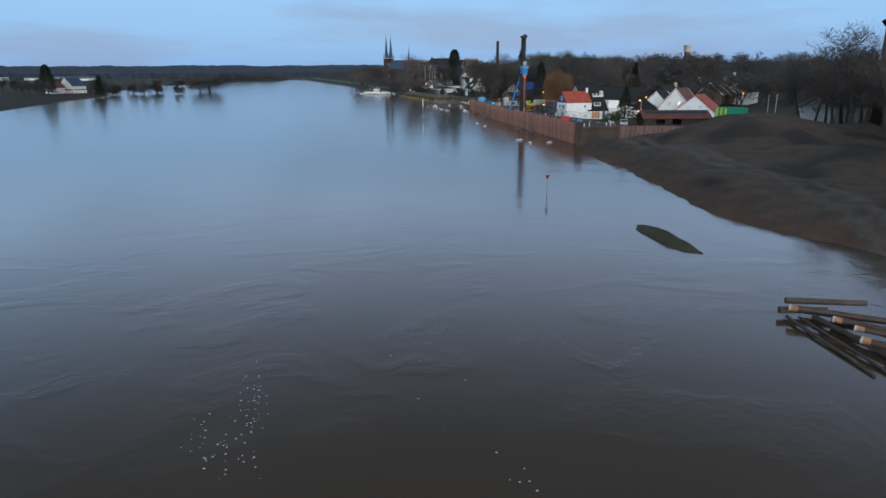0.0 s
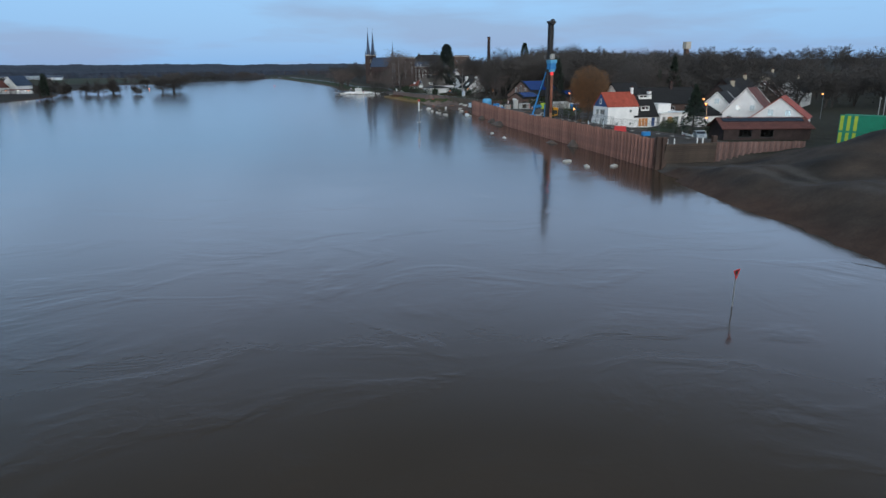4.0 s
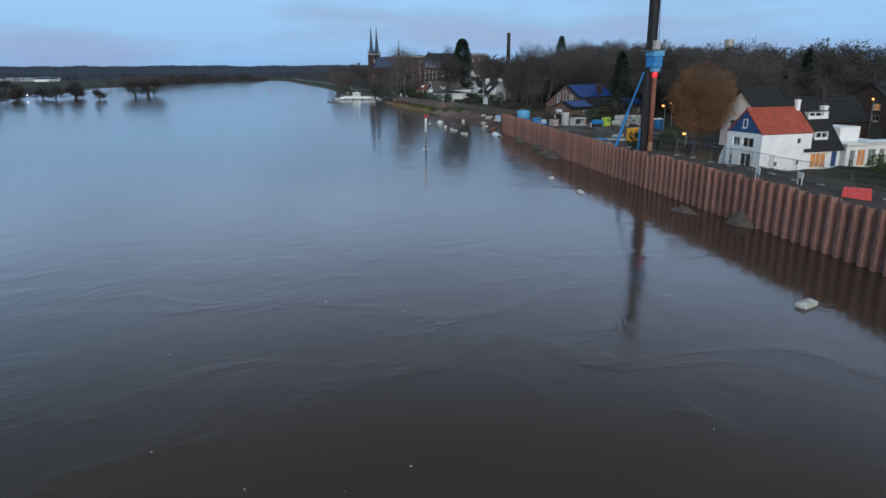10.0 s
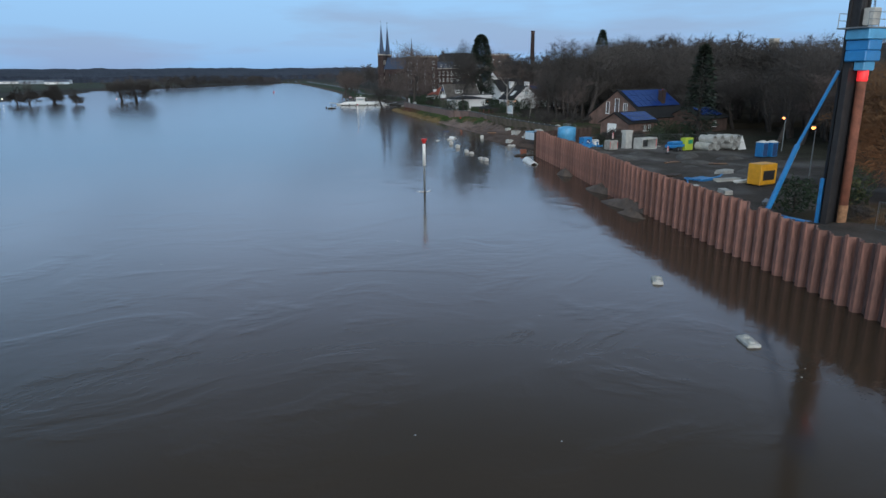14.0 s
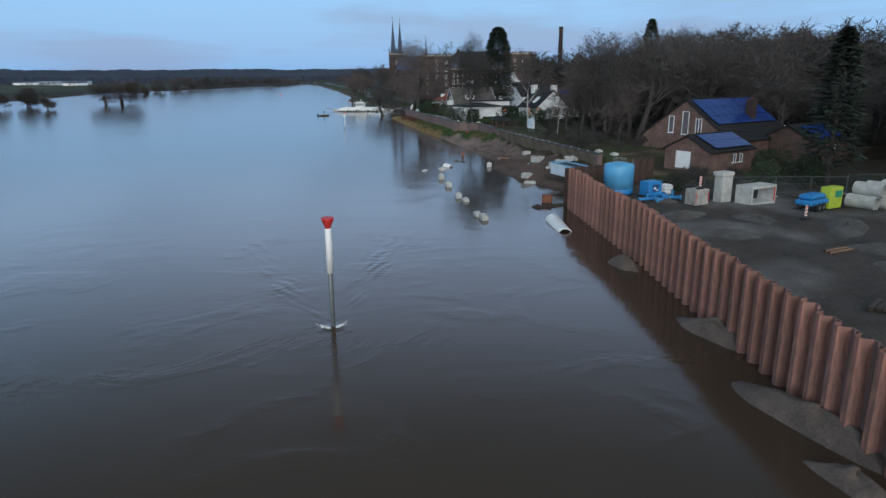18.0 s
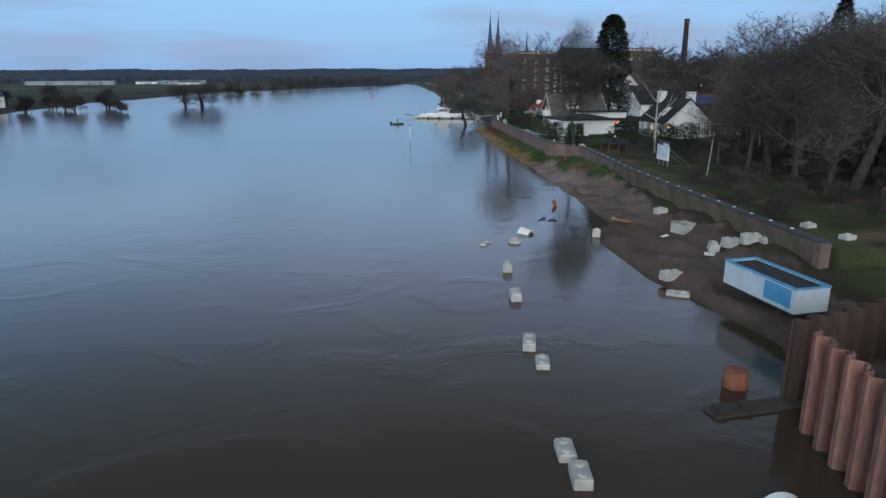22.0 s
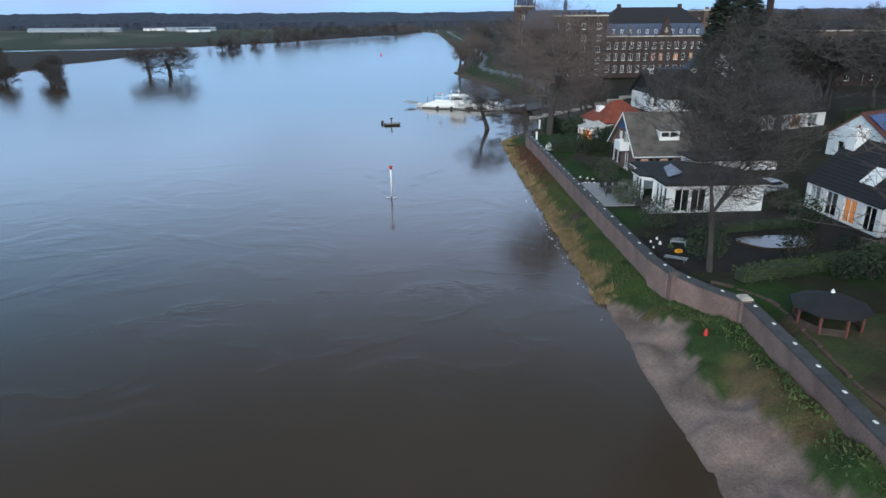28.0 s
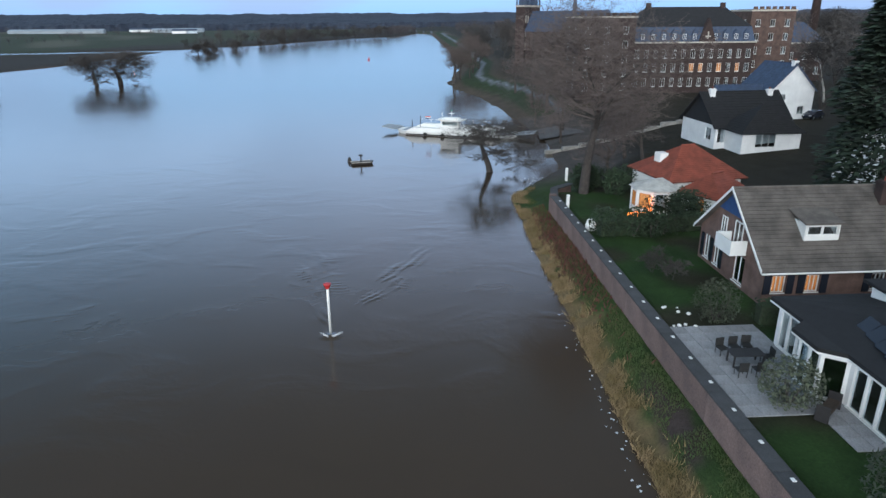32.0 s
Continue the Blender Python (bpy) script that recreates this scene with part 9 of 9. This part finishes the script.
# ---- ferry, tender and buoys ----
def ferry():
    t = thing("car_ferry", "small white open-deck car ferry moored at the ramp", "ferry", 91.2, 449.4, 0, -22)
    t.scale = (0.92, 0.85, 0.74)
    L, W = 13.5, 4.0
    hull = [(-L, -1.6), (-L + 3, -W), (L - 3, -W), (L, -1.6), (L, 1.6), (L - 3, W), (-L + 3, W), (-L, 1.6)]
    s = Shape()
    n = len(hull)
    s.add([(0.96 * x, 0.9 * y, -0.3) for x, y in hull] + [(x, y, 0.95) for x, y in hull], [tuple(range(n, 2 * n))] + [(i, (i + 1) % n, n + (i + 1) % n, n + i) for i in range(n)])
    part("hull", s, "white_paint", t, "white hull")
    part("belt", Shape().box(-L + 2.9, -W - 0.06, 0.1, L - 2.9, -W, 0.4).box(-L + 2.9, W, 0.1, L - 2.9, W + 0.06, 0.4), "dark_steel", t, "dark rubbing strip")
    part("deck", Shape().box(-L + 1.5, -2.6, 0.96, L - 1.5, 2.6, 1.02), "grey_deck", t, "grey car deck")
    for sy in (-1, 1):
        part("bulwark", Shape().add([(-L + 2.5, sy * W, 0.95), (L - 2.5, sy * W, 0.95), (L - 4.5, sy * W, 2.0), (-L + 4.5, sy * W, 2.0), (-L + 2.5, sy * (W - 1.2), 0.95), (L - 2.5, sy * (W - 1.2), 0.95), (L - 4.5, sy * (W - 1.2), 2.0), (-L + 4.5, sy * (W - 1.2), 2.0)],
                                    [(0, 1, 2, 3), (7, 6, 5, 4), (3, 2, 6, 7), (0, 3, 7, 4), (1, 5, 6, 2)]), "white_paint", t, "white side housing")
    for sx in (-1, 1):
        part("ramp", Shape().slab([(sx * L, -2.6, 0.95), (sx * L, 2.6, 0.95), (sx * (L + 3.6), 2.2, 1.45), (sx * (L + 3.6), -2.2, 1.45)] if sx > 0 else [(-L, 2.6, 0.95), (-L, -2.6, 0.95), (-L - 3.6, -2.2, 1.45), (-L - 3.6, 2.2, 1.45)], 0.18), "grey_deck", t, "grey loading ramp")
        for sy in (-2.8, 2.8):
            part("ramp_mast", Shape().tube((sx * (L - 4), sy, 0.95), (sx * (L - 4), sy, 4.0), 0.09, n=6), "dark_steel", t)
    wh = part("wheelhouse", wall_shape(4.0, 2.4, [(0, 1.1, 3.4, 0.9)], 0.1), "white_paint", t, "white wheelhouse", at=pose(-0.5, -4.3, 2.0))
    part("wheelhouse_back", Shape().box(-2.5, -2.3, 2.0, 1.5, -2.2, 4.4).box(-2.5, -4.2, 2.0, -2.4, -2.3, 4.4).box(1.4, -4.2, 2.0, 1.5, -2.3, 4.4), "white_paint", t)
    part("window_band", Shape().box(-1.7, 0.03, 1.1, 1.7, 0.05, 2.0), "window_glass", wh)
    part("wheelhouse_roof", Shape().box(-3.3, -4.9, 4.4, 2.6, -1.8, 4.58, 0.04), "white_paint", t)
    part("roof_rail", Shape().box(-2.2, -4.2, 4.58, 1.4, -2.4, 5.0, 0.06), "white_paint", t)
    part("radar_mast", Shape().tube((-0.3, -3.3, 4.9), (-0.3, -3.3, 6.8), 0.06, n=6).box(-0.9, -3.4, 6.0, 0.3, -3.2, 6.12).tube((-2.4, -3.3, 4.5), (-2.4, -3.3, 6.2), 0.04, n=5), "white_paint", t)
    part("green_light", Shape().lathe([(0.1, 6.75), (0.13, 6.9), (0.05, 7.0)], -0.3, -3.3, 8), "green_paint", t)
    fl_ = part("flag_pole", Shape().tube((-4.6, -4.0, 2.0), (-4.8, -4.0, 5.2), 0.03, n=5), "white_paint", t)
    for k_, mt in enumerate(("red_paint", "white_paint", "blue_boards")):
        part("flag_band", Shape().box(-6.0, -4.01, 5.0 - 0.22 * k_, -4.8, -3.99, 5.21 - 0.22 * k_), mt, fl_)
    for x in (-6, -2, 3, 7):
        part("fender", Shape().lathe([(0.2, -0.2), (0.4, -0.1), (0.4, 0.1), (0.2, 0.2)], n=12), "black_rubber", t, at=pose(x, -4.55, 0.55, 90, 0, 0))
    rl = Shape()
    for x in np.arange(-10, 10.1, 2.5):
        rl.tube((x, 4.3, 2.0), (x, 4.3, 3.0), 0.03, n=4)
    rl.tube((-10, 4.3, 3.0), (10, 4.3, 3.0), 0.03, n=4)
    part("railing", rl, "white_paint", t)


ferry()
bo = thing("work_boat", "small dark mooring float with a post", "boat", 73.6, 422.6, 0, 15)
part("hull", Shape().add([(-1.6, -0.6, 0.35), (1.6, -0.8, 0.35), (2.1, 0, 0.45), (1.6, 0.8, 0.35), (-1.6, 0.6, 0.35), (-1.4, -0.4, -0.2), (1.4, -0.5, -0.2), (1.7, 0, -0.2), (1.4, 0.5, -0.2), (-1.4, 0.4, -0.2)], [(0, 1, 2, 3, 4), (0, 5, 6, 1), (1, 6, 7, 2), (2, 7, 8, 3), (3, 8, 9, 4), (4, 9, 5, 0)]), "dark_steel", bo)
part("rim", Shape().tube((-1.6, -0.6, 0.38), (1.6, -0.8, 0.38), 0.07, n=6).tube((1.6, 0.8, 0.38), (-1.6, 0.6, 0.38), 0.07, n=6), "concrete", bo)
part("post", Shape().tube((0, 0, 0.3), (0.05, 0, 1.5), 0.12, 0.1, 8).box(-0.3, -0.2, 1.3, 0.3, 0.2, 1.55, 0.04), "dark_steel", bo)
single("small_buoy", Shape().lathe([(0.1, -0.3), (0.35, 0), (0.3, 0.4), (0.06, 0.8)], n=10), "dark_steel", "small dark buoy near the moored float", "buoy", at=pose(71.6, 424.8, 0), smooth=True)
rb = thing("red_buoy", "red channel buoy far up the river", "buoy", 60.5, 705, 0)
rb.scale = (0.6, 0.6, 0.55)
part("float", Shape().lathe([(0.8, -0.3), (1.1, 0.2), (0.5, 1.2), (0.2, 2.2)], n=12), "red_paint", rb)
part("mark", Shape().lathe([(0.3, 2.2), (0.3, 2.8)], n=10), "red_paint", rb)
rp_ = single("landing_road", Shape().add([(106, 440, 0.35), (108, 452, 0.4), (128, 455, 2.4), (150, 462, 4.0), (150, 453, 4.0), (128, 446, 2.4)], [(0, 5, 2, 1), (5, 4, 3, 2)]).add([(106, 440, 0.1), (128, 446, 2.1)], []), "road_asphalt", "wet asphalt road down to the ferry landing", "road", kind="structure")
for i in range(9):
    x, y = 106 + 3.1 * i, 428.5 + 0.7 * i
    single("embankment_stone", Shape().box(-1.5, -0.35, -0.4, 1.5, 0.35, 0.6, 0.08), "concrete", "grey stone edging of the landing road", "kerb stone", at=pose(x, y, land(x, y), 0, 0, 13), group="landing edging")

# ---- convent, church, chimney, water tower ----
def convent():
    t = thing("convent", "large dark brick convent with slate mansard roof and white windows", "building", 148.0, 473.0, 5.6)
    W, D, H = 29.0, 14.0, 10.6
    rows = (0.9, 4.2, 7.3)
    holes, lit = [], {(1, 6), (1, 7), (1, 9), (1, 11)}
    for r_, q in enumerate(rows):
        for i in range(13):
            holes.append((-13.2 + 2.2 * i, q, 0.95 if i % 3 else 1.15, 1.9))
    part("front_wall", wall_shape(W, H, holes), "brick_dark", t)
    for k_, (c, q, a, b) in enumerate(holes):
        window(t, pose(c, 0, q), a, b, "white_paint", (k_ // 13, k_ % 13) in lit, 1, 0.05)
    for sx, ang in ((-W / 2, -90), (W / 2, 90)):
        side = [(-4 + 4 * i, q, 1.0, 1.9) for i in range(3) for q in rows]
        m = pose(sx, D / 2, 0, 0, 0, ang)
        part("side_wall", wall_shape(D, H, side), "brick_dark", t, at=m)
        for c, q, a, b in side:
            window(t, m @ pose(c, 0, q), a, b, "white_paint", False, 1, 0.05)
    part("back_wall", wall_shape(W, H, []), "brick_dark", t, at=pose(0, D, 0, 0, 0, 180))
    part("cornice", Shape().box(-W / 2 - 0.3, -0.35, H, W / 2 + 0.3, D + 0.3, H + 0.35, 0.05), "stone_trim", t)
    z0, z1, z2 = H + 0.35, H + 3.6, H + 8.0
    a, b = (W / 2, 0, D), (W / 2 - 0.7, 0.9, D - 0.9)
    low = Shape().add([(-W / 2, 0, z0), (W / 2, 0, z0), (W / 2, D, z0), (-W / 2, D, z0), (-W / 2 + 0.8, 0.9, z1), (W / 2 - 0.8, 0.9, z1), (W / 2 - 0.8, D - 0.9, z1), (-W / 2 + 0.8, D - 0.9, z1)], [(0, 1, 5, 4), (1, 2, 6, 5), (2, 3, 7, 6), (3, 0, 4, 7)])
    part("mansard", low, "roof_slate", t, "blue slate lower roof")
    up_ = Shape().add([(-W / 2 + 0.7, 0.8, z1), (W / 2 - 0.7, 0.8, z1), (W / 2 - 0.7, D - 0.8, z1), (-W / 2 + 0.7, D - 0.8, z1), (-W / 2 + 5, D / 2, z2), (W / 2 - 5, D / 2, z2)], [(0, 1, 5, 4), (1, 2, 5), (2, 3, 4, 5), (3, 0, 4)])
    part("upper_roof", up_, "roof_black", t, "dark upper roof")
    for i in range(11):
        x = -12.2 + 2.44 * i
        if i == 6:
            continue
        d = part("dormer", Shape().box(-0.55, 0, 0, 0.55, 1.2, 1.7).add([(-0.7, -0.1, 1.7), (0.7, -0.1, 1.7), (0, -0.1, 2.5), (-0.7, 1.3, 1.7), (0.7, 1.3, 1.7), (0, 1.3, 2.5)], [(0, 1, 2), (5, 4, 3), (0, 2, 5, 3), (2, 1, 4, 5)]), "roof_slate", t, "slate dormer with a white window", at=pose(x, -0.05, z0 + 0.2))
        window(d, pose(0, -0.14, 0.3), 0.8, 1.2, "white_paint", False, 1, 0.05, sill=False)
    part("centre_gable", Shape().add([(1.0, -0.3, z0), (5.0, -0.3, z0), (3.0, -0.3, z0 + 5.2), (1.0, 1.2, z0), (5.0, 1.2, z0), (3.0, 1.2, z0 + 5.2)], [(0, 1, 2), (5, 4, 3), (0, 2, 5, 3), (2, 1, 4, 5)]), "brick_dark", t, "steep brick centre gable")
    part("gable_tracery", Shape().box(2.4, -0.36, z0 + 1.0, 3.6, -0.3, z0 + 1.3).box(2.85, -0.36, z0 + 0.6, 3.15, -0.3, z0 + 2.2), "stone_trim", t)
    for x in (-9, 9):
        part("chimney", Shape().box(x - 0.5, D / 2 - 0.5, z2 - 1, x + 0.5, D / 2 + 0.5, z2 + 0.9, 0.05), "brick_dark", t)


convent()


def brick_wing(name, label, x, y, z, w, d, h, cols, rows, turn=0, mat="brick_dark", parapet=True, roof=None, ridge=0, lit=()):
    t = thing(name, label, "building", x, y, z, turn)
    q = [(-w / 2 + w * (i + 0.5) / cols, 1.2 + (h - 1.5) * j / rows, min(1.2, w / cols * 0.55), min(1.9, (h - 1.5) / rows * 0.52)) for i in range(cols) for j in range(rows)]
    part("front_wall", wall_shape(w, h, q), mat, t)
    for k_, (c, s_, a, b) in enumerate(q):
        window(t, pose(c, 0, s_), a, b, "white_paint", k_ in lit, 1, 0.05)
    for sx, ang in ((-w / 2, -90), (w / 2, 90)):
        sq = [(-d / 4, s_, a, b) for c, s_, a, b in q[:rows]] + [(d / 4, s_, a, b) for c, s_, a, b in q[:rows]]
        m = pose(sx, d / 2, 0, 0, 0, ang)
        part("side_wall", wall_shape(d, h, sq), mat, t, at=m)
        for c, s_, a, b in sq:
            window(t, m @ pose(c, 0, s_), a, b, "white_paint", False, 1, 0.05)
    part("back_wall", wall_shape(w, h, []), mat, t, at=pose(0, d, 0, 0, 0, 180))
    part("cornice", Shape().box(-w / 2 - 0.25, -0.25, h, w / 2 + 0.25, d + 0.25, h + 0.4, 0.04), "stone_trim", t)
    if parapet:
        n = max(4, int(w / 1.4))
        for i in range(n):
            part("merlon", Shape().box(-w / 2 + w * (i + 0.15) / n, -0.2, h + 0.4, -w / 2 + w * (i + 0.75) / n, 0.2, h + 1.1), mat, t)
        part("roof", Shape().box(-w / 2, 0.2, h + 0.4, w / 2, d, h + 0.5), "flat_roof", t)
    else:
        part("roof", Shape().add([(-w / 2 - 0.3, -0.3, h + 0.4), (w / 2 + 0.3, -0.3, h + 0.4), (w / 2 + 0.3, d + 0.3, h + 0.4), (-w / 2 - 0.3, d + 0.3, h + 0.4), (-w / 2 + d / 3, d / 2, h + ridge), (w / 2 - d / 3, d / 2, h + ridge)], [(0, 1, 5, 4), (1, 2, 5), (2, 3, 4, 5), (3, 0, 4)]), roof, t)


brick_wing("convent_tower_wing", "square brick wing beside the convent with small pale windows", 126.5, 470.0, 4.8, 13.0, 12, 17.0, 3, 5)
brick_wing("convent_side_block", "tall brick block with pale window surrounds and battlements", 170.5, 481.0, 5.6, 11.0, 11, 17.5, 3, 5, mat="brick_brown")
brick_wing("slate_hall", "low brick hall with a slate roof behind the convent", 186, 494, 6, 15, 12, 9, 4, 2, 0, "brick_dark", False, "roof_slate", 5.5)
brick_wing("school_building", "long red-brick institution with rows of white double windows", 214, 484, 6.5, 22, 14, 10.5, 8, 3, -6, "brick_brown", False, "roof_black", 3.2, (4, 31))


def church():
    t = thing("church", "dark brick gothic church with twin pointed spires", "church", 130.0, 588.0, 4.0, 50)
    for sx in (-4.2, 4.2):
        tw = part("tower", Shape().box(sx - 1.9, -2, 0, sx + 1.9, 2, 22, 0.1), "brick_dark", t)
        for q in (6, 11, 16):
            for dx in (-0.8, 0.8):
                part("louvre", Shape().box(sx + dx - 0.35, -2.06, q, sx + dx + 0.35, -2.0, q + 2.8), "stone_trim", tw)
        part("cornice", Shape().box(sx - 2.1, -2.2, 22, sx + 2.1, 2.2, 22.6, 0.05), "stone_trim", tw)
        sp = Shape()
        n = 8
        ring = [(sx + 1.75 * math.cos(2 * math.pi * (i + 0.5) / n), 1.75 * math.sin(2 * math.pi * (i + 0.5) / n), 22.6) for i in range(n)]
        mid = [(sx + 1.1 * math.cos(2 * math.pi * (i + 0.5) / n), 1.1 * math.sin(2 * math.pi * (i + 0.5) / n), 29) for i in range(n)]
        sp.add(ring + mid + [(sx, 0, 42)], [(i, (i + 1) % n, n + (i + 1) % n, n + i) for i in range(n)] + [(n + i, n + (i + 1) % n, 2 * n) for i in range(n)])
        part("spire", sp, "roof_slate", tw)
        part("cross", Shape().box(sx - 0.06, -0.06, 42, sx + 0.06, 0.06, 43.6).box(sx - 0.4, -0.06, 42.8, sx + 0.4, 0.06, 42.95), "dark_steel", tw)
        for a in range(4):
            px_, py_ = sx + 1.7 * (1 if a % 2 else -1), 1.7 * (1 if a // 2 else -1)
            part("pinnacle", Shape().lathe([(0.35, 22.6), (0.3, 24), (0.02, 26.5)], px_, py_, 6), "roof_slate", tw)
    body = Shape().box(-5.5, -34, 0, 5.5, -2.5, 13)
    part("nave", body, "brick_dark", t)
    part("nave_roof", Shape().add([(-6, -35, 13), (6, -35, 13), (6, -2, 13), (-6, -2, 13), (0, -34, 20.5), (0, -2, 20.5)], [(0, 4, 5, 3), (1, 2, 5, 4), (0, 1, 4), (2, 3, 5)]), "roof_slate", t)
    for i in range(7):
        for sx in (-5.56, 5.5):
            part("nave_window", Shape().box(sx, -32 + 4.2 * i, 4, sx + 0.06, -30.6 + 4.2 * i, 10), "window_glass", t)
            part("buttress", Shape().box(sx - 0.5, -29.6 + 4.2 * i, 0, sx + 0.5, -29.0 + 4.2 * i, 11), "brick_dark", t)
    part("transept", Shape().box(-10, -26, 0, 10, -19, 12).add([(-10.3, -26.4, 12), (10.3, -26.4, 12), (10.3, -18.6, 12), (-10.3, -18.6, 12), (-10.3, -22.5, 18), (10.3, -22.5, 18)], [(0, 1, 5, 4), (2, 3, 4, 5), (1, 2, 5), (3, 0, 4)]), "brick_dark", t)
    part("fleche", Shape().lathe([(0.9, 19), (0.8, 23), (0.45, 25), (0.03, 33)], 0, -20, 8), "roof_slate", t)


church()
cm = thing("factory_chimney", "tall slender brick factory chimney", "chimney", 211.4, 530.6, 6)
part("shaft", Shape().lathe([(1.6, 0), (1.05, 32), (1.2, 32.3), (1.2, 33)], n=16), "brick_dark", cm, smooth=True)
part("collar", Shape().lathe([(1.25, 31.2), (1.3, 31.6), (1.22, 31.9)], n=16), "brick_brown", cm)
wt = thing("water_tower", "pale square-headed water tower above the wood", "water tower", 433.8, 575.7, 12)
part("shaft", Shape().box(-1.8, -1.8, 0, 1.8, 1.8, 21), "brick_brown", wt)
part("head", Shape().box(-2.7, -2.7, 20, 2.7, 2.7, 26, 0.2), "stone_trim", wt)
part("cap", Shape().box(-2.9, -2.9, 26, 2.9, 2.9, 26.6, 0.1), "stone_trim", wt)

# ---- the other shore ----
for n, (x, y, tn, wd, ln, h, r, wl2, rf, lab) in enumerate(((-118, 552, -35, 13, 12, 5, 11, "white_render", "roof_slate", "large white gabled inn on the far shore"), (-128, 544, -35, 9, 10, 4, 8, "white_render", "roof_brown", "white gabled house on the far shore"),
                                                          (-172, 512, -20, 8, 24, 3, 4.5, "container_white", "roof_grey", "long pale caravan hall on the far shore"))):
    house("shore_house", lab, x, y, max(1.2, land(x, y)), tn, wd, ln, h, r, wl2, rf, None, {"s": [(-2, 1, 1.4, 1.3, l_ if n == 1 else w_), (2, 1, 1.4, 1.3, w_), (0, 5 if r > 8 else 1, 1.6, 1.2, w_)]}, step=0.8)
for i, (x, y) in enumerate(((-112, 530), (-118, 527), (-104, 520), (-124, 525), (-96, 508), (-132, 515), (-107, 526), (-150, 500), (-45, 640), (-88, 560), (-160, 505))):
    street_lamp(x, y, 2.6 if i != 8 else 4.0, "shore lamps", "lamp_glow" if i % 3 else "lamp_white", 0.22)
tr = thing("terrace_awning", "low red-brown terrace roof in front of the inn", "awning", -113, 530, 1.1, -20)
part("roof", Shape().slab([(-9, -2, 2.4), (9, -2, 2.4), (9, 2, 3.0), (-9, 2, 3.0)], 0.1), "roof_brown", tr)
for i in range(7):
    part("post", Shape().box(-9 + 3 * i - 0.07, -1.9, 0, -9 + 3 * i + 0.07, -1.76, 2.4), "timber_wet", tr)
for i, (x, y, ln, mat) in enumerate(((-520, 1540, 150, "greenhouse"), (-340, 1620, 90, "greenhouse"), (-700, 1500, 120, "greenhouse"), (-420, 1680, 60, "white_render"), (-300, 1500, 22, "white_render"), (-282, 1510, 16, "container_white"))):
    house("far_greenhouse" if mat == "greenhouse" else "far_farm", "long pale greenhouse hall far across the meadow" if mat == "greenhouse" else "distant white farmhouse across the meadow", x, y, land(x, y), -80, 22 if ln > 50 else 10, ln, 4.5, 7, mat, mat if mat == "greenhouse" else "roof_slate", None, {}, step=4.0, group="far halls")

hedge(86.6, 167.0, 86.4, 143.0, 1.2, 0.4, "low brown winter hedge behind the site fence", "twig_warm", 11)
hedge(88.0, 160.5, 95.5, 154.5, 0.9, 0.6, "dark green hedge before the white houses", "leaf_dark", 12)
